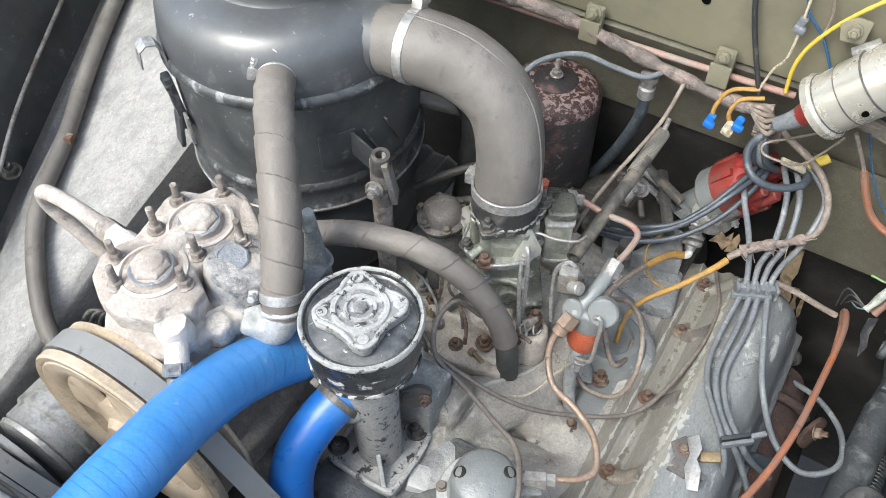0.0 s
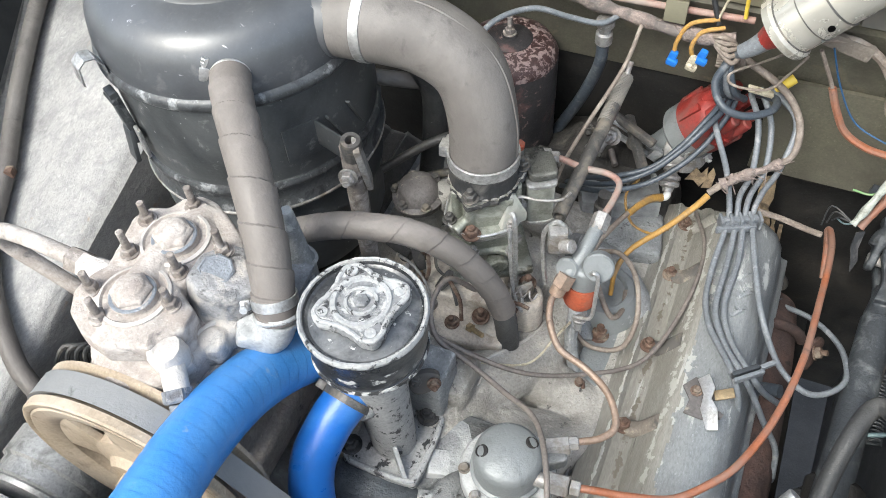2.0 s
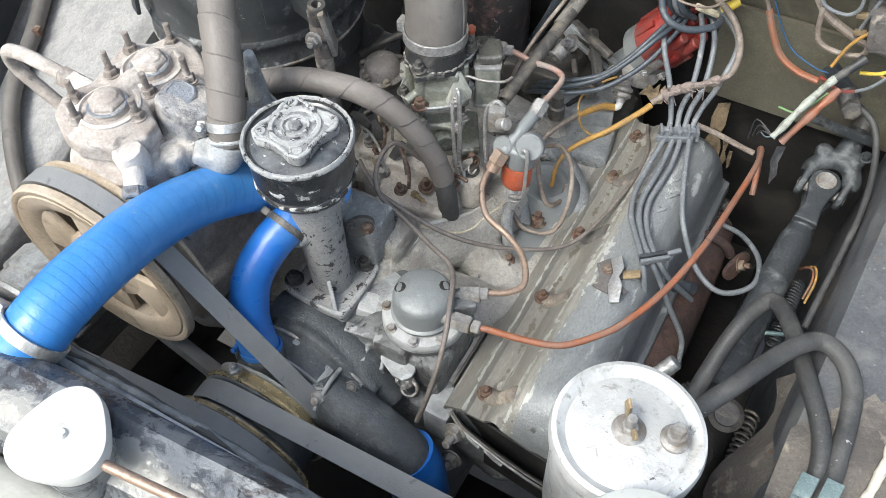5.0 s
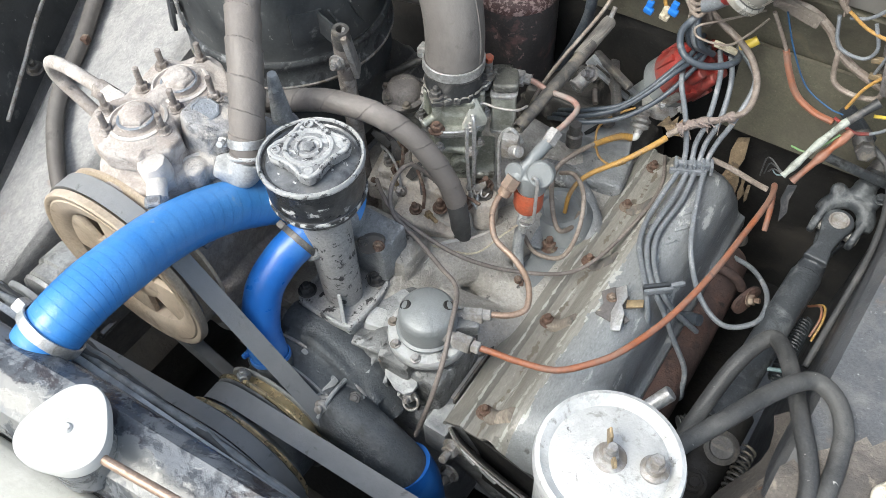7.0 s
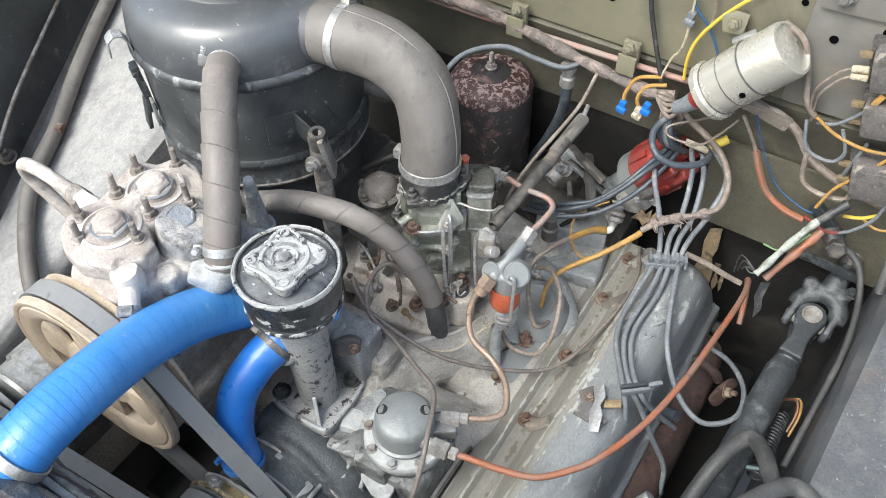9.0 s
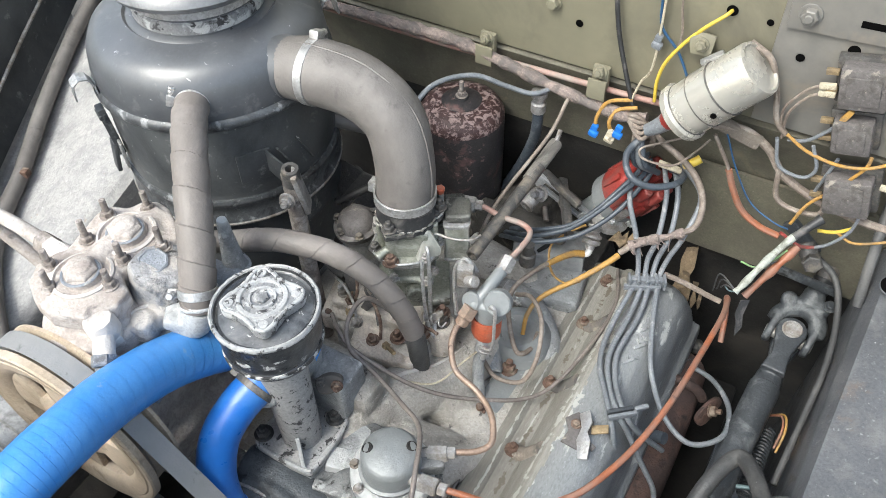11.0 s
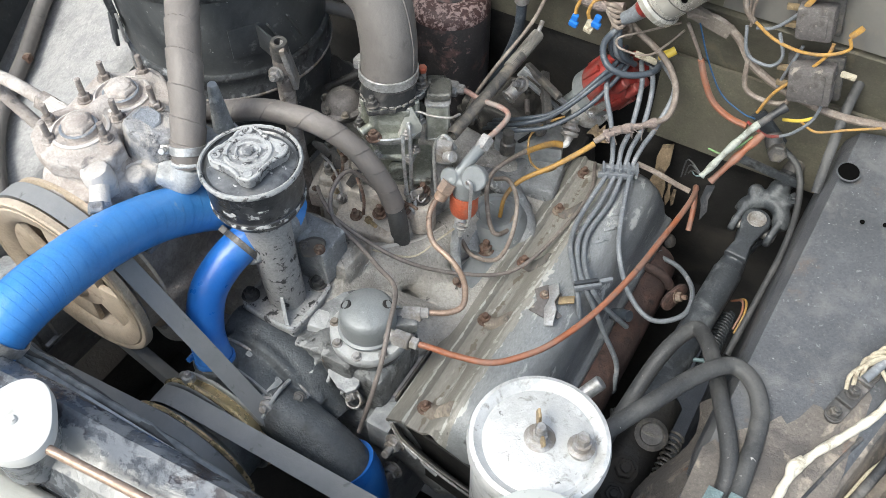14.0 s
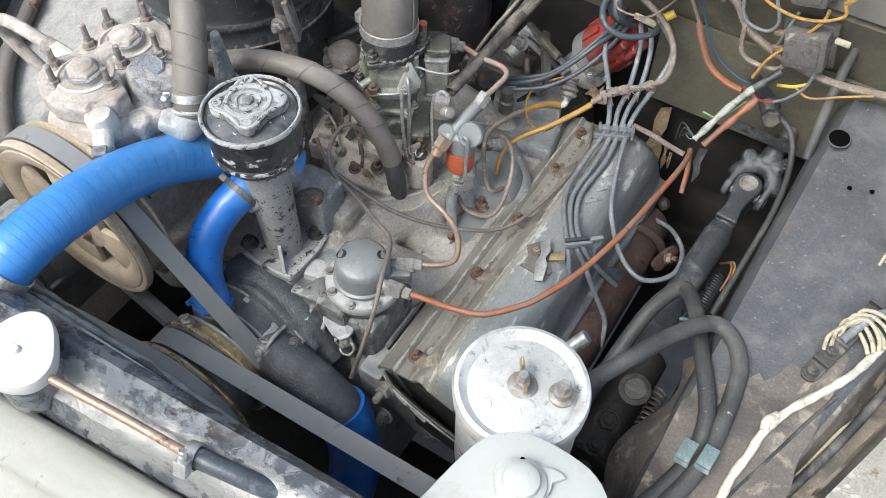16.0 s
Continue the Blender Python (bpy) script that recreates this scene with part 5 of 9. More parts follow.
part("clamp", hose_clamp((-0.382, 0.046, 1.247), (0.25, 0.85, 0.46), 0.0330, 0.011, (-0.9, -0.1, 0.35)), "clamp", bh, "bright steel hose clamp")
bp = thing("bypass_hose", (-0.30, 0.22, 1.06), "short blue silicone bypass hose to the water pump, shade in its colour", "hose")
part("sleeve", tube([(-0.312, 0.345, 1.150), (-0.318, 0.318, 1.142), (-0.328, 0.288, 1.127), (-0.334, 0.255, 1.100), (-0.326, 0.228, 1.060), (-0.306, 0.212, 1.020)], 0.0232, 28, 10), "blue_shaded", bp)
part("clamp", hose_clamp((-0.319, 0.314, 1.140), (0.2, 1, 0.4), 0.0240, 0.008, (-1, 0.2, 0.3)), "steel_dark", bp)
part("clamp", hose_clamp((-0.308, 0.214, 1.027), (0.3, -0.3, -1), 0.0242, 0.006, (-1, 0, 0)), "blue_shaded", bp)
bm = cyl((-0.318, 0.405, 1.10), (-0.312, 0.312, 1.142), 0.026, 24, 0.004)
box(pose(-0.302, 0.404, 1.060), 0.105, 0.052, 0.070, 0.006, bm)
cast(part("thermostat_housing", bm, "alloy_cool", engine, "grey thermostat housing", 60), 0.003, 2)
oval = [(0.0175 * math.cos(2 * math.pi * k / 28) * (1 + 0.06 * math.cos(6 * math.pi * k / 28)), 0.0125 * math.sin(2 * math.pi * k / 28)) for k in range(28)]
part("outlet_boss", prism(oval, 0.010, aim((-0.270, 0.384, 1.096), (0.45, -0.75, 0.45), 20), 0.002), "rust_edge", engine, "rusty oval boss beside the filler tube")
part("boss_bolt", bolt((-0.2560, 0.3805, 1.101), (0.5, -0.9, 0.4), 0.010, True, 0.004), "rusty", engine)
part("boss_bolt", bolt((-0.2740, 0.3730, 1.106), (0.45, -0.75, 0.45), 0.009, True, 0.003), "steel_dark", engine)

# ---- water pump, pulleys and belts ----
wp = thing("water_pump", (-0.27, 0.2, 0.85), "dark grey cast water pump with a curved inlet pipe", "water pump")
bm = cyl((-0.285, 0.205, 0.935), (-0.285, 0.262, 0.935), 0.074, 40, 0.010)
tube([(-0.340, 0.280, 0.992), (-0.285, 0.284, 0.988), (-0.222, 0.282, 0.966), (-0.176, 0.276, 0.920)], 0.031, 20, 8, bm)
box(pose(-0.262, 0.258, 0.960, 0, 20, 0), 0.150, 0.016, 0.07, 0.004, bm)
box(pose(-0.272, 0.222, 0.982, 0, 20, 0), 0.112, 0.055, 0.040, 0.008, bm)
tube([(-0.255, 0.222, 0.955), (-0.214, 0.219, 0.962), (-0.162, 0.214, 0.957), (-0.120, 0.211, 0.936), (-0.102, 0.209, 0.905)], 0.0345, 24, 8, bm)
cyl((-0.303, 0.212, 1.028), (-0.30, 0.212, 0.97), 0.023, 20, 0.003, bm=bm)
for k, o in ((0, 0.0), (1, 0.026)):
    tube([(-0.318 + o, 0.262 + 0.5 * o, 1.006 - 0.2 * o), (-0.282 + o, 0.264 + 0.5 * o, 1.008 - 0.4 * o), (-0.236 + o, 0.260 + 0.3 * o, 0.992 - 0.5 * o), (-0.198 + 0.6 * o, 0.256, 0.960)], 0.0105 - 0.002 * k, 12, 6, bm)
cast(part("body", bm, "pump_dark", wp, "dark grey casting", 60), 0.0030, 2)
part("gasket_edge", tube([(-0.325, 0.248, 1.016), (-0.300, 0.252, 1.012), (-0.262, 0.255, 1.002), (-0.222, 0.255, 0.988), (-0.196, 0.252, 0.972)], 0.0024, 8, 6), "steel", wp, "pale gasket line")
bm = box(pose(-0.290, 0.222, 1.003, 0, 20, -6), 0.007, 0.046, 0.012, 0.002)
box(pose(-0.238, 0.222, 0.988, 0, 20, -6), 0.008, 0.046, 0.012, 0.002, bm)
box(pose(-0.263, 0.245, 0.996, 0, 20, -6), 0.058, 0.007, 0.012, 0.002, bm)
box(pose(-0.263, 0.201, 0.995, 0, 20, -6), 0.058, 0.006, 0.010, 0.002, bm)
part("recess_wall", bm, "pump_dark", wp)
for k in range(3):
    part("pump_rib", tube([(-0.225 + 0.030 * k, 0.250 - 0.004 * k, 0.990 - 0.008 * k), (-0.222 + 0.030 * k, 0.222, 1.000 - 0.010 * k), (-0.224 + 0.030 * k, 0.192, 0.984 - 0.012 * k)], 0.0030, 8, 6), "pump_dark", wp)
# flush near-black block paints the recess's shade
part("recess", box(pose(-0.264, 0.222, 0.999, 0, 20, -6), 0.042, 0.034, 0.006, 0.002), "chassis", wp, "square recess, its shade painted near-black")
part("bolt", bolt((-0.229, 0.208, 0.986), (0.25, -0.7, 0.7), 0.017, True, 0.006), "steel", wp)
part("bolt", bolt((-0.272, 0.212, 1.004), (0.2, -0.6, 0.8), 0.012, True, 0.004), "rusty", wp)
part("bolt", bolt((-0.200, 0.236, 0.986), (0.25, -0.2, 0.95), 0.013, True, 0.003), "steel_dark", wp)
lower = thing("lower_hose", (-0.09, 0.2, 0.8), "dark blue lower radiator hose below the pump pipe", "hose")
part("sleeve", tube([(-0.116, 0.2135, 0.936), (-0.100, 0.211, 0.895), (-0.090, 0.195, 0.80), (-0.09, 0.13, 0.66)], 0.0365, 28, 8), "blue_shaded", lower)

WX, WZ = -0.292, 0.937
fp = thing("fan_pulley", (WX, 0.15, WZ - 0.1), "black four-groove fan pulley with yellow-zinc edges", "pulley")
mw = Matrix.Translation((WX, 0, WZ)) @ Matrix.Rotation(radians(-90), 4, "X")
part("front_groove", lathe([(0, 0.074), (0.04, 0.073), (0.090, 0.076), (0.094, 0.079), (0.082, 0.084), (0.082, 0.095), (0.092, 0.100), (0.082, 0.105), (0.082, 0.118), (0.0945, 0.123), (0, 0.124)], mw, 72), "pump_dark", fp)
part("rim", lathe([(0.084, 0.1245), (0.0935, 0.1235), (0.0955, 0.1262), (0.0940, 0.1290), (0.084, 0.1300), (0.084, 0.1245)], mw, 72), "gold", fp, "yellow-zinc rim edge")
part("middle_groove", lathe([(0, 0.129), (0.088, 0.130), (0.076, 0.138), (0.076, 0.163), (0.085, 0.167), (0, 0.168)], mw, 72), "pump_dark", fp)
part("rim", lathe([(0.070, 0.1685), (0.0855, 0.1680), (0.0878, 0.1705), (0.0865, 0.1735), (0.070, 0.1745), (0.070, 0.1685)], mw, 72), "gold", fp, "yellow-zinc rim edge")
part("web", lathe([(0, 0.170), (0.078, 0.174), (0.074, 0.178), (0.070, 0.190), (0, 0.192)], mw, 72), "gold", fp, "yellow-zinc pulley web")
part("rear_groove", lathe([(0, 0.186), (0.079, 0.187), (0.081, 0.190), (0.068, 0.196), (0.068, 0.212), (0.081, 0.218), (0.079, 0.221), (0, 0.222)], mw, 72), "pump_dark", fp)
part("bolt", bolt((WX - 0.028, 0.176, WZ + 0.079), (-0.2, 0.2, 1), 0.015, False, 0.006), "clamp", fp)
crank = thing("crank_pulley", (WX, 0.14, 0.60), "black crankshaft pulley low down under the fan pulley", "pulley")
mc = Matrix.Translation((WX, 0, 0.60)) @ Matrix.Rotation(radians(-90), 4, "X")
part("groove", lathe([(0, 0.072), (0.092, 0.076), (0.080, 0.084), (0.080, 0.117), (0.092, 0.126), (0, 0.127)], mc, 48), "pump_dark", crank)
part("groove", lathe([(0, 0.128), (0.088, 0.131), (0.076, 0.139), (0.076, 0.163), (0.088, 0.170), (0, 0.171)], mc, 48), "pump_dark", crank)


def belt(name, wheels, y, w, h, label):
    """A V-belt round wheels (x, z, radius) given clockwise as seen from the front."""
    pts = []
    n = len(wheels)
    tang = []
    for k in range(n):
        (x0, z0, r0), (x1, z1, r1) = wheels[k], wheels[(k + 1) % n]
        d = math.hypot(x1 - x0, z1 - z0)
        a = math.atan2(z1 - z0, x1 - x0)
        off = math.acos((r0 - r1) / d)
        tang.append(a + off)
    for k in range(n):
        x, z, r = wheels[k]
        a0, a1 = tang[k - 1], tang[k]
        while a1 > a0:
            a1 -= 2 * math.pi
        steps = max(2, int((a0 - a1) / 0.12))
        for j in range(steps + 1):
            a = a0 + (a1 - a0) * j / steps
            pts.append((x + r * math.cos(a), z + r * math.sin(a)))
    bm = bmesh.new()
    cx, cz = sum(p[0] for p in pts) / len(pts), sum(p[1] for p in pts) / len(pts)
    rings = []
    m = len(pts)
    for k in range(m):
        tx, tz = pts[(k + 1) % m][0] - pts[k - 1][0], pts[(k + 1) % m][1] - pts[k - 1][1]
        q = math.hypot(tx, tz)
        nx, nz = -tz / q, tx / q
        x, z = pts[k]
        rings.append([bm.verts.new((x + nx * o, y + s, z + nz * o)) for o, s in ((0.002, -w / 2), (0.002, w / 2), (-h, w * 0.34), (-h, -w * 0.34))])
    for k in range(m):
        a, b = rings[k], rings[(k + 1) % m]
        for j in range(4):
            bm.faces.new((a[j], a[(j + 1) % 4], b[(j + 1) % 4], b[j]))
    x, z, r = wheels[0]
    return solo(name, bm, "belt", (x, y, z), label, "belt", "drive belts")


belt("drive_belt", [(CX, PZ, PR - 0.0005), (WX, WZ, 0.081)], 0.199, 0.024, 0.010, "worn grey belt between compressor and fan pulley")
belt("drive_belt", [(WX, WZ, 0.0835), (0.118, 0.995, 0.055), (WX, 0.60, 0.084)], 0.1485, 0.026, 0.010, "worn grey belt from fan pulley to steering pump")
for by in (0.1115, 0.0895):
    belt("drive_belt", [(-0.72, 0.885, 0.048), (WX, WZ, 0.0935), (WX, 0.60, 0.090)], by, 0.0205, 0.010, "worn grey belt from alternator over the fan pulley")

# ---- alternator ----
alt = thing("alternator", (-0.70, 0.2, 0.8), "silver alternator with black fan and pulley", "alternator")
part("body", lathe([(0, 0), (0.055, 0), (0.068, 0.006), (0.070, 0.012), (0.066, 0.015), (0.070, 0.018), (0.070, 0.038), (0.075, 0.041), (0.075, 0.080), (0.070, 0.083), (0.070, 0.110), (0.064, 0.118), (0.05, 0.124), (0, 0.126)], aim((-0.72, 0.145, 0.870), (0, 1, 0)), 48), "silver", alt, "silver ribbed housing")
part("fan", lathe([(0, 0), (0.065, 0), (0.068, 0.004), (0.068, 0.008), (0, 0.008)], aim((-0.72, 0.126, 0.885), (0, 1, 0)), 40), "pump_dark", alt)
part("pulley", lathe([(0, 0), (0.045, 0), (0.05, 0.003), (0.040, 0.009), (0.040, 0.014), (0.05, 0.021), (0.040, 0.029), (0.040, 0.034), (0.05, 0.042), (0.05, 0.045), (0, 0.045)], aim((-0.72, 0.078, 0.885), (0, 1, 0)), 40), "pump_dark", alt)
for k in range(7):
    m = Matrix.Translation((-0.72, 0.178, 0.870)) @ Matrix.Rotation(radians(20 + 22 * k), 4, "Y")
    part("rib", box(m @ pose(0.072, 0.0, 0), 0.010, 0.030, 0.008, 0.003), "silver", alt)

# ---- power steering pump, washer bottle, hoses ----
ps = thing("power_steering_pump", (0.115, 0.255, 0.9), "power steering reservoir with scuffed white lid and wing nut", "reservoir")
P0 = pose(0.115, 0.255, 0)
part("lid", lathe([(0, 1.168), (0.030, 1.168), (0.052, 1.166), (0.057, 1.163), (0.060, 1.166), (0.066, 1.172), (0.0705, 1.170), (0.0725, 1.162), (0.0715, 1.146), (0.068, 1.146), (0.068, 1.150), (0, 1.150)], P0, 64), "whitegrey", ps, "white painted lid scuffed to metal")
part("pot", lathe([(0, 0.96), (0.05, 0.965), (0.064, 0.985), (0.067, 1.0), (0.0675, 1.15), (0, 1.15)], P0, 48), "whitegrey", ps, "grey-white painted pot")
bm = lathe([(0, 1.167), (0.015, 1.167), (0.016, 1.170), (0.012, 1.172), (0, 1.172)], P0, 28)
ngon(0.014, 0.009, (0.115, 0.255, 1.172), (0, 0, 1), 6, bm)
cyl((0.115, 0.255, 1.18), (0.115, 0.255, 1.195), 0.005, 12, bm=bm)
wn = part("wing_nut", bm, "steel", ps)
part("wing", prism([(-0.004, 0), (0.004, 0), (0.010, 0.012), (0.006, 0.026), (-0.002, 0.022)], 0.003, pose(0.108, 0.262, 1.176, 90, 0, 130), 0.001), "brass", wn)
part("wing", prism([(-0.004, 0), (0.004, 0), (0.008, 0.010), (0.004, 0.016), (-0.002, 0.014)], 0.003, pose(0.122, 0.248, 1.176, 90, 0, -50), 0.001), "brass", wn)
bm = lathe([(0, 1.167), (0.013, 1.167), (0.014, 1.173), (0.010, 1.176), (0.009, 1.182), (0, 1.182)], pose(0.155, 0.266, 0), 24)
ngon(0.012, 0.012, (0.155, 0.266, 1.182), (0, 0, 1), 6, bm)
part("breather_plug", bm, "steel", ps)
part("bracket_bolt", bolt((0.118, 0.425, 1.012), (0.5, 0.4, 0.75), 0.018, False, 0.0), "steel", ps)
part("adjuster", cyl((0.095, 0.395, 0.985), (0.125, 0.432, 1.025), 0.0095, 16, 0.001), "clamp", ps)

part("drive_pulley", lathe([(0, 0), (0.052, 0), (0.057, 0.004), (0.048, 0.012), (0.048, 0.016), (0.057, 0.024), (0.055, 0.028), (0, 0.028)], aim((0.118, 0.141, 0.945), (0, 1, 0)), 40), "pump_dark", ps)
cyl_shaft = part("shaft", cyl((0.118, 0.165, 0.945), (0.118, 0.21, 0.955), 0.02, 20), "pump_dark", ps)
wash = thing("washer_bottle", (0.17, 0.12, 1.105), "milky white plastic washer bottle with moulded cap", "bottle")
out = [(0.085, 0.04), (0.10, 0.13), (0.112, 0.178), (0.143, 0.203), (0.188, 0.207), (0.232, 0.200), (0.262, 0.165), (0.268, 0.03), (0.20, 0.0), (0.12, 0.0)]
part("bottle", prism(rounded(out), 0.10, pose(0, 0, 1.105), 0.022), "plastic", wash)
CW = pose(0.170, 0.146, 1.204, 0, 0, 40)
capw = part("cap", lathe([(0, 0), (0.0235, 0), (0.0245, 0.004), (0.0235, 0.012), (0.018, 0.015), (0.0165, 0.021), (0.012, 0.024), (0, 0.0245)], CW, 36), "plastic", wash, "moulded white cap")
out = [((0.026 + 0.0125 * max(0, math.cos(1.5 * t)) ** 6 + 0.003 * math.cos(3 * t)) * math.cos(t), (0.026 + 0.0125 * max(0, math.cos(1.5 * t)) ** 6 + 0.003 * math.cos(3 * t)) * math.sin(t)) for t in (2 * math.pi * k / 72 for k in range(72))]
part("cap_flange", prism(out, 0.006, CW @ pose(0, 0, 0.002), 0.002), "plastic", capw)
for a in (75, 255):
    part("cap_hole", lathe([(0, 0), (0.0022, 0), (0.0026, 0.0008), (0, 0.0006)], CW @ Matrix.Rotation(radians(a), 4, "Z") @ pose(0.0215, 0, 0.0122), 12), "hole", capw, "small dark hole")

h1 = thing("steering_hose", (0.3, 0.39, 0.95), "dark rubber power steering hose looping over the wing edge", "hose", "steering hoses")
part("hose", tube([(0.145, 0.36, 0.88), (0.158, 0.45, 0.945), (0.173, 0.528, 0.995), (0.194, 0.576, 1.008), (0.214, 0.562, 1.020), (0.237, 0.520, 1.032), (0.262, 0.464, 1.046), (0.284, 0.422, 1.048), (0.297, 0.388, 1.042), (0.300, 0.350, 1.026), (0.285, 0.30, 1.012), (0.262, 0.245, 1.0)], 0.0106, 16, 10), "rubber_dark", h1)
h2 = thing("steering_hose", (0.3, 0.39, 1.0), "dark rubber power steering hose from the reservoir", "hose", "steering hoses")
part("hose", tube([(0.140, 0.31, 1.05), (0.163, 0.356, 1.066), (0.192, 0.404, 1.080), (0.224, 0.466, 1.076), (0.254, 0.505, 1.068), (0.283, 0.497, 1.067), (0.303, 0.470, 1.060), (0.310, 0.435, 1.052), (0.312, 0.400, 1.046), (0.313, 0.355, 1.034), (0.300, 0.30, 1.018), (0.275, 0.24, 1.004)], 0.0106, 16, 10), "rubber_dark", h2)

# ---- steering shaft ----
st = thing("steering_shaft", (0.2, 0.7, 0.9), "dark painted steering shaft with a universal joint", "steering shaft")
U = V(0.207, 0.825, 0.968)
dn = (V(0.184, 0.52, 0.915) - U).normalized()
upv = V(0.02, 0.10, 0.075).normalized()
part("shaft", cyl(U + dn * 0.085, U + dn * 0.34, 0.0215, 28, 0.003), "shaft", st)
bm = cyl(U + dn * 0.035, U + dn * 0.095, 0.014, 20, 0.002, 0.021)
sidev = dn.cross(V(0, 0, 1)).normalized()
topv = sidev.cross(dn).normalized()
for s in (-1, 1):
    out = [(0.021 * math.cos(radians(t)), 0.021 * math.sin(radians(t))) for t in range(64, 297, 12)] + [(0.028, -0.0145), (0.046, -0.0125), (0.072, -0.017), (0.072, 0.017), (0.046, 0.0125), (0.028, 0.0145)]
    face = Matrix((( *dn, 0), (*topv.cross(dn), 0), (*topv, 0), (0, 0, 0, 1))).transposed()
    face.translation = U + topv * (0.012 if s > 0 else -0.026)
    prism(out, 0.014, face, 0.003, bm)
cast(part("lower_yoke", bm, "shaft", st, "forged joint yoke", 60), 0.0018, 3)
bm = cyl(U + upv * 0.050, U + upv * 0.078, 0.016, 20, 0.003)
cyl(U + upv * 0.07, U + upv * 0.10, 0.010, 18, 0.001, bm=bm)
fork = Matrix((( *sidev, 0), (*upv.cross(sidev).normalized(), 0), (*upv, 0), (0, 0, 0, 1))).transposed()
fork.translation = U
box(fork @ pose(0, 0, 0.054), 0.034, 0.026, 0.014, 0.006, bm)
cyl(fork @ V(0.026, -0.012, 0.052), fork @ V(0.026, 0.014, 0.052), 0.012, 20, 0.003, bm=bm)
cyl(fork @ V(-0.020, -0.004, 0.052), fork @ V(-0.020, 0.010, 0.060), 0.010, 18, 0.003, bm=bm)
paddle = [(0.0175 * math.cos(radians(t)), 0.0175 * math.sin(radians(t))) for t in range(100, 261, 16)] + [(0.018, -0.0145), (0.034, -0.013), (0.034, 0.013), (0.018, 0.0145)]
for s in (-1, 1):
    plate = Matrix(((*upv, 0), (*sidev.cross(upv).normalized(), 0), (*sidev, 0), (0, 0, 0, 1))).transposed()
    plate.translation = U + sidev * (0.022 if s > 0 else -0.033)
    prism(paddle, 0.011, plate, 0.003, bm)
tube([U + sidev * 0.028 + upv * 0.016, U + sidev * 0.027 + upv * 0.030, U + sidev * 0.016 + upv * 0.043, U + upv * 0.048, U - sidev * 0.016 + upv * 0.043, U - sidev * 0.027 + upv * 0.030, U - sidev * 0.028 + upv * 0.016], 0.0130, 16, 6, bm)
for k in range(4):
    ring(U + upv * (0.080 + 0.007 * k), upv, 0.006, 0.0155 - 0.0015 * (k % 2), 0.0045, 24, bm)
cast(part("upper_yoke", bm, "shaft", st, "forged joint yoke", 60), 0.0018, 8)
part("pinch_bolt", bolt(U - sidev * 0.026 + upv * 0.058 + topv * 0.012, topv, 0.012, True), "shaft", st)
bm = cyl(U - sidev * 0.034, U + sidev * 0.034, 0.008, 20)
lathe([(0, 0), (0.013, 0), (0.0142, 0.002), (0.0132, 0.0036), (0.0112, 0.0034), (0.0102, 0.0012), (0, 0.0012)], aim(U + topv * 0.0255, topv), 28, bm)
part("cross", bm, "steel", st, "joint cross with dusty grey cup")
part("column", tube([U + upv * 0.095, U + upv * 0.12, U + upv * 0.17], 0.0145, 16, 4), "steel_dark", st)

# ---- fuel pump on the engine front ----
FPX, FPY = -0.160, 0.344
pump = thing("fuel_pump", (FPX, FPY, 0.98), "grey domed fuel pump with screwed flange", "fuel pump")
F0 = pose(FPX, FPY, -0.006)
part("dome", lathe([(0, 1.05), (0.0385, 1.05), (0.0395, 1.053), (0.0395, 1.0555), (0.0362, 1.0575), (0.0360, 1.078), (0.0342, 1.0860), (0.029, 1.091), (0.0, 1.095)], F0, 48), "dome", pump, "smooth grey dome")
part("flange", lathe([(0, 1.03), (0.049, 1.03), (0.051, 1.033), (0.051, 1.043), (0.049, 1.046), (0.0, 1.05)], F0, 48), "alloy_cool", pump)
bm = lathe([(0, 0.95), (0.025, 0.95), (0.030, 0.99), (0.046, 1.018), (0.049, 1.03), (0, 1.03)], F0, 40)
box(pose(FPX + 0.036, FPY + 0.028, 1.048, 0, 0, 35), 0.034, 0.030, 0.022, 0.004, bm)
box(pose(FPX - 0.02, FPY - 0.03, 0.99), 0.05, 0.05, 0.06, 0.01, bm)
cast(part("housing", bm, "front_cast", pump, "dark-patched grey cast housing", 60), 0.0025, 2)
for k in range(7):
    a = radians(-160 + 42 * k)
    part("screw", bolt((FPX + 0.0455 * math.cos(a), FPY + 0.0455 * math.sin(a), 1.040), (0, 0, 1), 0.0085, True), "steel", pump)
# dark discs paint the depth of the drilled holes
for a in (200, 42):
    q = F0 @ V(0.0265 * math.cos(radians(a)), 0.0265 * math.sin(radians(a)), 1.0905)
    part("dome_hole", lathe([(0.0066, -0.004), (0.0070, 0.0006), (0.0058, 0.0014), (0.0052, 0.0004), (0.0, 0.0002)], aim(q, (0.42 * math.cos(radians(a)), 0.42 * math.sin(radians(a)), 1)), 20), "chassis", pump, "dark drilled hole")
bm = ngon(0.020, 0.022, (-0.114, 0.336, 1.066), (1, 0.06, 0.12), 6)
ngon(0.014, 0.010, (-0.091, 0.338, 1.069), (1, 0.06, 0.12), 6, bm)
cyl((-0.132, 0.336, 1.062), (-0.112, 0.336, 1.066), 0.008, 14, bm=bm)
part("fitting", bm, "steel", pump, "dull metal pipe fitting")
part("foot", prism(rounded([(-0.026, -0.014), (0.022, -0.018), (0.030, 0.004), (0.010, 0.018), (-0.022, 0.014)], 1), 0.008, pose(-0.170, 0.294, 0.985, 8, 4, -20), 0.002), "alloy_cool", pump, "grey bolted foot")
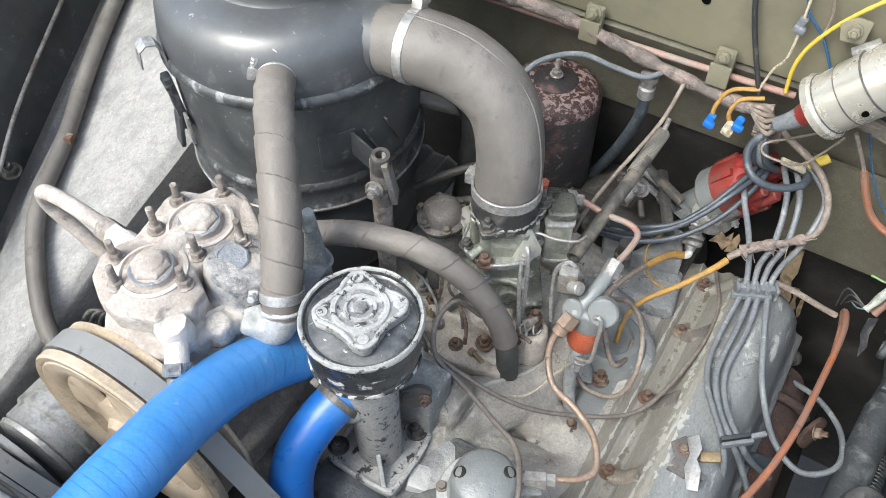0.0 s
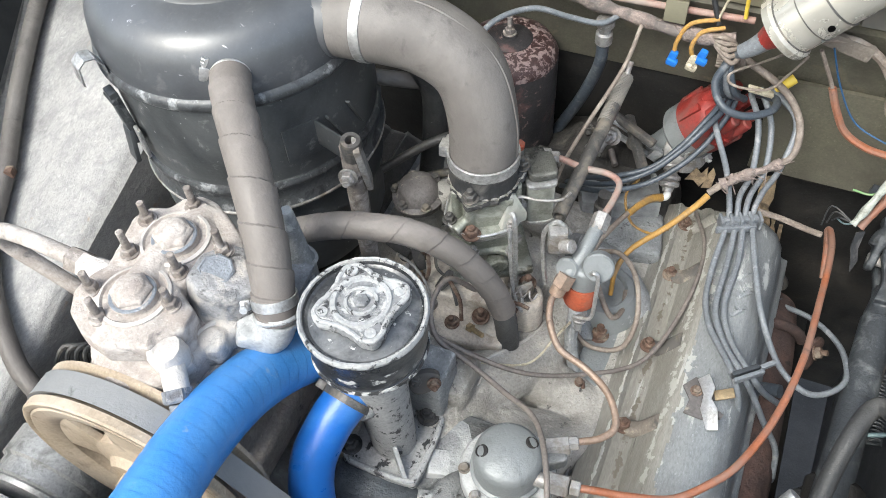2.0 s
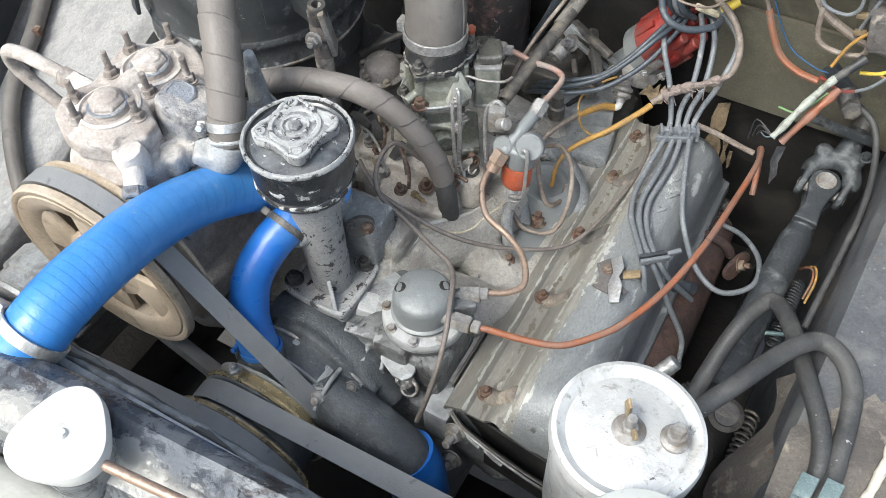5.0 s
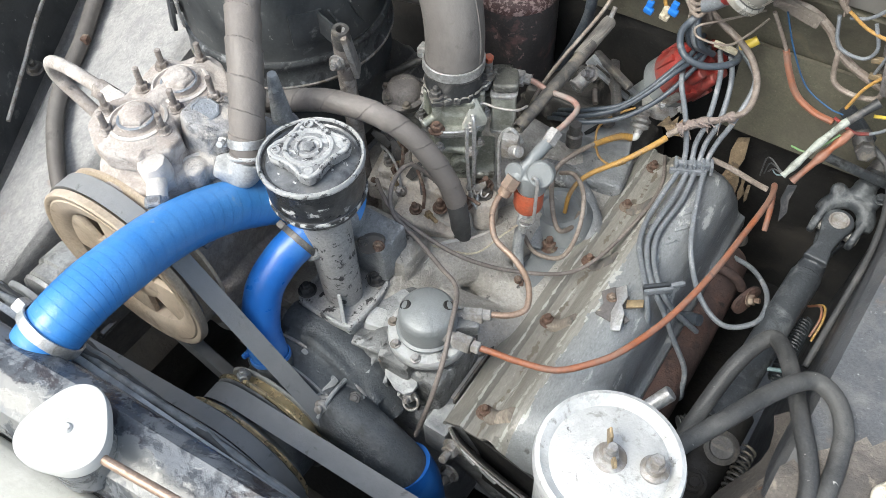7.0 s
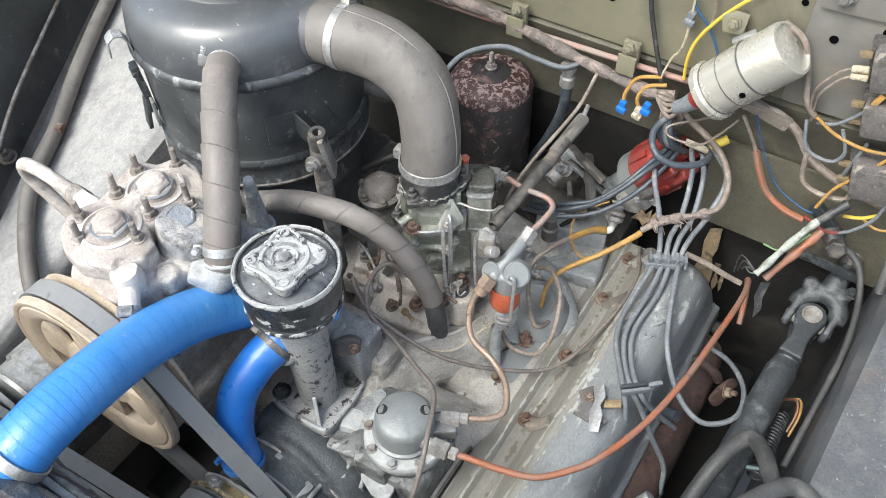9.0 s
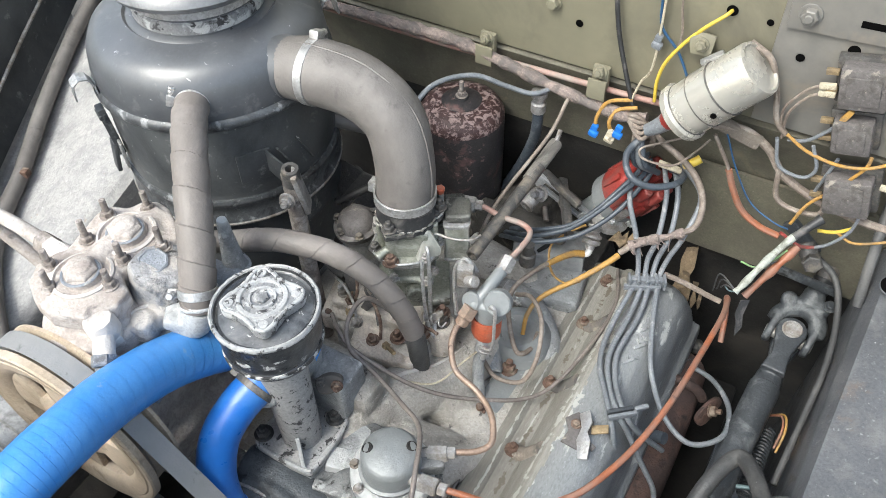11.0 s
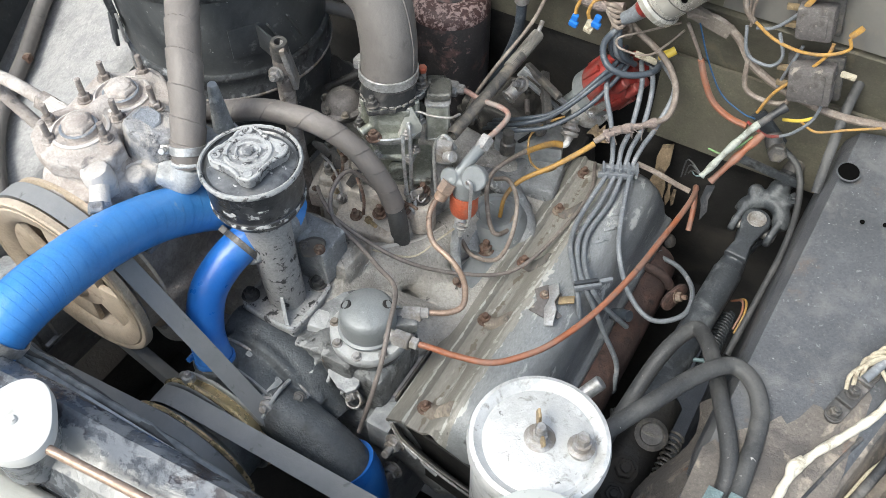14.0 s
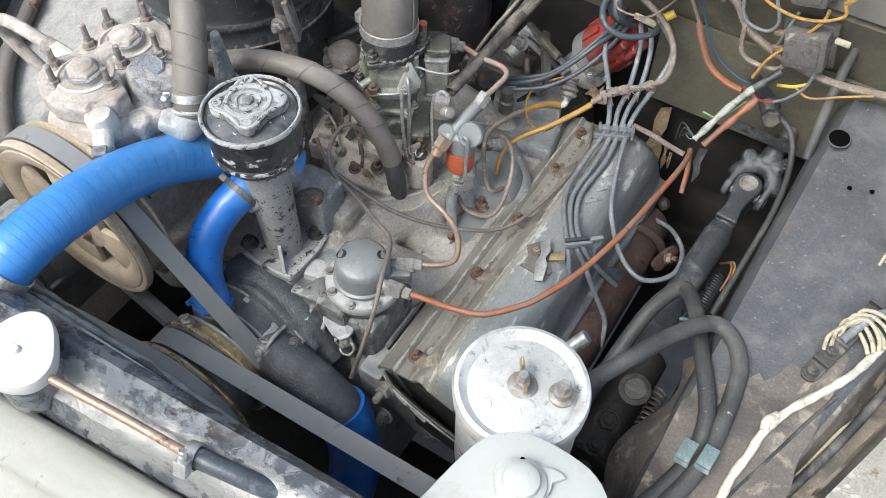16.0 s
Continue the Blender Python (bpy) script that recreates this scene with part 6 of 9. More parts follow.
part("foot_bolt", bolt((-0.196, 0.304, 1.000), (-0.2, -0.9, 0.4), 0.013, True, 0.006), "rusty", pump)
part("foot_bolt", bolt((-0.150, 0.283, 0.975), (0.1, -0.9, 0.3), 0.013, True, 0.006), "steel", pump)
part("neck_clamp", ring((-0.146, 0.280, 0.966), (0.2, -0.6, 0.7), 0.008, 0.011, 0.008, 24), "steel", pump)
bm = ngon(0.018, 0.024, (-0.128, 0.376, 1.056), (0.9, 0.4, 0.1), 6)
ngon(0.013, 0.010, (-0.107, 0.386, 1.060), (0.9, 0.4, 0.1), 6, bm)
cyl((-0.142, 0.366, 1.052), (-0.126, 0.377, 1.056), 0.007, 14, bm=bm)
part("fitting", bm, "steel", pump, "dull metal pipe fitting")

# ---- carburettor ----
KX, KY = -0.279, 0.590
carb = thing("carburettor", (KX, KY, 1.06), "grimy grey-green carburettor under the rubber elbow", "carburettor")
K0 = pose(KX, KY, 0)
K1 = pose(KX, KY, 0, 0, 0, 31)
part("air_horn", lathe([(0.030, 1.200), (0.0375, 1.200), (0.0385, 1.206), (0.0365, 1.212), (0.0365, 1.226), (0.030, 1.226), (0.030, 1.200)], K0, 48), "wire_black", carb, "oily dark air horn")
lug = []
for k in range(108):
    a = 2 * math.pi * k / 108
    r = 0.0395 + 0.0105 * max(0.0, math.cos(3 * a)) ** 3 + 0.0012 * math.sin(17 * a) + 0.0006 * math.sin(41 * a)
    lug.append((r * math.cos(a), r * math.sin(a)))
part("flange", prism(lug, 0.0065, K1 @ pose(0, 0, 1.1935), 0.0015), "wire_black", carb, "oily black three-lugged flange")
part("gasket", prism([(0.985 * x, 0.985 * y) for x, y in lug], 0.0020, K1 @ pose(0, 0, 1.2003), 0.0), "flaked_lip", carb, "torn gasket edge")
part("flange", prism([(0.95 * x, 0.95 * y) for x, y in lug], 0.0045, K1 @ pose(0, 0, 1.2026), 0.0012), "wire_black", carb, "oily black three-lugged flange")
for a in (0, 120, 240):
    part("flange_nut", bolt(K1 @ V(0.0425 * math.cos(radians(a)), 0.0425 * math.sin(radians(a)), 1.2070), (0, 0, 1), 0.0125, True, 0.006, spin=a / 3), "steel_dark", carb)
for k in range(9):
    a = radians(-140 + 14 * k)
    part("flange_mark", box(K1 @ pose(0.0395 * math.cos(a), 0.0395 * math.sin(a), 1.2035, 0, 20, -140 + 14 * k), 0.0022, 0.006, 0.003, 0.0006), "carb_dark", carb)
bm = lathe([(0, 1.120), (0.0275, 1.122), (0.0285, 1.150), (0.0295, 1.196), (0, 1.196)], K1, 40)
box(K1 @ pose(0.006, -0.020, 1.172), 0.044, 0.030, 0.044, 0.004, bm)
for x, y, r in ((-0.022, -0.029, 0.0062), (-0.034, -0.012, 0.0055), (0.034, -0.016, 0.006)):
    cyl(K1 @ V(x, y, 1.130), K1 @ V(x, y, 1.197), r, 16, 0.001, bm=bm)
cyl(K1 @ V(-0.026, -0.030, 1.164), K1 @ V(-0.040, -0.040, 1.160), 0.006, 14, 0.001, bm=bm)
cast(part("upper_body", bm, "carb", carb, "grey-green die-cast body", 60), 0.0018, 1)
part("side_cone", prism([(-0.012, 0.0), (0.020, 0.002), (0.022, 0.012), (0.010, 0.042), (0.003, 0.044)], 0.012, K1 @ pose(0.020, -0.030, 1.152, 78, 0, 14), 0.003), "carb", carb, "grey triangular side plate")
tri_out = rounded([(-0.050, -0.018), (-0.030, -0.046), (-0.008, -0.050), (0.026, -0.044), (0.044, -0.022), (0.040, 0.020), (0.0, 0.040), (-0.036, 0.024)], 1)
part("body_joint", prism(tri_out, 0.0055, K1 @ pose(0, 0, 1.1490), 0.0015), "carb", carb, "flanged joint of the body")
edge = [K1 @ V(x, y, 1.1555) for x, y in tri_out]
part("joint_edge", tube(edge + edge[:1], 0.0016, 6, 1), "clamp", carb, "bright scraped joint edge")
part("joint_gasket", prism([(0.97 * x, 0.97 * y) for x, y in tri_out], 0.004, K1 @ pose(0, 0, 1.1445), 0.0), "carb_dark", carb)
for x, y, m, af in ((-0.022, -0.044, "rusty", 0.014), (0.022, -0.041, "steel", 0.010), (-0.043, -0.018, "steel_dark", 0.011), (0.040, -0.012, "steel", 0.010)):
    part("joint_screw", bolt(K1 @ V(x, y, 1.1550), (0, 0, 1), af, True, 0.004, spin=900 * x), m, carb)
bm = lathe([(0, 1.060), (0.030, 1.062), (0.026, 1.080), (0.030, 1.146), (0, 1.146)], K1, 36)
box(K1 @ pose(0.004, -0.018, 1.128), 0.048, 0.034, 0.034, 0.005, bm)
prism([(-0.028, -0.036), (0.010, -0.040), (0.026, -0.050), (0.034, -0.030), (0.036, 0.02), (-0.030, 0.02)], 0.008, K1 @ pose(0, 0, 1.106), 0.002, bm)
box(K1 @ pose(0.004, 0.0, 1.060), 0.100, 0.076, 0.012, 0.004, bm)
cyl(K1 @ V(0.006, -0.03, 1.088), K1 @ V(0.008, -0.046, 1.088), 0.013, 20, 0.002, bm=bm)
cast(part("throttle_body", bm, "carb", carb, "grey-green throttle body", 60), 0.0018, 1)
for x, y in ((-0.020, -0.036), (0.024, -0.044), (0.032, -0.026)):
    part("body_screw", bolt(K1 @ V(x, y, 1.114), (0, 0, 1), 0.010, True, 0.003), "steel", carb)
bowl = rounded([(-0.022, -0.012), (-0.022, -0.022), (-0.012, -0.025), (0.012, -0.025), (0.022, -0.022), (0.022, 0.022), (0.012, 0.025), (-0.012, 0.025), (-0.022, 0.022), (-0.022, 0.012)], 2)
BW = K1 @ pose(0.0640, 0.002, 0)
small = [(0.74 * x, 0.74 * y) for x, y in bowl]
part("float_bowl", prism(small, 0.062, BW @ pose(0, 0, 1.122), 0.003), "carb", carb, "blue-grey square float bowl")
for z in (1.184, 1.123):
    part("bowl_band", prism([(1.11 * x, 1.11 * y) for x, y in small], 0.005, BW @ pose(0, 0, z), 0.002), "clamp", carb, "pale band round the bowl")
bm = prism([(1.05 * x, 1.05 * y) for x, y in small], 0.012, BW @ pose(0.002, 0.004, 1.190), 0.004)
box(BW @ pose(-0.002, 0.022, 1.180), 0.030, 0.034, 0.030, 0.006, bm)
box(BW @ pose(-0.030, 0.006, 1.165), 0.034, 0.026, 0.030, 0.005, bm)
cast(part("bowl_cover", bm, "carb_dark", carb, "oily dark bowl cover", 60), 0.002, 1)
part("balance_tube", tube([(KX + 0.036, KY - 0.014, 1.176), (KX + 0.042, KY + 0.0, 1.181), (KX + 0.064, KY + 0.002, 1.182), (KX + 0.086, KY + 0.012, 1.181), (KX + 0.092, KY + 0.028, 1.178)], 0.0018, 10), "steel", carb, "bent loop wire")
part("accelerator_rod", tube([(KX + 0.040, KY - 0.020, 1.176), (KX + 0.046, KY - 0.026, 1.168), (KX + 0.050, KY - 0.032, 1.12), (KX + 0.052, KY - 0.036, 1.072), (KX + 0.062, KY - 0.044, 1.060), (KX + 0.066, KY - 0.052, 1.048)], 0.0030, 8), "clamp", carb, "bright bent accelerator rod")
part("link_rod", tube([(KX + 0.045, KY - 0.040, 1.172), (KX + 0.048, KY - 0.046, 1.15), (KX + 0.052, KY - 0.05, 1.10), (KX + 0.060, KY - 0.055, 1.06), (KX + 0.068, KY - 0.055, 1.045)], 0.0024, 8), "clamp", carb, "thin throttle link rod")
part("red_plug", ngon(0.0105, 0.008, (-0.252, 0.630, 1.216), (0.2, -0.2, 1), 6), "redorange", carb, "small red plug")
part("plug_stem", cyl((-0.252, 0.630, 1.186), (-0.252, 0.630, 1.217), 0.005, 12), "carb_dark", carb)
gov = part("governor_dome", lathe([(0, 0), (0.030, 0), (0.032, 0.003), (0.032, 0.009), (0.026, 0.012), (0.022, 0.024), (0.015, 0.029), (0.006, 0.030), (0, 0.030)], aim((-0.363, 0.593, 1.128), (-0.05, -0.12, 1)), 36), "relay", carb, "round dusty grey diaphragm cover")
for k in range(6):
    a = radians(60 * k + 10)
    part("screw", bolt((-0.363 + 0.0285 * math.cos(a), 0.592 + 0.0285 * math.sin(a), 1.139), (0, 0, 1), 0.008, True), "steel_dark", gov)
bm = cyl((-0.345, 0.61, 1.13), (-0.32, 0.60, 1.13), 0.018, 20, 0.003)
cyl((-0.36, 0.595, 1.08), (-0.362, 0.594, 1.132), 0.023, 24, 0.004, bm=bm)
part("governor_body", bm, "carb_dark", carb)
part("spring", tube([(-0.345 + 0.0032 * k, 0.645 + 0.0055 * math.cos(k * 1.6), 1.158 + 0.0055 * math.sin(k * 1.6)) for k in range(18)], 0.0013, 6, 4), "steel_dark", carb)
# throttle levers and studs at the carburettor base
for p, af in (((-0.338, 0.528, 1.05), 0.016), ((-0.255, 0.512, 1.042), 0.014), ((-0.225, 0.53, 1.05), 0.013), ((-0.215, 0.565, 1.06), 0.014), ((-0.35, 0.56, 1.055), 0.014)):
    part("base_nut", bolt(p, (0.1, -0.2, 1), af, True, 0.012), "rusty", carb)
part("lever", prism([(-0.006, -0.006), (0.006, -0.008), (0.030, 0.0), (0.032, 0.006), (0.004, 0.008)], 0.003, aim((-0.225, 0.54, 1.065), (0.2, -1, 0.3), 40), 0.001), "steel", carb, "small throttle lever")
part("return_spring", tube([(-0.228 + 0.003 * k, 0.535 + 0.005 * math.cos(k * 1.7), 1.082 + 0.005 * math.sin(k * 1.7)) for k in range(12)], 0.0012, 6, 4), "steel", carb)
for k, (a, b) in enumerate((((-0.30, 0.525, 1.08), (-0.275, 0.50, 1.04)), ((-0.33, 0.535, 1.10), (-0.335, 0.52, 1.05)), ((-0.24, 0.53, 1.06), (-0.20, 0.525, 1.07)))):
    part("choke_rod", tube([a, (V(a) + V(b)) / 2 + V(0.006, 0, 0.004), b], 0.0025, 8, 5), "rusty", carb)
for k, (p, d, af, m) in enumerate((((-0.352, 0.532, 1.062), (-0.2, -0.3, 1), 0.013, "steel"), ((-0.368, 0.552, 1.062), (0, -0.2, 1), 0.012, "steel_dark"), ((-0.332, 0.518, 1.046), (0.3, -0.8, 0.6), 0.012, "brass"), ((-0.318, 0.508, 1.042), (0.2, -0.6, 0.8), 0.011, "steel"), ((-0.214, 0.556, 1.053), (0, 0, 1), 0.018, "steel_dark"), ((-0.286, 0.497, 1.034), (0, -0.2, 1), 0.012, "rusty"), ((-0.360, 0.512, 1.030), (-0.3, -0.5, 0.8), 0.013, "rusty"))):
    part("base_screw", bolt(p, d, af, True, 0.008, spin=23 * k), m, carb)
for k, pts in enumerate(([(-0.372, 0.540, 1.075), (-0.348, 0.528, 1.082), (-0.326, 0.516, 1.070), (-0.318, 0.508, 1.05)], [(-0.356, 0.560, 1.10), (-0.345, 0.545, 1.085), (-0.338, 0.530, 1.066)], [(-0.330, 0.560, 1.09), (-0.322, 0.540, 1.075), (-0.300, 0.528, 1.07), (-0.285, 0.512, 1.05)])):
    part("linkage_wire", tube(pts, 0.0020, 8, 6), ("steel", "brass", "steel_dark")[k], carb)
for x, y, z, a in ((-0.340, 0.535, 1.075, 20), (-0.310, 0.522, 1.066, -30), (-0.365, 0.545, 1.080, 60)):
    part("choke_lever", prism([(-0.005, -0.005), (0.005, -0.005), (0.009, 0.012), (0.004, 0.026), (-0.003, 0.026), (-0.006, 0.010)], 0.0025, aim((x, y, z), (0.3, -1, 0.4), a), 0.0008), "steel_dark", carb)
part("stop_screw", bolt((-0.262, 0.492, 1.045), (0.8, -0.4, 0.3), 0.010, False, 0.02), "brass", carb)

# ---- fuel filter on the manifold ----
ff = thing("fuel_filter", (-0.155, 0.565, 1.03), "grey alloy fuel filter with an orange-red bowl and brass unions", "fuel filter")
bm = tube([(-0.166, 0.556, 1.112), (-0.156, 0.580, 1.130), (-0.150, 0.612, 1.140)], 0.0088, 18, 6)
cyl((-0.150, 0.573, 1.085), (-0.150, 0.575, 1.120), 0.020, 28, 0.003, bm=bm)
cast(part("head", bm, "dome", ff, "pale grey alloy head", 60), 0.0025, 2)
part("disc", cyl((-0.136, 0.576, 1.122), (-0.134, 0.563, 1.130), 0.0175, 32, 0.002), "dome", ff)
part("disc", cyl((-0.168, 0.566, 1.116), (-0.168, 0.556, 1.122), 0.013, 28, 0.002), "dome", ff)
part("bowl", lathe([(0, 0), (0.016, 0.0), (0.0185, 0.004), (0.0200, 0.010), (0.0200, 0.036), (0.0190, 0.040), (0, 0.040)], aim((-0.152, 0.571, 1.048), (0.0, 0.02, 1)), 32), "redorange", ff, "orange-red filter bowl")
part("bail", tube([(-0.140, 0.556, 1.126), (-0.136, 0.553, 1.134), (-0.131, 0.552, 1.128), (-0.130, 0.549, 1.10), (-0.132, 0.548, 1.055), (-0.150, 0.552, 1.042)], 0.0024, 8), "clamp", ff, "bright wire bail")
part("wing_screw", bolt((-0.146, 0.556, 1.036), (0, -0.3, -1), 0.012, True, 0.01), "clamp", ff)
bm = ngon(0.020, 0.018, (-0.166, 0.557, 1.114), (-0.25, -0.55, -0.75), 6)
cyl((-0.171, 0.548, 1.100), (-0.174, 0.541, 1.090), 0.009, 14, bm=bm)
part("union", bm, "copper", ff, "dull copper elbow union")
part("union", ngon(0.018, 0.022, (-0.150, 0.608, 1.138), (0.05, 0.85, 0.3), 6), "steel", ff)
bm = box(pose(-0.186, 0.577, 1.144, 0, 0, 20), 0.022, 0.018, 0.034, 0.004)
cyl((-0.178, 0.568, 1.146), (-0.166, 0.564, 1.154), 0.008, 16, bm=bm)
part("terminal_block", bm, "steel", ff, "bright metal terminal piece")
part("wire_bracket", tube([(-0.194, 0.566, 1.070), (-0.201, 0.574, 1.11), (-0.203, 0.580, 1.145), (-0.192, 0.582, 1.165), (-0.183, 0.584, 1.162), (-0.175, 0.587, 1.146)], 0.0028, 8), "clamp", ff)
out = rounded([(-0.028, -0.066), (0.016, -0.070), (0.024, -0.030), (0.018, 0.004), (0.030, 0.030), (0.018, 0.060), (-0.022, 0.056), (-0.016, 0.0)], 1)
part("foot", prism(out, 0.006, pose(-0.122, 0.552, 0.951, 0, 4, -4), 0.0018), "dome", ff, "pale grey foot bracket")
for p in ((-0.125, 0.592, 0.957), (-0.128, 0.508, 0.957)):
    part("foot_bolt", bolt(p, (0.05, 0, 1), 0.017, True, 0.009, spin=p[1] * 400), "rusty", ff)
part("stay", tube([(-0.155, 0.57, 1.04), (-0.152, 0.55, 1.0), (-0.142, 0.535, 0.965), (-0.138, 0.53, 0.948)], 0.008, 12), "alloy_cool", ff)
# rounded casting lumps behind the filter
bm = lathe([(0, 0.91), (0.050, 0.91), (0.051, 0.955), (0.047, 0.978), (0.038, 0.988), (0.030, 0.989), (0.027, 0.984), (0, 0.982)], pose(-0.135, 0.642, 0), 48)
part("water_jacket_dome", bm, "dome", engine, "smooth grey domed casting")
bm = tube([(-0.19, 0.71, 0.975), (-0.14, 0.702, 0.972), (-0.095, 0.665, 0.962), (-0.078, 0.63, 0.945)], 0.016, 14, 6)
tube([(-0.20, 0.66, 0.97), (-0.165, 0.615, 0.975), (-0.145, 0.575, 0.955)], 0.018, 14, 6, bm)
box(pose(-0.15, 0.755, 0.955, 0, 0, 10), 0.13, 0.08, 0.05, 0.012, bm)
cast(part("casting_rib", bm, "alloy_cool", engine, "grey ribbed casting", 60), 0.003, 2)

# ---- pipes of the fuel system ----


def line(name, pts, r, material, label, category="pipe", group="", seg=10, per=8):
    return solo(name, tube(pts, r, seg, per), material, pts[0], label, category, group)


line("fuel_pipe", [(-0.226, 0.690, 1.151), (-0.216, 0.690, 1.151), (-0.190, 0.686, 1.150), (-0.160, 0.690, 1.146), (-0.144, 0.678, 1.147), (-0.144, 0.652, 1.146), (-0.148, 0.630, 1.144)], 0.0040, "pink", "pink-brown fuel pipe from filter to carburettor")
bm = ngon(0.020, 0.022, (-0.252, 0.684, 1.150), (0.95, 0.2, 0.02), 6)
ngon(0.013, 0.010, (-0.231, 0.689, 1.151), (0.95, 0.2, 0.02), 6, bm)
cyl((-0.268, 0.676, 1.150), (-0.250, 0.684, 1.150), 0.008, 14, bm=bm)
part("fuel_union", bm, "steel", carb)
line("fuel_pipe", [(-0.100, 0.390, 1.061), (-0.078, 0.404, 1.060), (-0.068, 0.424, 1.060), (-0.085, 0.455, 1.062), (-0.115, 0.476, 1.062), (-0.150, 0.484, 1.074), (-0.170, 0.508, 1.084), (-0.176, 0.530, 1.090), (-0.174, 0.541, 1.092)], 0.0040, "copper", "dirty copper fuel pipe from pump to filter")
line("fuel_pipe", [(-0.084, 0.339, 1.070), (-0.062, 0.344, 1.069), (-0.037, 0.350, 1.066), (0.005, 0.364, 1.065), (0.037, 0.392, 1.070), (0.059, 0.422, 1.075), (0.083, 0.485, 1.075), (0.100, 0.569, 1.070), (0.109, 0.665, 1.055), (0.115, 0.753, 1.040), (0.113, 0.795, 1.030), (0.110, 0.808, 1.020), (0.117, 0.800, 0.995), (0.124, 0.775, 0.965)], 0.0041, "orange", "dirty orange-brown pipe swept across the rocker cover", "pipe", "", 12, 10)
line("thin_pipe", [(-0.118, 0.248, 0.96), (-0.106, 0.258, 1.02), (-0.104, 0.290, 1.075), (-0.115, 0.328, 1.103), (-0.145, 0.386, 1.085), (-0.190, 0.415, 1.066), (-0.238, 0.434, 1.068), (-0.278, 0.440, 1.088), (-0.292, 0.460, 1.115), (-0.285, 0.492, 1.13), (-0.262, 0.515, 1.09)], 0.0031, "pipe_grey", "thin grey-brown pipe looping past the fuel pump")
line("thin_pipe", [(-0.330, 0.475, 1.09), (-0.300, 0.450, 1.10), (-0.270, 0.444, 1.08), (-0.190, 0.461, 1.035), (-0.124, 0.507, 0.995), (-0.061, 0.56, 0.985), (-0.032, 0.657, 0.996), (-0.030, 0.75, 0.99), (-0.055, 0.83, 0.97)], 0.0029, "pipe_grey", "thin grey-brown pipe across the manifold")
line("thin_wire", [(-0.296, 0.412, 1.066), (-0.268, 0.415, 1.058), (-0.247, 0.455, 1.030), (-0.187, 0.485, 1.016), (-0.166, 0.526, 1.025), (-0.155, 0.55, 1.03)], 0.0016, "cream", "thin pale yellow wire over the manifold", "wire", "", 6)
line("sensor_wire", [(-0.108, 0.787, 1.022), (-0.120, 0.772, 1.03), (-0.145, 0.70, 1.045), (-0.158, 0.66, 1.035), (-0.14, 0.62, 1.02), (-0.115, 0.595, 1.0), (-0.105, 0.62, 0.985), (-0.108, 0.65, 0.985)], 0.0036, "wire_brown", "brown sleeved sensor wire curled by the filter", "wire")
line("sensor_sleeve", [(-0.101, 0.792, 1.019), (-0.112, 0.780, 1.026), (-0.124, 0.757, 1.033), (-0.134, 0.730, 1.040)], lambda t: 0.0056 - 0.0012 * t, "yellow", "ochre sleeve on the sensor wire", "wire", "", 12)
line("sensor_wire", [(-0.045, 0.772, 1.065), (-0.055, 0.755, 1.06), (-0.082, 0.721, 1.045), (-0.116, 0.681, 1.032), (-0.126, 0.650, 1.02), (-0.125, 0.634, 0.99)], lambda t: 0.0046 - 0.0016 * t, "yellow", "orange-yellow wire from the loom to the manifold", "wire")
line("thin_wire", [(-0.11, 0.81, 1.06), (-0.125, 0.795, 1.055), (-0.145, 0.765, 1.04), (-0.13, 0.74, 1.015), (-0.10, 0.725, 1.02), (-0.08, 0.722, 1.04)], 0.0018, "yellow", "thin yellow-brown wire curl", "wire", "", 6)
line("cable_loop", [(-0.152, 0.665, 1.03), (-0.125, 0.655, 1.05), (-0.098, 0.63, 1.045), (-0.083, 0.59, 1.02), (-0.092, 0.565, 0.985), (-0.13, 0.56, 0.975), (-0.16, 0.575, 0.985)], 0.0033, "wire_brown", "brown-grey cable loop round the fuel filter", "wire")

# ---- throttle rod with coil spring, supports ----
rod = thing("throttle_rod", (-0.19, 0.72, 1.14), "dark throttle rod with a coil spring behind the carburettor", "rod")
part("rod", tube([(-0.196, 0.612, 1.140), (-0.190, 0.70, 1.149), (-0.183, 0.79, 1.160)], 0.0086, 20, 6, None, 0, 0.72), "steel_dark", rod, "hollow dark rod")
coilp = [(-0.1865 + 0.00002 * k + 0.0090 * math.cos(k * 0.9), 0.762 + 0.00036 * k, 1.1560 + 0.0090 * math.sin(k * 0.9) + 0.00004 * k) for k in range(220)]
part("spring", tube(coilp, 0.0011, 6, 2), "grime_shade", rod, "tight dark coil spring")
part("pin", cyl((-0.182, 0.83, 1.158), (-0.180, 0.85, 1.185), 0.0035, 10), "steel", rod)
line("bowden_cable", [(-0.175, 0.853, 1.24), (-0.183, 0.816, 1.20), (-0.208, 0.752, 1.15), (-0.222, 0.72, 1.115), (-0.23, 0.70, 1.08)], 0.0027, "wire_brown", "thin grey cable down from the harness", "cable")
sup = thing("support_rod", (-0.43, 0.547, 1.02), "dusty clamp rod standing beside the air filter", "rod")
part("rod", tube([(-0.405, 0.528, 1.262), (-0.407, 0.530, 1.18), (-0.407, 0.531, 1.10), (-0.402, 0.529, 1.0), (-0.40, 0.53, 0.94)], 0.0115, 18, 5), "stud", sup, "dusty brown rod")
part("clevis", lathe([(0.006, 0), (0.0105, 0), (0.0115, 0.004), (0.0115, 0.026), (0.0105, 0.029), (0.006, 0.029), (0.006, 0)], aim((-0.404, 0.528, 1.246), (0.12, -0.1, 1)), 20), "steel_dark", sup)
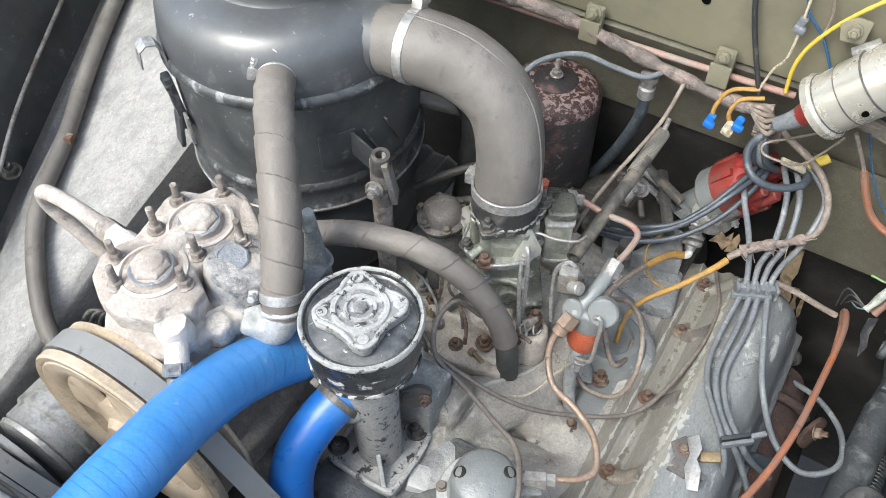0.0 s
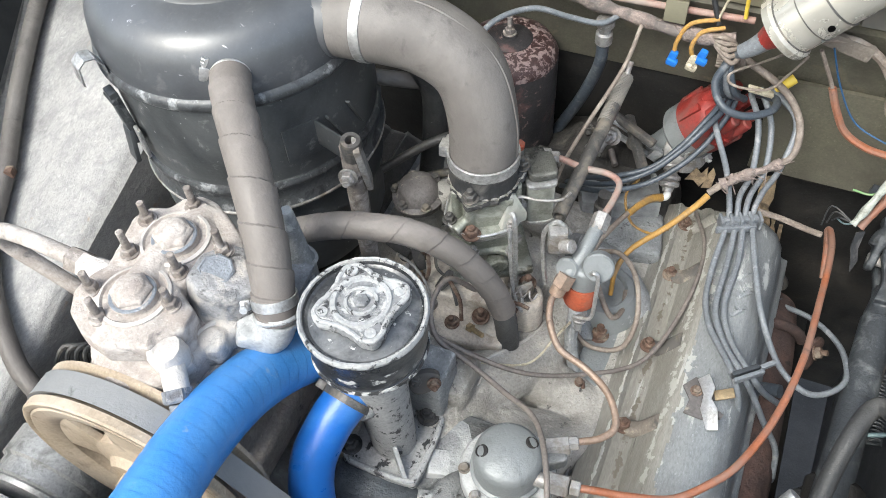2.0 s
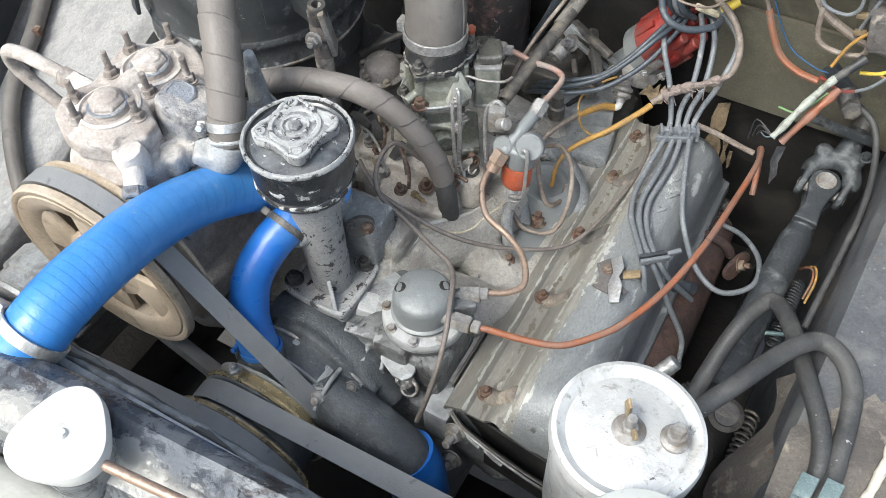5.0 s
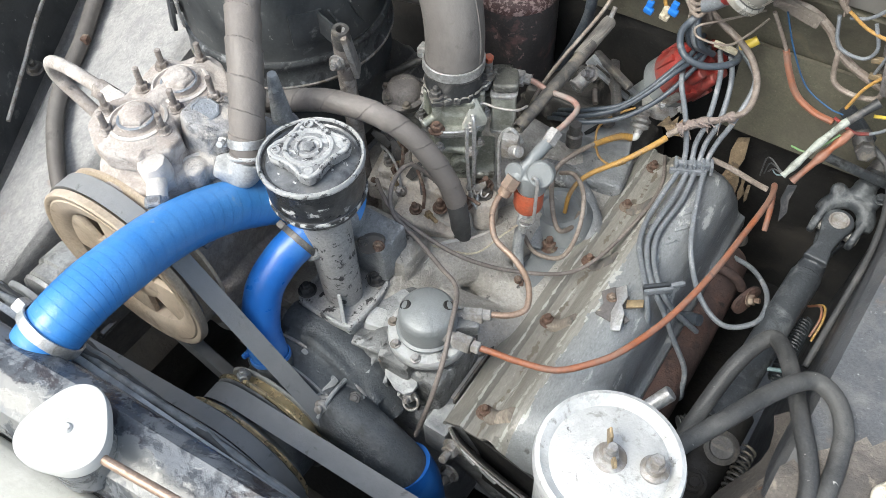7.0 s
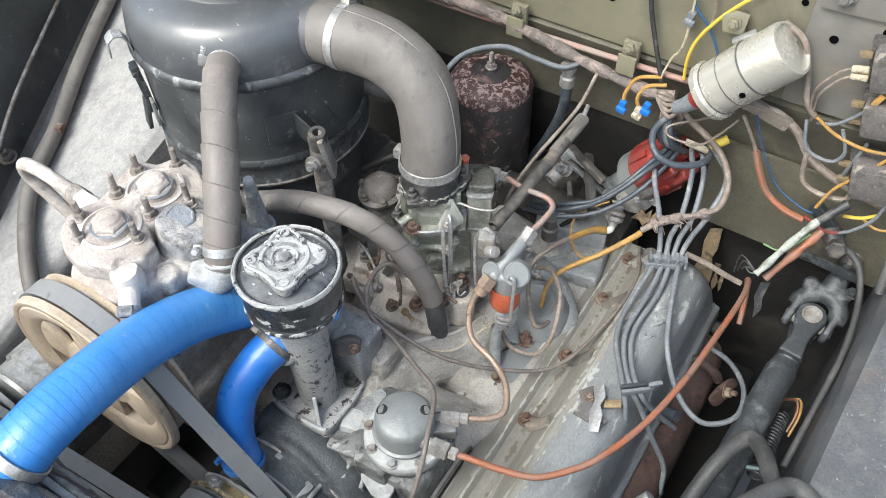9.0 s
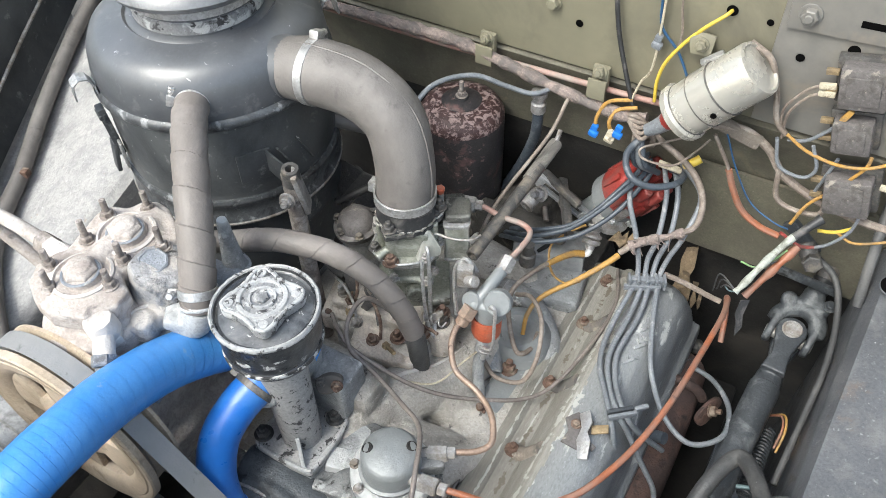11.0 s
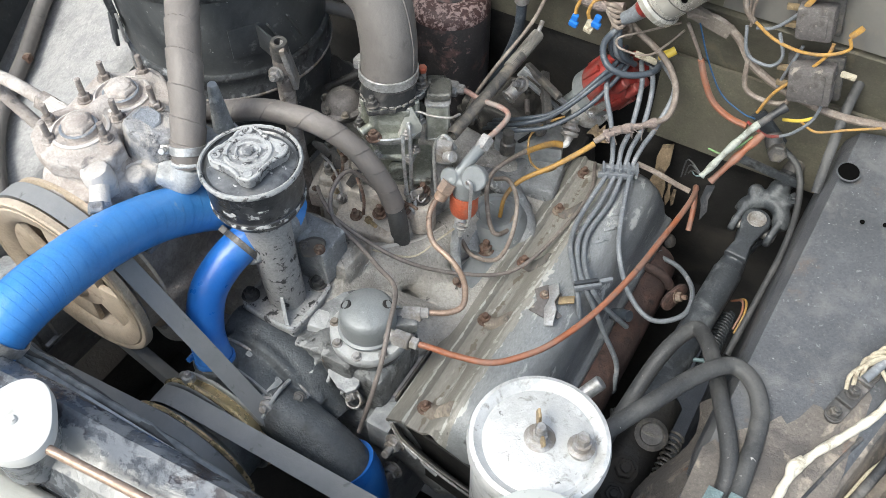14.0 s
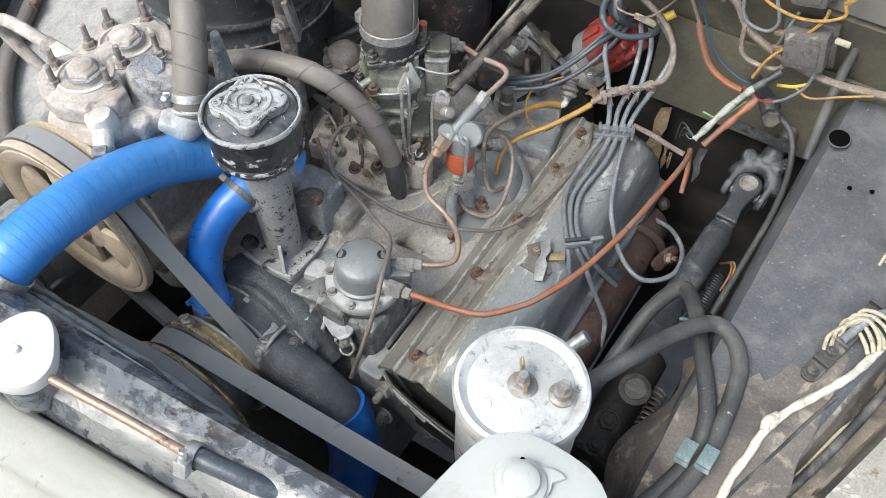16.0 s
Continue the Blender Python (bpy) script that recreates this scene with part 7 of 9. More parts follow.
bm = box(pose(-0.395, 0.532, 1.235, 10, -6, 30), 0.008, 0.024, 0.075, 0.003)
bolt((-0.405, 0.515, 1.228), (0.3, -1, 0.2), 0.014, True, 0.006, bm)
part("clip", bm, "steel", sup)
bm = box(pose(-0.345, 0.640, 1.10, 0, 12, 30), 0.006, 0.016, 0.12, 0.002)
part("stay", bm, "steel_dark", sup)
# upright tapered bracket next to the taped hose
brk = thing("hose_bracket", (-0.435, 0.44, 1.0), "grey tapered post standing behind the taped hose", "bracket")
part("post", lathe([(0, 0), (0.020, 0), (0.0185, 0.10), (0.0160, 0.152), (0.0175, 0.156), (0.0175, 0.161), (0.0140, 0.165), (0.0068, 0.240), (0.0055, 0.246), (0, 0.247)], aim((-0.428, 0.425, 1.035), (0.060, -0.045, 1)), 24), "alloy_cool", brk)
part("crimp", tube([V(-0.4185, 0.418, 1.196) + V(0.0172 * math.cos(a * 0.6), 0.0172 * math.sin(a * 0.6), 0.003 * math.sin(a * 5)) for a in range(11)], 0.0026, 8, 4), "cap_white", brk, "scraped crimped collar")
part("bolt", bolt((-0.414, 0.410, 1.150), (0.5, -0.8, 0.1), 0.016, True, 0.010), "steel", brk)
part("bolt", bolt((-0.412, 0.412, 1.09), (0.5, -0.8, 0.1), 0.016, True, 0.010), "steel", brk)

# ---- brown canister by the bulkhead ----
can = thing("vacuum_canister", (-0.345, 0.858, 0.95), "blistered red-brown round canister with a centre stud", "canister")
C0 = pose(-0.345, 0.858, 0)
part("shell", lathe([(0, 0.93), (0.06, 0.93), (0.066, 0.95), (0.066, 1.145), (0.064, 1.150), (0, 1.150)], C0, 48), "canister", can, "dark peeling shell")
part("top", lathe([(0, 1.148), (0.0655, 1.148), (0.066, 1.152), (0.058, 1.166), (0.045, 1.172), (0.0, 1.174)], C0, 48), "can_top", can, "flaked pink-brown top")
bm = lathe([(0, 1.172), (0.030, 1.172), (0.031, 1.174), (0.024, 1.177), (0.011, 1.178), (0.010, 1.181), (0, 1.182)], C0, 36)
part("washer", bm, "canister", can)
part("stud", bolt((-0.345, 0.858, 1.181), (0, 0, 1), 0.012, True, 0.018), "stud", can)

# ---- distributor ----
dst = thing("distributor", (-0.10, 0.87, 0.98), "distributor with grey base and dusty red cap", "distributor")
dd = V(0.060, -0.002, 0.082).normalized()
D0 = V(-0.100, 0.884, 1.052)
part("base", lathe([(0, -0.05), (0.022, -0.05), (0.024, -0.006), (0.036, 0.0), (0.0405, 0.005), (0.0405, 0.030), (0.0, 0.032)], aim(D0, dd), 48), "dome", dst, "grey alloy base")
cpd = part("cap", lathe([(0, 0.030), (0.0410, 0.030), (0.0415, 0.036), (0.0395, 0.064), (0.035, 0.078), (0.025, 0.086), (0, 0.088)], aim(D0, dd), 48), "red", dst, "dusty red plastic cap")
T0 = aim(D0, dd)
for k in range(8):
    a = 2 * math.pi * k / 8 + 0.2
    p = T0 @ V(0.030 * math.cos(a), 0.030 * math.sin(a), 0.072)
    part("terminal", cyl(p, p + dd * 0.026, 0.0095, 14, 0.002, 0.008), "red", cpd)
    part("rib", box(T0 @ Matrix.Rotation(a + 0.39, 4, "Z") @ pose(0.0405, 0, 0.052), 0.006, 0.010, 0.036, 0.002), "red", cpd)
p = T0 @ V(0, 0, 0.082)
part("terminal", cyl(p, p + dd * 0.026, 0.010, 14, 0.002, 0.008), "red", cpd)
for k in range(3):
    a = radians(-70 - 45 * k)
    q = T0 @ V(0.0405 * math.cos(a), 0.0405 * math.sin(a), 0.015)
    part("screw", bolt(q, (q - T0 @ V(0, 0, 0.015)), 0.011, True, 0.003), "clamp", dst, "bright screw")
for a in (200, 290):
    part("clip", box(T0 @ Matrix.Rotation(radians(a), 4, "Z") @ pose(0.0430, 0, 0.034, 0, 0, 0), 0.003, 0.014, 0.036, 0.001), "steel", dst)
part("vacuum_unit", lathe([(0, 0), (0.027, 0), (0.030, 0.004), (0.030, 0.010), (0.020, 0.016), (0.012, 0.020), (0, 0.020)], aim((-0.090, 0.868, 1.040), (0.15, -0.75, 0.6)), 32), "steel", dst, "round steel vacuum unit")
sen = thing("pressure_sensor", (-0.095, 0.815, 1.0), "dark threaded pressure sensor with a white terminal", "sensor")
part("body", lathe([(0, 0), (0.010, 0), (0.0105, 0.003), (0.0085, 0.005), (0.0105, 0.008), (0.0085, 0.011), (0.0110, 0.014), (0.0145, 0.016), (0.0145, 0.020), (0.0110, 0.022), (0.0145, 0.024), (0.0140, 0.029), (0.008, 0.032), (0.0065, 0.038), (0, 0.038)], aim((-0.101, 0.827, 1.050), (0.10, -0.62, -0.62)), 20), "steel", sen)
part("terminal", tube([(-0.097, 0.803, 1.026), (-0.096, 0.795, 1.021), (-0.102, 0.791, 1.019)], 0.0052, 12, 4), "white", sen, "white terminal sleeve")
# dark steel levers behind
lev = thing("clutch_lever", (-0.15, 0.80, 1.0), "oily linkage levers below the distributor", "lever")
part("arm", box(pose(-0.150, 0.825, 1.065, 20, 25, 40), 0.014, 0.10, 0.010, 0.003), "steel_dark", lev)
part("arm", box(pose(-0.165, 0.84, 1.085, 10, 15, 70), 0.012, 0.08, 0.010, 0.003), "steel_dark", lev)
for dx in (-0.007, 0.007):
    part("slotted_arm", box(pose(-0.164 + dx * 0.8, 0.847, 1.060 + dx, 0, 32, 6), 0.088, 0.008, 0.0055, 0.0015), "pump_dark", lev, "flat slotted arm")
part("slotted_arm", box(pose(-0.128, 0.850, 1.037, 0, 32, 6), 0.014, 0.008, 0.020, 0.002), "pump_dark", lev)
part("slotted_arm", box(pose(-0.200, 0.844, 1.083, 0, 32, 6), 0.014, 0.008, 0.020, 0.002), "pump_dark", lev)
part("arm_nut", bolt((-0.158, 0.842, 1.056), (-0.1, -0.8, 0.5), 0.013, True, 0.006), "steel_dark", lev)
bm = cyl((-0.204, 0.802, 1.064), (-0.196, 0.826, 1.074), 0.011, 20, 0.002)
ring((-0.205, 0.800, 1.063), (0.3, 0.9, 0.35), 0.006, 0.0125, 0.004, 24, bm)
part("roller", bm, "steel", lev, "dull steel roller")
part("pivot", bolt((-0.180, 0.795, 1.105), (-0.2, -0.8, 0.5), 0.016, True, 0.012), "steel", lev)
part("bracket", box(pose(-0.16, 0.80, 0.99, 0, 0, 20), 0.11, 0.06, 0.04, 0.008), "pump_dark", lev)
part("plug", lathe([(0, 0), (0.012, 0), (0.012, 0.02), (0.009, 0.022), (0.009, 0.04), (0, 0.04)], pose(-0.168, 0.735, 1.02), 16), "steel_dark", lev)
rl = random.Random(21)
for k in range(9):
    a = V(rl.uniform(-0.21, -0.10), rl.uniform(0.77, 0.87), rl.uniform(1.0, 1.08))
    b = a + V(rl.uniform(-0.05, 0.05), rl.uniform(-0.03, 0.03), rl.uniform(-0.02, 0.05))
    line("linkage_rod", [a, a.lerp(b, 0.5) + V(0, 0, rl.uniform(-0.006, 0.008)), b], rl.uniform(0.0022, 0.0045), ("steel_dark", "chassis", "pipe_grey")[k % 3], "oily thin linkage rod beside the distributor", "rod", "linkage rods")
    if k % 2:
        solo("linkage_nut", bolt(b, (0.2, -0.8, 0.5), rl.uniform(0.011, 0.016), True, 0.008), "steel" if k % 4 == 1 else "steel_dark", b, "dull nut on the linkage beside the distributor", "nut", "linkage nuts")
line("dark_hose", [(-0.42, 0.74, 1.0), (-0.405, 0.735, 1.10), (-0.40, 0.73, 1.17), (-0.41, 0.72, 1.22)], 0.017, "rubber_dark", "dark upright rubber hose behind the elbow", "hose", "", 16)
line("dark_hose", [(-0.47, 0.70, 1.20), (-0.42, 0.72, 1.19), (-0.37, 0.75, 1.175)], 0.010, "rubber", "short grey-brown hose behind the filter", "hose", "", 14)
for k, (a, b) in enumerate((((-0.45, 0.66, 1.08), (-0.34, 0.74, 1.12)), ((-0.44, 0.68, 1.03), (-0.33, 0.72, 1.06)), ((-0.43, 0.62, 1.0), (-0.36, 0.72, 1.02)))):
    line("linkage_rod", [a, (V(a) + V(b)) / 2 + V(0, 0, 0.01), b], 0.006, "steel_dark", "thin dark linkage rod behind the carburettor", "rod", "linkage rods")

# ---- ignition coil ----
ca, cb = V(-0.020, 0.838, 1.281), V(0.050, 0.842, 1.366)
cd = (cb - ca).normalized()
coil = thing("ignition_coil", (0.02, 0.85, 1.26), "silver cylindrical ignition coil clamped to the bulkhead", "ignition coil")
L = (cb - ca).length + 0.012
part("can", lathe([(0, 0), (0.034, 0), (0.0385, 0.002), (0.0390, 0.010), (0.0365, 0.013), (0.0350, 0.014), (0.0348, L - 0.006), (0.0335, L - 0.001), (0.0300, L), (0.0285, L - 0.003), (0.022, L - 0.003), (0.020, L - 0.0015), (0, L - 0.0015)], aim(ca, cd), 64), "coil", coil, "silver painted can")
part("crimp", ring(ca + cd * 0.0125, cd, 0.0345, 0.0358, 0.0025, 64), "steel_dark", coil, "dark line under the rolled crimp")
part("strap", ring(ca + cd * 0.040, cd, 0.0345, 0.0360, 0.030, 64), "coil", coil, "silver mounting strap")
part("strap_edge", ring(ca + cd * 0.069, cd, 0.0345, 0.0366, 0.0022, 64), "steel_dark", coil, "dark strap edge")
part("strap_edge", ring(ca + cd * 0.039, cd, 0.0345, 0.0364, 0.0012, 64), "steel_dark", coil)
q = ca + cd * 0.056 + V(0.010, -0.0345, -0.006)
part("strap_hole", lathe([(0, 0), (0.0036, 0), (0.0040, 0.0016), (0.0030, 0.002), (0, 0.0006)], aim(q, (0.25, -1, -0.1)), 16), "hole", coil, "dark round hole in the strap")
bm = prism([(-0.014, -0.010), (0.010, -0.014), (0.016, 0.012), (-0.004, 0.018), (-0.016, 0.008)], 0.004, aim((-0.018, 0.872, 1.364), (0.1, -1, 0.2), 10), 0.001)
bolt((-0.019, 0.868, 1.366), (0.1, -1, 0.2), 0.012, True, 0.003, bm)
part("bracket", bm, "olive", coil, "olive bracket ear with a screw")
part("bracket", box(pose(0.000, 0.862, 1.355, 0, -35, 20), 0.030, 0.010, 0.010, 0.002), "clamp", coil)
part("bracket", box(pose(0.052, 0.868, 1.258, 0, 14, 0), 0.062, 0.010, 0.020, 0.003), "rust_edge", coil, "dull lower bracket")
part("tower", lathe([(0, 0), (0.016, 0), (0.015, 0.012), (0.011, 0.024), (0, 0.024)], aim(ca - cd * 0.001, -cd), 24), "red", coil, "red-brown insulator tower")
part("boot", tube([ca - cd * 0.018, ca - cd * 0.035, ca - cd * 0.05 + V(-0.004, 0, 0)], lambda t: 0.0125 - 0.004 * t, 16, 5), "wire", coil, "grey rubber boot")
part("terminal", bolt(ca - cd * 0.001 + V(0.02, -0.008, -0.008), -cd, 0.008, True, 0.006), "brass", coil)

# ---- spark plug leads ----
LEADS = {
    "a": [(-0.070, 0.862, 1.125), (-0.054, 0.814, 1.13), (-0.034, 0.795, 1.10), (-0.019, 0.784, 1.06), (-0.012, 0.764, 1.035), (-0.015, 0.705, 1.021), (-0.013, 0.652, 1.018), (-0.002, 0.611, 1.022), (0.016, 0.579, 1.029), (0.034, 0.548, 1.036), (0.050, 0.530, 1.012), (0.063, 0.524, 0.95), (0.085, 0.477, 0.88)],
    "b": [(-0.030, 0.880, 1.15), (-0.011, 0.838, 1.14), (-0.002, 0.799, 1.10), (-0.007, 0.79, 1.06), (-0.002, 0.769, 1.035), (0.001, 0.711, 1.023), (0.001, 0.638, 1.021), (0.020, 0.588, 1.026), (0.045, 0.549, 1.036), (0.066, 0.548, 1.0), (0.090, 0.548, 0.95), (0.117, 0.545, 0.90), (0.126, 0.529, 0.86)],
    "c": [(-0.020, 0.888, 1.155), (0.003, 0.845, 1.14), (0.012, 0.807, 1.10), (0.005, 0.796, 1.06), (0.007, 0.773, 1.035), (0.013, 0.716, 1.024), (0.010, 0.645, 1.022), (0.026, 0.596, 1.025), (0.055, 0.551, 1.036), (0.078, 0.562, 0.99), (0.108, 0.590, 0.93)],
    "d": [(-0.010, 0.890, 1.16), (0.031, 0.86, 1.14), (0.029, 0.816, 1.10), (0.018, 0.803, 1.06), (0.017, 0.779, 1.035), (0.041, 0.69, 1.022), (0.062, 0.642, 1.006), (0.097, 0.616, 0.965), (0.138, 0.605, 0.95), (0.172, 0.636, 0.95), (0.167, 0.698, 0.93), (0.134, 0.754, 0.90), (0.094, 0.787, 0.87)],
}
for pts in LEADS.values():
    line("spark_plug_lead", pts, 0.0038, "wire", "slate-grey ignition lead along the rocker cover", "ignition lead", "ignition leads", 12, 8)
for k in range(3):
    o = k * 0.0105
    w = (0.0, 0.009, -0.004)[k]
    line("spark_plug_lead", [(-0.062 + 0.008 * k, 0.900 - 0.010 * k, 1.150), (-0.060 + 0.6 * o, 0.858 - 0.3 * o, 1.152 - 0.5 * o), (-0.076 + 0.5 * o, 0.822 - 0.5 * o, 1.134 - 0.8 * o + w), (-0.097 + 0.3 * o, 0.796 - 0.5 * o, 1.108 - 0.8 * o + w), (-0.124, 0.776 - 0.6 * o, 1.084 - 0.7 * o + 0.6 * w), (-0.170, 0.765 - o, 1.062 - 0.3 * o), (-0.215, 0.790 - o, 1.02), (-0.25, 0.83 - o, 0.97)], 0.0036, "wire_dark",
         "dark blue-grey ignition lead leading behind the carburettor", "ignition lead", "ignition leads", 12, 8)
comb = thing("lead_separator", (0.0, 0.765, 1.02), "grey plastic comb holding four ignition leads", "cable clip", "lead clips")
part("bar", box(pose(0.003, 0.772, 1.036, 0, 0, 25), 0.052, 0.010, 0.012, 0.003), "wire", comb)
part("bar", box(pose(0.0, 0.760, 1.032, 0, 0, 25), 0.052, 0.006, 0.010, 0.002), "wire", comb)
for k in range(5):
    part("tooth", box(pose(-0.020 + 0.0112 * k, 0.760 + 0.0052 * k, 1.036, 0, 0, 25), 0.004, 0.018, 0.018, 0.0015), "wire", comb)
clip = thing("lead_clip", (0.05, 0.55, 1.03), "dark grey clip bunching the ignition leads", "cable clip", "lead clips")
part("clip", box(pose(0.048, 0.550, 1.040, 0, 0, 40), 0.034, 0.006, 0.010, 0.002), "shaft", clip)
part("clip", box(pose(0.053, 0.545, 1.040, 0, 0, 40), 0.038, 0.005, 0.009, 0.002), "wire", clip)
part("tail", box(pose(0.070, 0.566, 1.042, 0, -8, 40), 0.018, 0.006, 0.006, 0.002), "wire", clip)
lb = thing("clip_bracket", (0.02, 0.52, 1.0), "bent bright bracket with brass tab on the rocker cover", "bracket")
bm = prism([(-0.016, -0.022), (0.006, -0.026), (0.010, -0.004), (0.022, 0.004), (0.018, 0.020), (-0.004, 0.026), (-0.018, 0.012), (-0.010, -0.004)], 0.0025, pose(0.008, 0.512, 1.0155, 2, 6, 10), 0.0008)
part("plate", bm, "relay", lb, "dirty bent plate")
bm = prism([(-0.007, -0.032), (0.006, -0.034), (0.009, -0.010), (0.004, 0.004), (0.010, 0.016), (0.006, 0.034), (-0.008, 0.030), (-0.004, 0.010), (-0.010, -0.006)], 0.0022, pose(0.020, 0.508, 1.021, 4, -28, 18), 0.0006)
part("tongue", bm, "clamp", lb, "bright bent tongue")
part("tab", box(pose(0.034, 0.524, 1.022, 0, -20, 20), 0.022, 0.012, 0.003, 0.001), "brass", lb, "brass tab")
part("tab", box(pose(0.030, 0.500, 1.018, 0, 10, -20), 0.016, 0.008, 0.003, 0.001), "relay", lb)
part("screw", bolt((0.004, 0.519, 1.018), (0, 0, 1), 0.009, True, 0.003), "rusty", lb)
for x, y, z in ((0.094, 0.787, 0.865), (0.105, 0.607, 0.925), (0.126, 0.529, 0.855)):
    line("plug_boot", [(x, y, z + 0.008), (x - 0.02, y + 0.004, z - 0.005), (x - 0.045, y + 0.006, z - 0.03)], 0.0085, "wire_dark", "dark rubber spark plug boot", "plug boot", "plug boots", 14, 4)

# ---- looms and loose wires on the bulkhead ----
line("coil_lead", [ca - cd * 0.045 + V(-0.003, 0, 0), (-0.063, 0.852, 1.218), (-0.074, 0.827, 1.20), (-0.058, 0.803, 1.187), (-0.03, 0.805, 1.178), (-0.003, 0.828, 1.175), (0.0, 0.862, 1.165), (-0.022, 0.885, 1.148)], 0.0048, "wire_dark", "dark grey coil lead looped over the distributor", "ignition lead", "ignition leads", 12)
for k in range(3):
    line("coil_lead", [(-0.056 - 0.006 * k, 0.868, 1.228 - 0.004 * k), (-0.070 + 0.004 * k, 0.850, 1.205), (-0.066 + 0.008 * k, 0.846, 1.175), (-0.052 + 0.008 * k, 0.868, 1.150)], 0.0046, "wire_dark" if k != 1 else "wire", "grey-blue lead bunched above the distributor cap", "ignition lead", "ignition leads", 10)
line("cloth_loom", [(-0.085, 0.885, 1.225), (-0.045, 0.872, 1.205), (-0.010, 0.868, 1.188), (0.018, 0.862, 1.168), (0.037, 0.849, 1.140), (0.037, 0.827, 1.112), (0.006, 0.801, 1.10), (-0.020, 0.790, 1.092), (-0.045, 0.775, 1.068)], 0.0046, "wire_brown", "grey-brown wrapped loom curving past the distributor", "loom", "looms", 12)
fr = thing("frayed_wrap", (-0.005, 0.793, 1.09), "frayed cloth wrap binding the ignition leads", "cable wrap")
part("wrap", tube([(0.028, 0.815, 1.108), (0.0, 0.797, 1.100), (-0.035, 0.781, 1.082)], 0.0058, 14, 22, None, 1.1), "harness", fr)
for q, d in ((0.12, (0.3, -0.6, 0.7)), (0.22, (-0.5, 0.4, -0.6)), (0.48, (0.2, -0.5, -0.8)), (0.80, (-0.3, 0.2, 0.9)), (0.92, (0.3, -0.8, -0.3))):
    c = V(0.028, 0.815, 1.108).lerp(V(-0.035, 0.781, 1.082), q)
    part("rag", tube([c, c + 0.007 * V(*d), c + 0.013 * V(*d) + V(0.004, 0, -0.003)], lambda t: 0.0044 * (1.05 - t), 8, 5, None, 0.9), "harness", fr)
rw = random.Random(3)
for k in range(14):
    q = V(0.028, 0.815, 1.108).lerp(V(-0.035, 0.781, 1.082), rw.random())
    part("thread", tube([q, q + V(rw.uniform(-0.010, 0.010), rw.uniform(-0.012, 0.0), rw.uniform(-0.010, 0.012)), q + V(rw.uniform(-0.016, 0.016), rw.uniform(-0.014, 0.0), rw.uniform(-0.018, 0.018))], 0.0007, 5, 3), "harness", fr)
line("thin_wire", [(0.011, 0.888, 1.228), (-0.03, 0.862, 1.214), (-0.060, 0.845, 1.203), (-0.053, 0.838, 1.192), (-0.015, 0.843, 1.192), (0.003, 0.862, 1.203), (0.020, 0.878, 1.225)], 0.0017, "wire_brown", "thin brown wire loop above the distributor", "wire", "", 6)
tag = thing("cable_tag", (0.004, 0.885, 1.165), "cream paper tag and yellow tip on the loom", "tag")
part("paper", box(pose(-0.020, 0.862, 1.172, 10, 20, 20), 0.034, 0.010, 0.004, 0.001), "cream", tag)
part("tip", tube([(-0.004, 0.868, 1.178), (0.006, 0.876, 1.180), (0.014, 0.882, 1.186)], 0.0062, 10, 4), "yellow2", tag, "yellow tip")
harn = thing("bulkhead_harness", (-0.3, 0.87, 1.25), "frayed cloth-wrapped harness along the bulkhead ledge", "loom", "looms")
part("wrap", tube([(-0.70, 0.868, 1.262), (-0.569, 0.868, 1.263), (-0.471, 0.868, 1.265), (-0.362, 0.866, 1.268), (-0.288, 0.863, 1.260), (-0.215, 0.862, 1.247), (-0.144, 0.862, 1.236), (-0.090, 0.860, 1.235), (-0.065, 0.862, 1.24)], 0.0085, 14, 16, None, 0.45), "harness", harn)
for k in range(5):
    part("strand", tube([(-0.095, 0.862, 1.236), (-0.080 + 0.004 * k, 0.852 - 0.003 * k, 1.246 - 0.006 * k), (-0.066 + 0.003 * k, 0.855, 1.240 - 0.004 * k), (-0.062 + 0.003 * k, 0.862, 1.222 - 0.006 * k), (-0.08, 0.866, 1.21 - 0.004 * k)], 0.003, 8), "wire_brown", harn)
pk = thing("brake_pipe", (-0.3, 0.875, 1.25), "pinkish steel pipe clipped along the bulkhead", "pipe")
part("pipe", tube([(-0.72, 0.872, 1.252), (-0.40, 0.872, 1.252), (-0.25, 0.872, 1.256), (-0.10, 0.872, 1.260), (-0.05, 0.875, 1.260)], 0.0043, 12), "pink", pk)
for x in (-0.309, -0.139):
    bm = box(pose(x, 0.871, 1.278, 0, 0, 0), 0.024, 0.010, 0.032, 0.003)
    box(pose(x, 0.858, 1.264, 0, 0, 0), 0.026, 0.004, 0.030, 0.001, bm)
    cp2 = part("clip", bm, "olive", pk)
    part("screw", bolt((x, 0.866, 1.288), (0, -1, 0.2), 0.013, True, 0.003), "olive", cp2)
line("thin_pipe", [(-0.345, 0.70, 1.25), (-0.335, 0.76, 1.268), (-0.300, 0.808, 1.265), (-0.259, 0.826, 1.25), (-0.222, 0.84, 1.24), (-0.20, 0.868, 1.242)], 0.0036, "wire", "thin grey pipe arching over the canister", "pipe")
uni = thing("pipe_union", (-0.22, 0.858, 1.18), "small steel union above a dark rubber hose", "union")
part("union", lathe([(0, 0), (0.007, 0), (0.011, 0.004), (0.011, 0.018), (0.008, 0.020), (0.008, 0.028), (0.012, 0.030), (0.012, 0.038), (0, 0.040)], pose(-0.220, 0.858, 1.195), 14), "steel", uni)
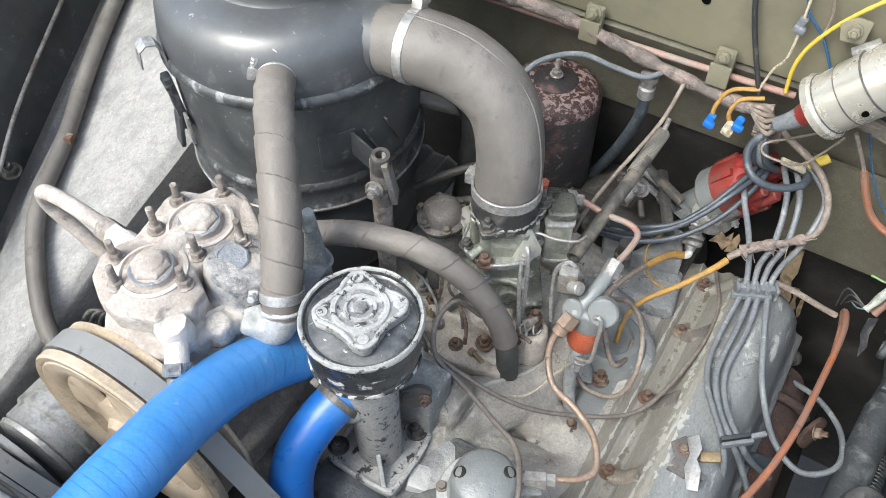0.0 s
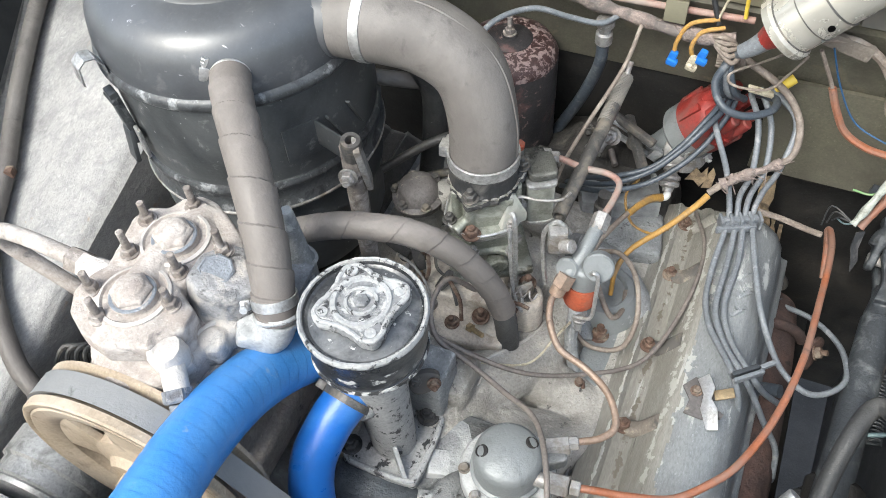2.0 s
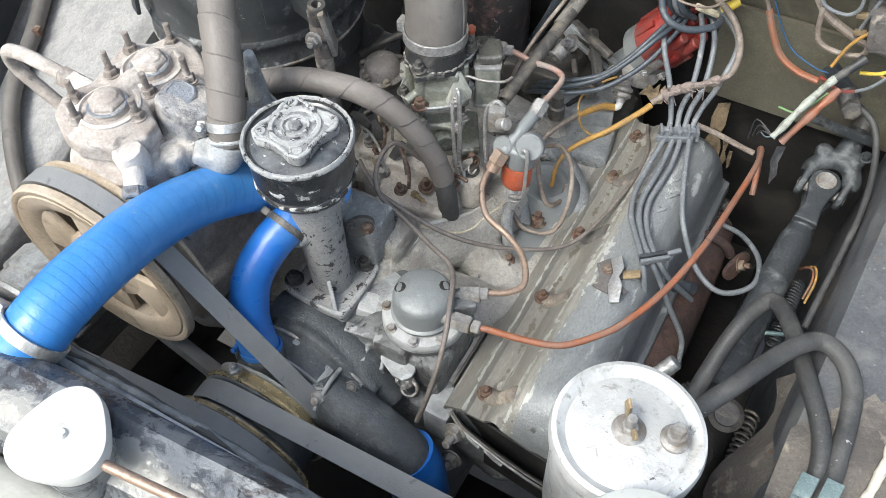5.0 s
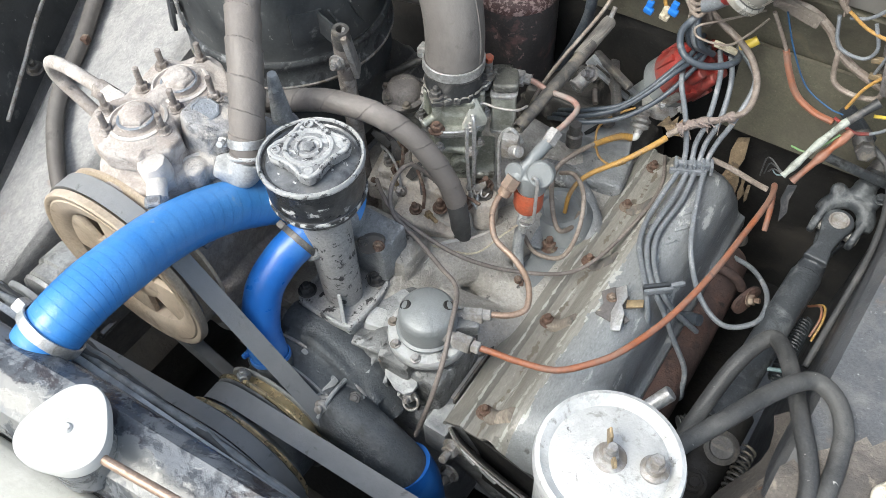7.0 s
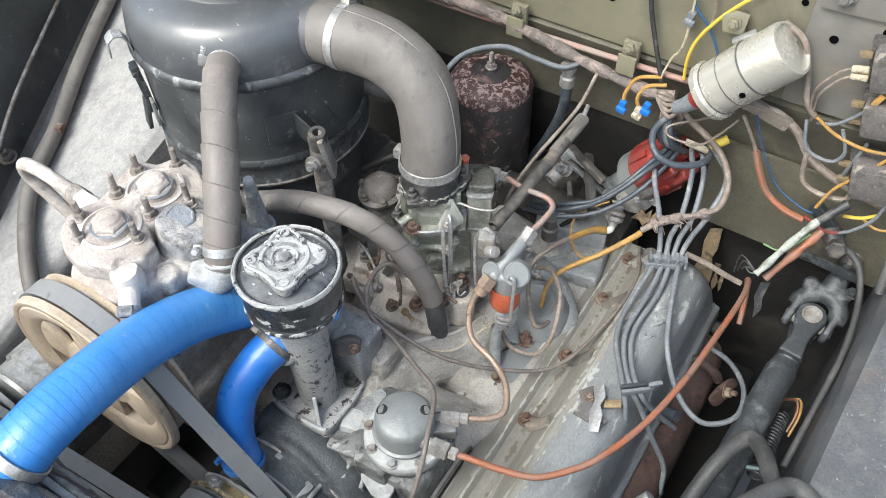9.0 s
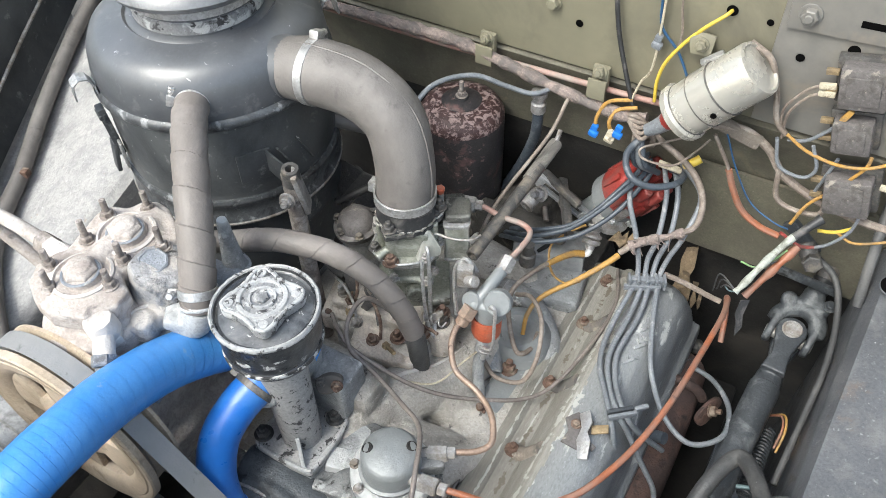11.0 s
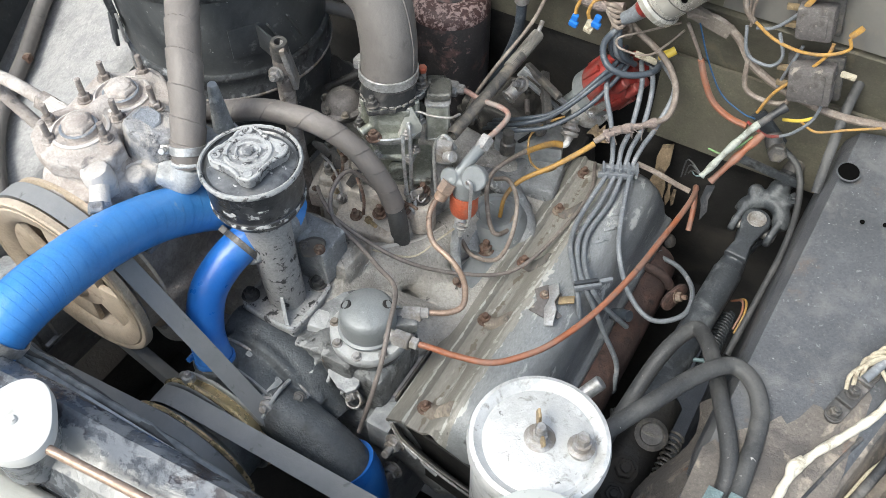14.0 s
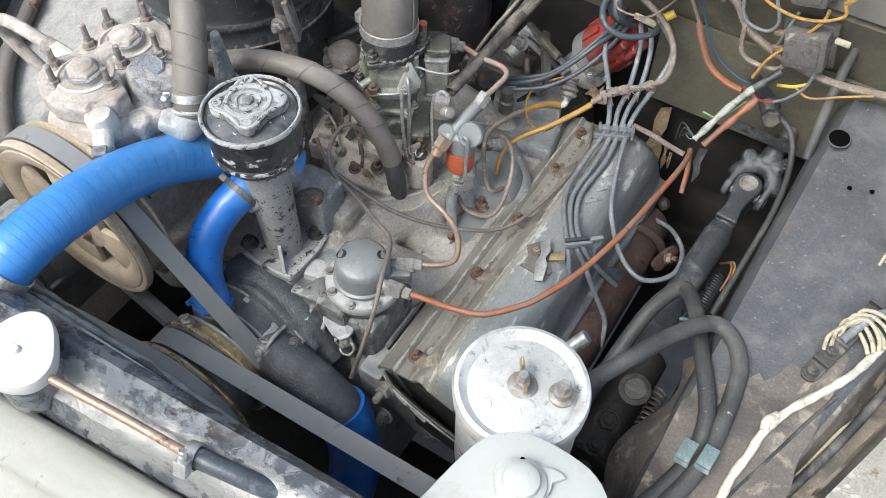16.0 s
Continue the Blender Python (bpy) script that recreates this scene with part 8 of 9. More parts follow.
part("hose", tube([(-0.220, 0.858, 1.20), (-0.221, 0.860, 1.17), (-0.230, 0.872, 1.13), (-0.25, 0.88, 1.07), (-0.28, 0.885, 1.0)], 0.0080, 12), "wire_dark", uni, "dark hose")
YELLOW = [(-0.061, 0.866, 1.267), (-0.063, 0.868, 1.299), (-0.057, 0.870, 1.328), (-0.040, 0.871, 1.360), (-0.020, 0.872, 1.387), (0.000, 0.876, 1.408), (0.006, 0.892, 1.412)]
WIRES = [
    ("wire", [(0.028, 0.85, 1.257), (0.049, 0.86, 1.213), (0.060, 0.862, 1.19)], 0.0032, "wire_brown", "thin brown wire on the bulkhead"),
    ("sleeved_wire", [(0.055, 0.862, 1.20), (0.068, 0.86, 1.172), (0.087, 0.86, 1.141), (0.115, 0.855, 1.128), (0.144, 0.85, 1.127)], 0.0058, "orange", "orange sleeved wire on the bulkhead"),
    ("wire", [(0.041, 0.862, 1.254), (0.063, 0.867, 1.201), (0.094, 0.867, 1.153), (0.131, 0.857, 1.141), (0.151, 0.85, 1.144)], 0.0014, "blue_dark", "thin blue wire on the bulkhead"),
    ("wire", [(0.143, 0.845, 1.139), (0.171, 0.843, 1.129), (0.19, 0.843, 1.135)], 0.0030, "red", "short pink-red wire on the bulkhead"),
    ("wire", [(0.19, 0.843, 1.135), (0.205, 0.845, 1.148), (0.221, 0.85, 1.176), (0.223, 0.855, 1.217), (0.222, 0.86, 1.248)], 0.0028, "wire", "grey wire up to a relay"),
    ("wire", [(0.151, 0.845, 1.159), (0.162, 0.85, 1.195), (0.185, 0.85, 1.233), (0.205, 0.85, 1.273), (0.207, 0.85, 1.292)], 0.0028, "yellow", "yellow-grey wire to a relay"),
    ("wire", [(0.109, 0.86, 1.282), (0.138, 0.86, 1.266), (0.174, 0.852, 1.266), (0.205, 0.848, 1.276), (0.226, 0.848, 1.292), (0.222, 0.85, 1.305)], 0.0028, "yellow", "yellow wire hooked below the relays"),
    ("wire", [(0.207, 0.85, 1.165), (0.231, 0.85, 1.157), (0.266, 0.85, 1.177), (0.302, 0.86, 1.189)], 0.0022, "yellow", "yellow wire along the bulkhead"),
    ("cloth_loom", [(0.021, 0.866, 1.259), (0.059, 0.869, 1.263), (0.093, 0.869, 1.246), (0.12, 0.869, 1.214), (0.159, 0.868, 1.195), (0.197, 0.866, 1.187), (0.249, 0.866, 1.181), (0.33, 0.87, 1.19)], 0.0070, "wire_brown", "brown-grey loom across the bulkhead"),
    ("wire", [(0.100, 0.866, 1.279), (0.096, 0.862, 1.316), (0.113, 0.86, 1.35), (0.128, 0.86, 1.362)], 0.0022, "wire_brown", "thin brown wire to a relay"),
    ("wire", [(0.104, 0.866, 1.27), (0.102, 0.862, 1.310), (0.116, 0.86, 1.340), (0.130, 0.86, 1.352)], 0.0022, "wire_brown", "thin brown wire to a relay"),
    ("wire", [(0.112, 0.866, 1.27), (0.133, 0.86, 1.282), (0.153, 0.855, 1.31), (0.163, 0.85, 1.333)], 0.0030, "wire", "grey wire leading to a relay"),
    ("wire", [(0.099, 0.866, 1.269), (0.112, 0.86, 1.233), (0.143, 0.858, 1.227), (0.155, 0.858, 1.246), (0.142, 0.86, 1.277)], 0.0030, "wire", "grey wire loop on the bulkhead"),
    ("wire", [(0.036, 0.872, 1.385), (0.064, 0.866, 1.373), (0.080, 0.864, 1.339), (0.091, 0.864, 1.297), (0.107, 0.866, 1.277)], 0.0048, "wire_brown", "thick brown-grey wire down from the coil"),
    ("wire", [(0.114, 0.866, 1.225), (0.123, 0.862, 1.18), (0.151, 0.858, 1.172), (0.179, 0.858, 1.179), (0.18, 0.862, 1.199)], 0.0045, "wire_brown", "brown-grey wire loop below the relays"),
    ("wire", [(0.162, 0.864, 1.197), (0.168, 0.858, 1.237), (0.174, 0.858, 1.271)], 0.0028, "wire", "grey wire up to a relay"),
    ("wire", YELLOW, 0.0030, "yellow2", "bright yellow wire rising on the bulkhead"),
    ("wire", [(-0.135, 0.874, 1.40), (-0.124, 0.872, 1.35), (-0.111, 0.870, 1.31), (-0.088, 0.862, 1.255)], 0.0042, "wire_black", "black wire down the bulkhead"),
    ("wire", [(-0.09, 0.862, 1.262), (-0.083, 0.866, 1.291), (-0.072, 0.868, 1.32), (-0.073, 0.874, 1.42)], 0.0020, "cream", "thin cream wire up the bulkhead"),
    ("wire", [(-0.080, 0.876, 1.47), (-0.077, 0.874, 1.405), (-0.071, 0.874, 1.371), (-0.047, 0.874, 1.345), (-0.030, 0.872, 1.318), (-0.020, 0.868, 1.30)], 0.0022, "blue_dark", "thin blue wire beside the coil"),
    ("wire", [(-0.055, 0.876, 1.47), (-0.053, 0.874, 1.412), (-0.046, 0.874, 1.372), (-0.047, 0.872, 1.342)], 0.0020, "wire_brown", "thin brown wire with a white sleeve"),
    ("wire", [(-0.088, 0.862, 1.262), (-0.119, 0.858, 1.251), (-0.130, 0.853, 1.228), (-0.131, 0.850, 1.215)], 0.0034, "yellow", "yellow wire to a blue connector"),
    ("wire", [(-0.080, 0.862, 1.252), (-0.104, 0.856, 1.244), (-0.112, 0.85, 1.226), (-0.108, 0.85, 1.21)], 0.0034, "yellow", "yellow wire to a connector"),
    ("wire", [(0.222, 0.86, 1.17), (0.205, 0.85, 1.165), (0.185, 0.848, 1.160)], 0.0030, "yellow2", "yellow-green wire end near the splice"),
]
for n, pts, r, m, lab in WIRES:
    line(n, pts, 0.8 * r, m, lab, "loom" if n == "cloth_loom" else "wire", "looms" if n == "cloth_loom" else "bulkhead wires", 8)
for x, y, z, m in ((-0.132, 0.850, 1.204, "bluep"), (-0.098, 0.850, 1.214, "bluep"), (-0.108, 0.848, 1.204, "cream"), (-0.0735, 0.872, 1.352, "wire")):
    c = thing("wire_connector", (x, y, z), {"bluep": "small blue plastic spade connector", "cream": "small cream spade connector", "wire": "small grey spade connector on a wire"}[m], "connector", "connectors")
    part("shell", box(pose(x, y, z, 8, 14, 0), 0.010, 0.008, 0.022, 0.003), m, c)
    part("collar", box(pose(x + 0.001, y - 0.003, z - 0.004, 8, 14, 0), 0.014, 0.009, 0.009, 0.003), m, c)
for x, z, s in ((0.170, 1.378, 1.0), (0.178, 1.312, 0.85), (0.200, 1.226, 1.05)):
    r = thing("relay", (x, 0.87, z), "dusty grey metal-lidded relay on the bulkhead", "relay", "relays")
    m = pose(x, 0.865, z, 0, -12, 0)
    part("cover", box(m @ pose(0, -0.010, 0), 0.052 * s, 0.026, 0.052 * s, 0.005), "relay", r)
    part("pressing", box(m @ pose(0, -0.023, 0), 0.036 * s, 0.004, 0.036 * s, 0.002), "relay", r)
    part("base", box(m @ pose(0, 0.006, 0), 0.066 * s, 0.012, 0.060 * s, 0.003), "steel_dark", r)
    for k in (-1, 1):
        part("terminal", box(m @ pose(-0.036 * s, -0.004, 0.012 * k), 0.014, 0.006, 0.007, 0.001), "brass", r)
for x, y, z, a in ((0.133, 0.858, 1.364, 15), (0.135, 0.858, 1.354, 10), (0.226, 0.856, 1.312, 60), (0.164, 0.850, 1.338, 70), (0.238, 0.85, 1.255, 0)):
    c = thing("wire_connector", (x, y, z), "small cream insulated spade connector", "connector", "connectors")
    part("shell", box(pose(x, y, z, 0, -a, 0), 0.019, 0.006, 0.0075, 0.002), "cream" if a < 60 else "yellow", c)
for x, z in ((0.0, 1.46), (0.215, 1.395), (0.25, 1.38), (-0.22, 1.36)):
    solo("bulkhead_screw", bolt((x, 0.883, z), (0, -1, 0), 0.014, True), "olive", (x, 0.883, z), "olive-painted screw head in the bulkhead", "screw", "bulkhead screws")
for x, z, r in ((0.004, 1.411, 0.0062), (-0.182, 1.339, 0.0045), (0.093, 1.377, 0.0045), (0.145, 1.403, 0.006), (0.049, 1.408, 0.0035)):
    y = 0.8835 if x < 0.06 else 0.8785
    solo("bulkhead_hole", lathe([(0, 0), (r, 0), (r + 0.0008, 0.0008), (r * 0.9, 0.0012), (0, 0.0012)], aim((x, y + 0.0006, z), (0, -1, 0)), 20), "hole", (x, y, z), "small round hole drilled in the bulkhead", "hole", "bulkhead holes")
pl = thing("bulkhead_plate", (0.15, 0.878, 1.44), "grey painted cover plate bolted to the bulkhead", "plate")
part("plate", box(pose(0.165, 0.8765, 1.462, 0, -3, 0), 0.20, 0.006, 0.088, 0.002), "greywall", pl)
part("bolt", bolt((0.089, 0.8735, 1.436), (0, -1, 0), 0.017, True, 0.003), "greywall", pl)
part("slot", box(pose(0.156, 0.8733, 1.440, 0, -3, 0), 0.028, 0.0012, 0.008, 0.0004), "hole", pl, "dark oblong slot")
wr = thing("wrapped_cable", (0.14, 0.775, 1.14), "white tape-wrapped cable stub above the steering shaft", "cable")
part("wrap", tube([(0.162, 0.816, 1.168), (0.152, 0.800, 1.158), (0.138, 0.776, 1.138), (0.127, 0.757, 1.118), (0.120, 0.746, 1.106)], lambda t: 0.0050 - 0.0006 * t + 0.0006 * math.sin(t * 19), 16, 8, None, 0.15), "dirty_white", wr, "dirty white tape")
part("dark_wrap", tube([(0.184, 0.840, 1.188), (0.174, 0.829, 1.179), (0.160, 0.813, 1.166)], lambda t: 0.0064 - 0.001 * t, 14, 8, None, 0.25), "wire_black", wr, "torn black tape")
part("red_tail", tube([(0.170, 0.818, 1.150), (0.152, 0.788, 1.124), (0.132, 0.762, 1.088)], 0.0058, 14, 14, None, 0.5), "orange", wr, "torn orange-brown wrap")
part("torn_strip", prism([(-0.006, 0), (0.007, 0.002), (0.004, -0.020), (0.009, -0.036), (0.002, -0.050), (-0.003, -0.030), (-0.008, -0.020)], 0.0015, pose(0.134, 0.760, 1.082, 60, 20, 35), 0.0), "wire_black", wr, "torn dark strip")
for k in range(4):
    part("loose_strand", tube([(0.121, 0.748, 1.106), (0.112 - 0.006 * k, 0.752 + 0.004 * k, 1.098 + 0.004 * k), (0.104 - 0.004 * k, 0.762, 1.094 - 0.006 * k)], 0.0010, 6, 4), "wire_black" if k else "teal", wr)
line("wire", [(0.160, 0.806, 1.150), (0.146, 0.792, 1.134), (0.132, 0.785, 1.122), (0.112, 0.790, 1.118)], 0.0014, "green", "thin green wire beside the wrapped cable", "wire", "loose wires")
un = thing("bulkhead_union", (0.192, 0.858, 1.098), "dull grey hexagon union on a bulkhead bracket", "union")
part("hexagon", ngon(0.024, 0.020, (0.192, 0.862, 1.098), (0.25, -0.9, 0.2), 6), "steel_dark", un)
part("collar", cyl((0.178, 0.872, 1.112), (0.190, 0.860, 1.100), 0.0125, 18, 0.002), "steel_dark", un)
part("bracket", box(pose(0.172, 0.872, 1.118, 10, 42, 0), 0.06, 0.010, 0.022, 0.003), "shaft", un, "dark bracket plate")
part("bar", box(pose(0.196, 0.872, 1.044, 0, 8, 3), 0.10, 0.006, 0.014, 0.002), "shaft", un, "dark cross bar")
line("thin_rod", [(0.020, 0.792, 1.040), (0.050, 0.797, 1.032), (0.085, 0.800, 1.021), (0.104, 0.802, 1.016)], 0.0040, "wire_brown", "thin brown rod behind the rocker cover", "rod", "", 8)
line("dark_cable", [(0.198, 0.865, 1.10), (0.23, 0.852, 1.085), (0.249, 0.813, 1.06), (0.256, 0.746, 1.04), (0.252, 0.665, 1.01), (0.246, 0.58, 0.98)], 0.0046, "rubber_dark", "dark grey cable running down beside the wing", "cable")
line("dark_cable", [(0.262, 0.985, 1.27), (0.254, 0.893, 1.20), (0.257, 0.842, 1.15), (0.263, 0.802, 1.10)], 0.0070, "rubber_dark", "thick dark grey cable from bulkhead to wing edge", "cable")

# ---- exhaust manifold and the gap beside the engine ----
exh = thing("exhaust_manifold", (0.14, 0.55, 0.75), "rusty brown cast exhaust manifold below the rocker cover", "exhaust manifold")
bm = tube([(0.074, 0.34, 0.850), (0.084, 0.46, 0.852), (0.086, 0.60, 0.852), (0.084, 0.72, 0.850), (0.080, 0.80, 0.835)], 0.042, 28, 8)
for y in (0.44, 0.58, 0.72):
    tube([(0.040, y, 0.868), (0.060, y, 0.864), (0.084, y, 0.852)], 0.034, 18, 5, bm)
cast(part("casting", bm, "exhaust", exh, "rusty brown pipe", 60), 0.004, 4)
part("strap", tube([(0.040 + 0.046 * (1 - math.cos(radians(18 * k))), 0.722 + 0.002 * k, 0.852 + 0.047 * math.sin(radians(18 * k))) for k in range(10)], 0.0075, 10, 4), "exhaust", exh, "rusty strap over the pipe")
bm = prism(rounded([(-0.012, -0.022), (0.012, -0.024), (0.018, -0.004), (0.010, 0.012), (0.012, 0.030), (-0.010, 0.028)], 2), 0.007, pose(0.138, 0.716, 0.876, 30, 62, 6), 0.002)
part("lug", bm, "exhaust", exh, "rusty strap lug")
part("nut", bolt((0.146, 0.716, 0.880), (0.9, 0.0, 0.5), 0.014, True, 0.008), "rusty", exh)
for k, (x, y, z) in enumerate(((0.068, 0.838, 0.880), (0.086, 0.852, 0.835))):
    solo("fitting", lathe([(0, 0), (0.010, 0), (0.012, 0.004), (0.012, 0.012), (0.008, 0.016), (0, 0.020)], aim((x, y, z), (0.5, -0.3, 0.8)), 18), "steel_dark", (x, y, z), "small dull metal cap beside the rocker cover", "fitting", "fittings")
gs = thing("torn_gasket", (0.06, 0.80, 1.0), "torn strip of tan gasket hanging behind the rocker cover", "gasket")
rg = random.Random(5)
for pts, face in (([(-0.006, 0.0), (0.008, 0.003), (0.010, -0.016), (0.007, -0.024), (0.013, -0.036), (0.014, -0.052), (0.006, -0.056), (0.002, -0.044), (-0.006, -0.050), (-0.010, -0.060), (-0.012, -0.040), (-0.006, -0.026), (-0.009, -0.012)], pose(0.030, 0.930, 0.968, 62, 0, 8) @ Matrix.Diagonal((1.25, 1.9, 1.0, 1.0))),
                  ([(-0.004, 0.0), (0.006, -0.002), (0.003, -0.020), (0.007, -0.034), (0.0, -0.050), (-0.004, -0.034), (-0.001, -0.018)], pose(0.052, 0.915, 0.915, 66, 0, 20)),
                  ([(-0.002, 0.0), (0.003, 0.0), (0.004, -0.024), (0.001, -0.030), (-0.003, -0.016)], pose(0.066, 0.905, 0.905, 60, 0, 10)),
                  ([(-0.014, -0.012), (-0.004, 0.010), (0.004, 0.004), (0.010, 0.016), (0.014, 0.0), (0.008, -0.014), (-0.002, -0.008)], pose(-0.066, 0.842, 1.026, 56, 0, -10)),
                  ([(-0.006, -0.014), (-0.004, 0.006), (0.0, 0.018), (0.006, 0.010), (0.007, -0.010)], pose(-0.050, 0.843, 1.022, 60, 10, 6))):
    part("scrap", prism(pts, 0.0024, face, 0.0006), "cork", gs)
brkt = thing("pump_bracket", (-0.04, 0.275, 0.9), "dark slotted bracket plate with two nuts under the rocker cover", "bracket")
m = pose(-0.03, 0.270, 0.905, 0, 0, -6)
arc = [(-0.088, 0.276, 0.962), (-0.066, 0.262, 0.967), (-0.036, 0.254, 0.968), (-0.004, 0.250, 0.962), (0.028, 0.250, 0.950), (0.060, 0.254, 0.932)]
part("edge", tube(arc, 0.0016, 8, 6), "steel", brkt, "scraped upper edge")


def under(u, v):
    p = lerp_path(arc, u)
    return (p.x, p.y + 0.004 + 0.050 * v, p.z - 0.002 - 0.125 * v + 0.008 * math.sin(v * 15) * (0.3 + u))


part("plate", sheet(under, 28, 30, 0.004), "grime_shade", brkt, "dark ribbed plate")
for a, b in ((1, 0.010), (2, 0.012)):
    p, q = V(arc[a]), V(arc[a + 1])
    part("slot_edge", tube([p + V(0.004, 0.004, -0.018), p.lerp(q, 0.5) + V(0, 0.004, -0.020), q + V(-0.004, 0.006, -0.024)], 0.0026, 8, 5), "pump_dark", brkt)
part("nut", bolt((-0.073, 0.262, 0.950), (0, -1, 0.3), 0.018, True, 0.014), "steel", brkt)
part("nut", bolt((-0.077, 0.258, 0.874), (0, -1, 0.3), 0.018, True, 0.014), "steel", brkt)
# near-black backing paints the shade of the cavity behind the bracket
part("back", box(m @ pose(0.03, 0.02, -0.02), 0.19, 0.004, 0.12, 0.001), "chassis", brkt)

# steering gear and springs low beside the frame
sg = thing("steering_gear", (0.2, 0.5, 0.75), "near-black steering gear beside the frame rail", "steering gear")
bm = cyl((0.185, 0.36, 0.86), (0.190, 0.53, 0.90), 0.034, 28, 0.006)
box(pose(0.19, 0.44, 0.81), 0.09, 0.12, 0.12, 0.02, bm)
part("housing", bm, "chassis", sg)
part("end_cap", lathe([(0, 0), (0.020, 0), (0.022, 0.004), (0.016, 0.008), (0.014, 0.006), (0.0, 0.006)], aim((0.202, 0.452, 0.925), (0.1, -0.3, 1)), 28), "steel_dark", sg, "oily steel end cap")
for k, (y, r) in enumerate(((0.40, 0.018), (0.365, 0.015), (0.33, 0.013))):
    part("nut", bolt((0.190, y, 0.905 - 0.01 * k), (0.1, -0.3, 1), r * 1.3, True, 0.008), "chassis", sg)
spg = [(0.232 + 0.010 * math.cos(k * 0.8), 0.34 + 0.0011 * k, 0.90 + 0.010 * math.sin(k * 0.8)) for k in range(130)]
solo("return_spring", tube(spg, 0.0018, 6, 2), "steel_dark", (0.232, 0.34, 0.9), "dark coil spring beside the steering gear", "spring")
spg = [(0.226 + 0.0105 * math.cos(k * 0.8), 0.60 + 0.0007 * k, 0.895 + 0.0105 * math.sin(k * 0.8)) for k in range(160)]
solo("return_spring", tube(spg, 0.0021, 6, 2), "shaft", (0.226, 0.6, 0.9), "dark coil spring beside the steering shaft", "spring")
line("wire", [(0.222, 0.735, 0.90), (0.236, 0.728, 0.918), (0.242, 0.706, 0.92), (0.240, 0.682, 0.905)], 0.0018, "orange", "short orange wire beside the steering shaft", "wire", "loose wires")
line("wire", [(0.226, 0.738, 0.90), (0.240, 0.730, 0.920), (0.246, 0.704, 0.922), (0.244, 0.676, 0.905)], 0.0018, "yellow", "short yellow wire beside the steering shaft", "wire", "loose wires")
line("wire", [(0.205, 0.585, 0.93), (0.225, 0.59, 0.935), (0.24, 0.60, 0.93)], 0.003, "teal", "short teal wire below the shaft", "wire", "loose wires")
line("corrugated_hose", [(0.14, 0.50, 0.84), (0.17, 0.53, 0.84), (0.20, 0.55, 0.82)], lambda t: 0.010 + 0.0015 * math.sin(t * 90), "rubber_dark", "black corrugated hose low in the gap", "hose", "", 12, 20)
rail = solo("wing_bracket", sheet(lambda u, v: (0.235 + 0.05 * u + 0.02 * math.sin(v * 9), 0.20 + 0.32 * v, wing_height(0.20 + 0.32 * v) - 0.02 - 0.10 * (1 - u)), 6, 16, 0.004), "bare_metal", (0.26, 0.35, 0.95), "rusty scraped bracket under the wing edge", "bracket")

# ---- things lying on the driver's wing ----


def wz(y):
    return wing_height(y) + 0.006


solo("wing_hole", lathe([(0.006, 0), (0.0138, 0), (0.0142, 0.0010), (0.0138, 0.0016), (0.0, 0.0014)], Matrix.Translation((0.288, 0.812, wz(0.812) - 0.001)) @ pose(0, 0, 0, 14, 0, 0), 28), "hole", (0.288, 0.812, 1.13), "round dark hole in the wing panel", "hole")
solo("hole_rim", ring((0.288, 0.812, wz(0.812) - 0.0008), (0, -0.24, 0.97), 0.0134, 0.0152, 0.0022, 36), "fender", (0.288, 0.812, 1.13), "worn raised rim of the round wing hole", "rim")
for x, y in ((0.326, 0.750), (0.352, 0.757)):
    solo("wing_hole", lathe([(0, 0), (0.0030, 0), (0.0030, 0.001), (0, 0.001)], Matrix.Translation((x, y, wz(y))) @ pose(0, 0, 0, 14, 0, 0), 14), "hole", (x, y, wz(y)), "small dark drilled hole in the wing", "hole")
ts = thing("terminal_strip", (0.385, 0.52, 1.07), "black terminal strip with frayed cream wires", "terminal strip")
mt = Matrix.Translation((0.391, 0.548, wz(0.548) + 0.002)) @ pose(0, 0, 0, 14, 0, -18)
bar = [(0.0105 * math.cos(radians(a)), -0.050 + 0.0105 * math.sin(radians(a))) for a in range(180, 361, 20)] + [(0.0105, 0.075), (-0.0105, 0.075)]
part("strip", prism(bar, 0.007, mt, 0.001), "terminal_black", ts)
for k in range(4):
    part("screw", bolt(mt @ V(0, -0.050 + 0.034 * k, 0.007), (0, 0, 1), 0.012, True, 0.003, spin=25 * k), "steel_dark", ts)
    part("barrier", box(mt @ pose(0, -0.033 + 0.034 * k, 0.010), 0.021, 0.004, 0.009, 0.001), "terminal_black", ts)
for k in range(6):
    a = mt @ V(-0.008 + 0.003 * (k % 3), -0.018 + 0.009 * k, 0.008)
    b = mt @ V(0.030 + 0.003 * k, 0.010 + 0.006 * k, 0.012)
    up = 0.010 + 0.004 * (k % 3)
    part("strand", tube([a, a.lerp(b, 0.10) + V(-0.006, 0.014, up), a.lerp(b, 0.40) + V(-0.002, 0.030 - 0.003 * k, up + 0.006), a.lerp(b, 0.75) + V(0.002, 0.014, up * 0.7), b], 0.0026, 8, 6, None, 0.2), "cream", ts)
part("lead", tube([mt @ V(0.018, 0.060, 0.012), mt @ V(0.026, 0.085, 0.022), mt @ V(0.050, 0.12, 0.022)], 0.0052, 10, 6), "wire", ts, "grey sleeved lead")
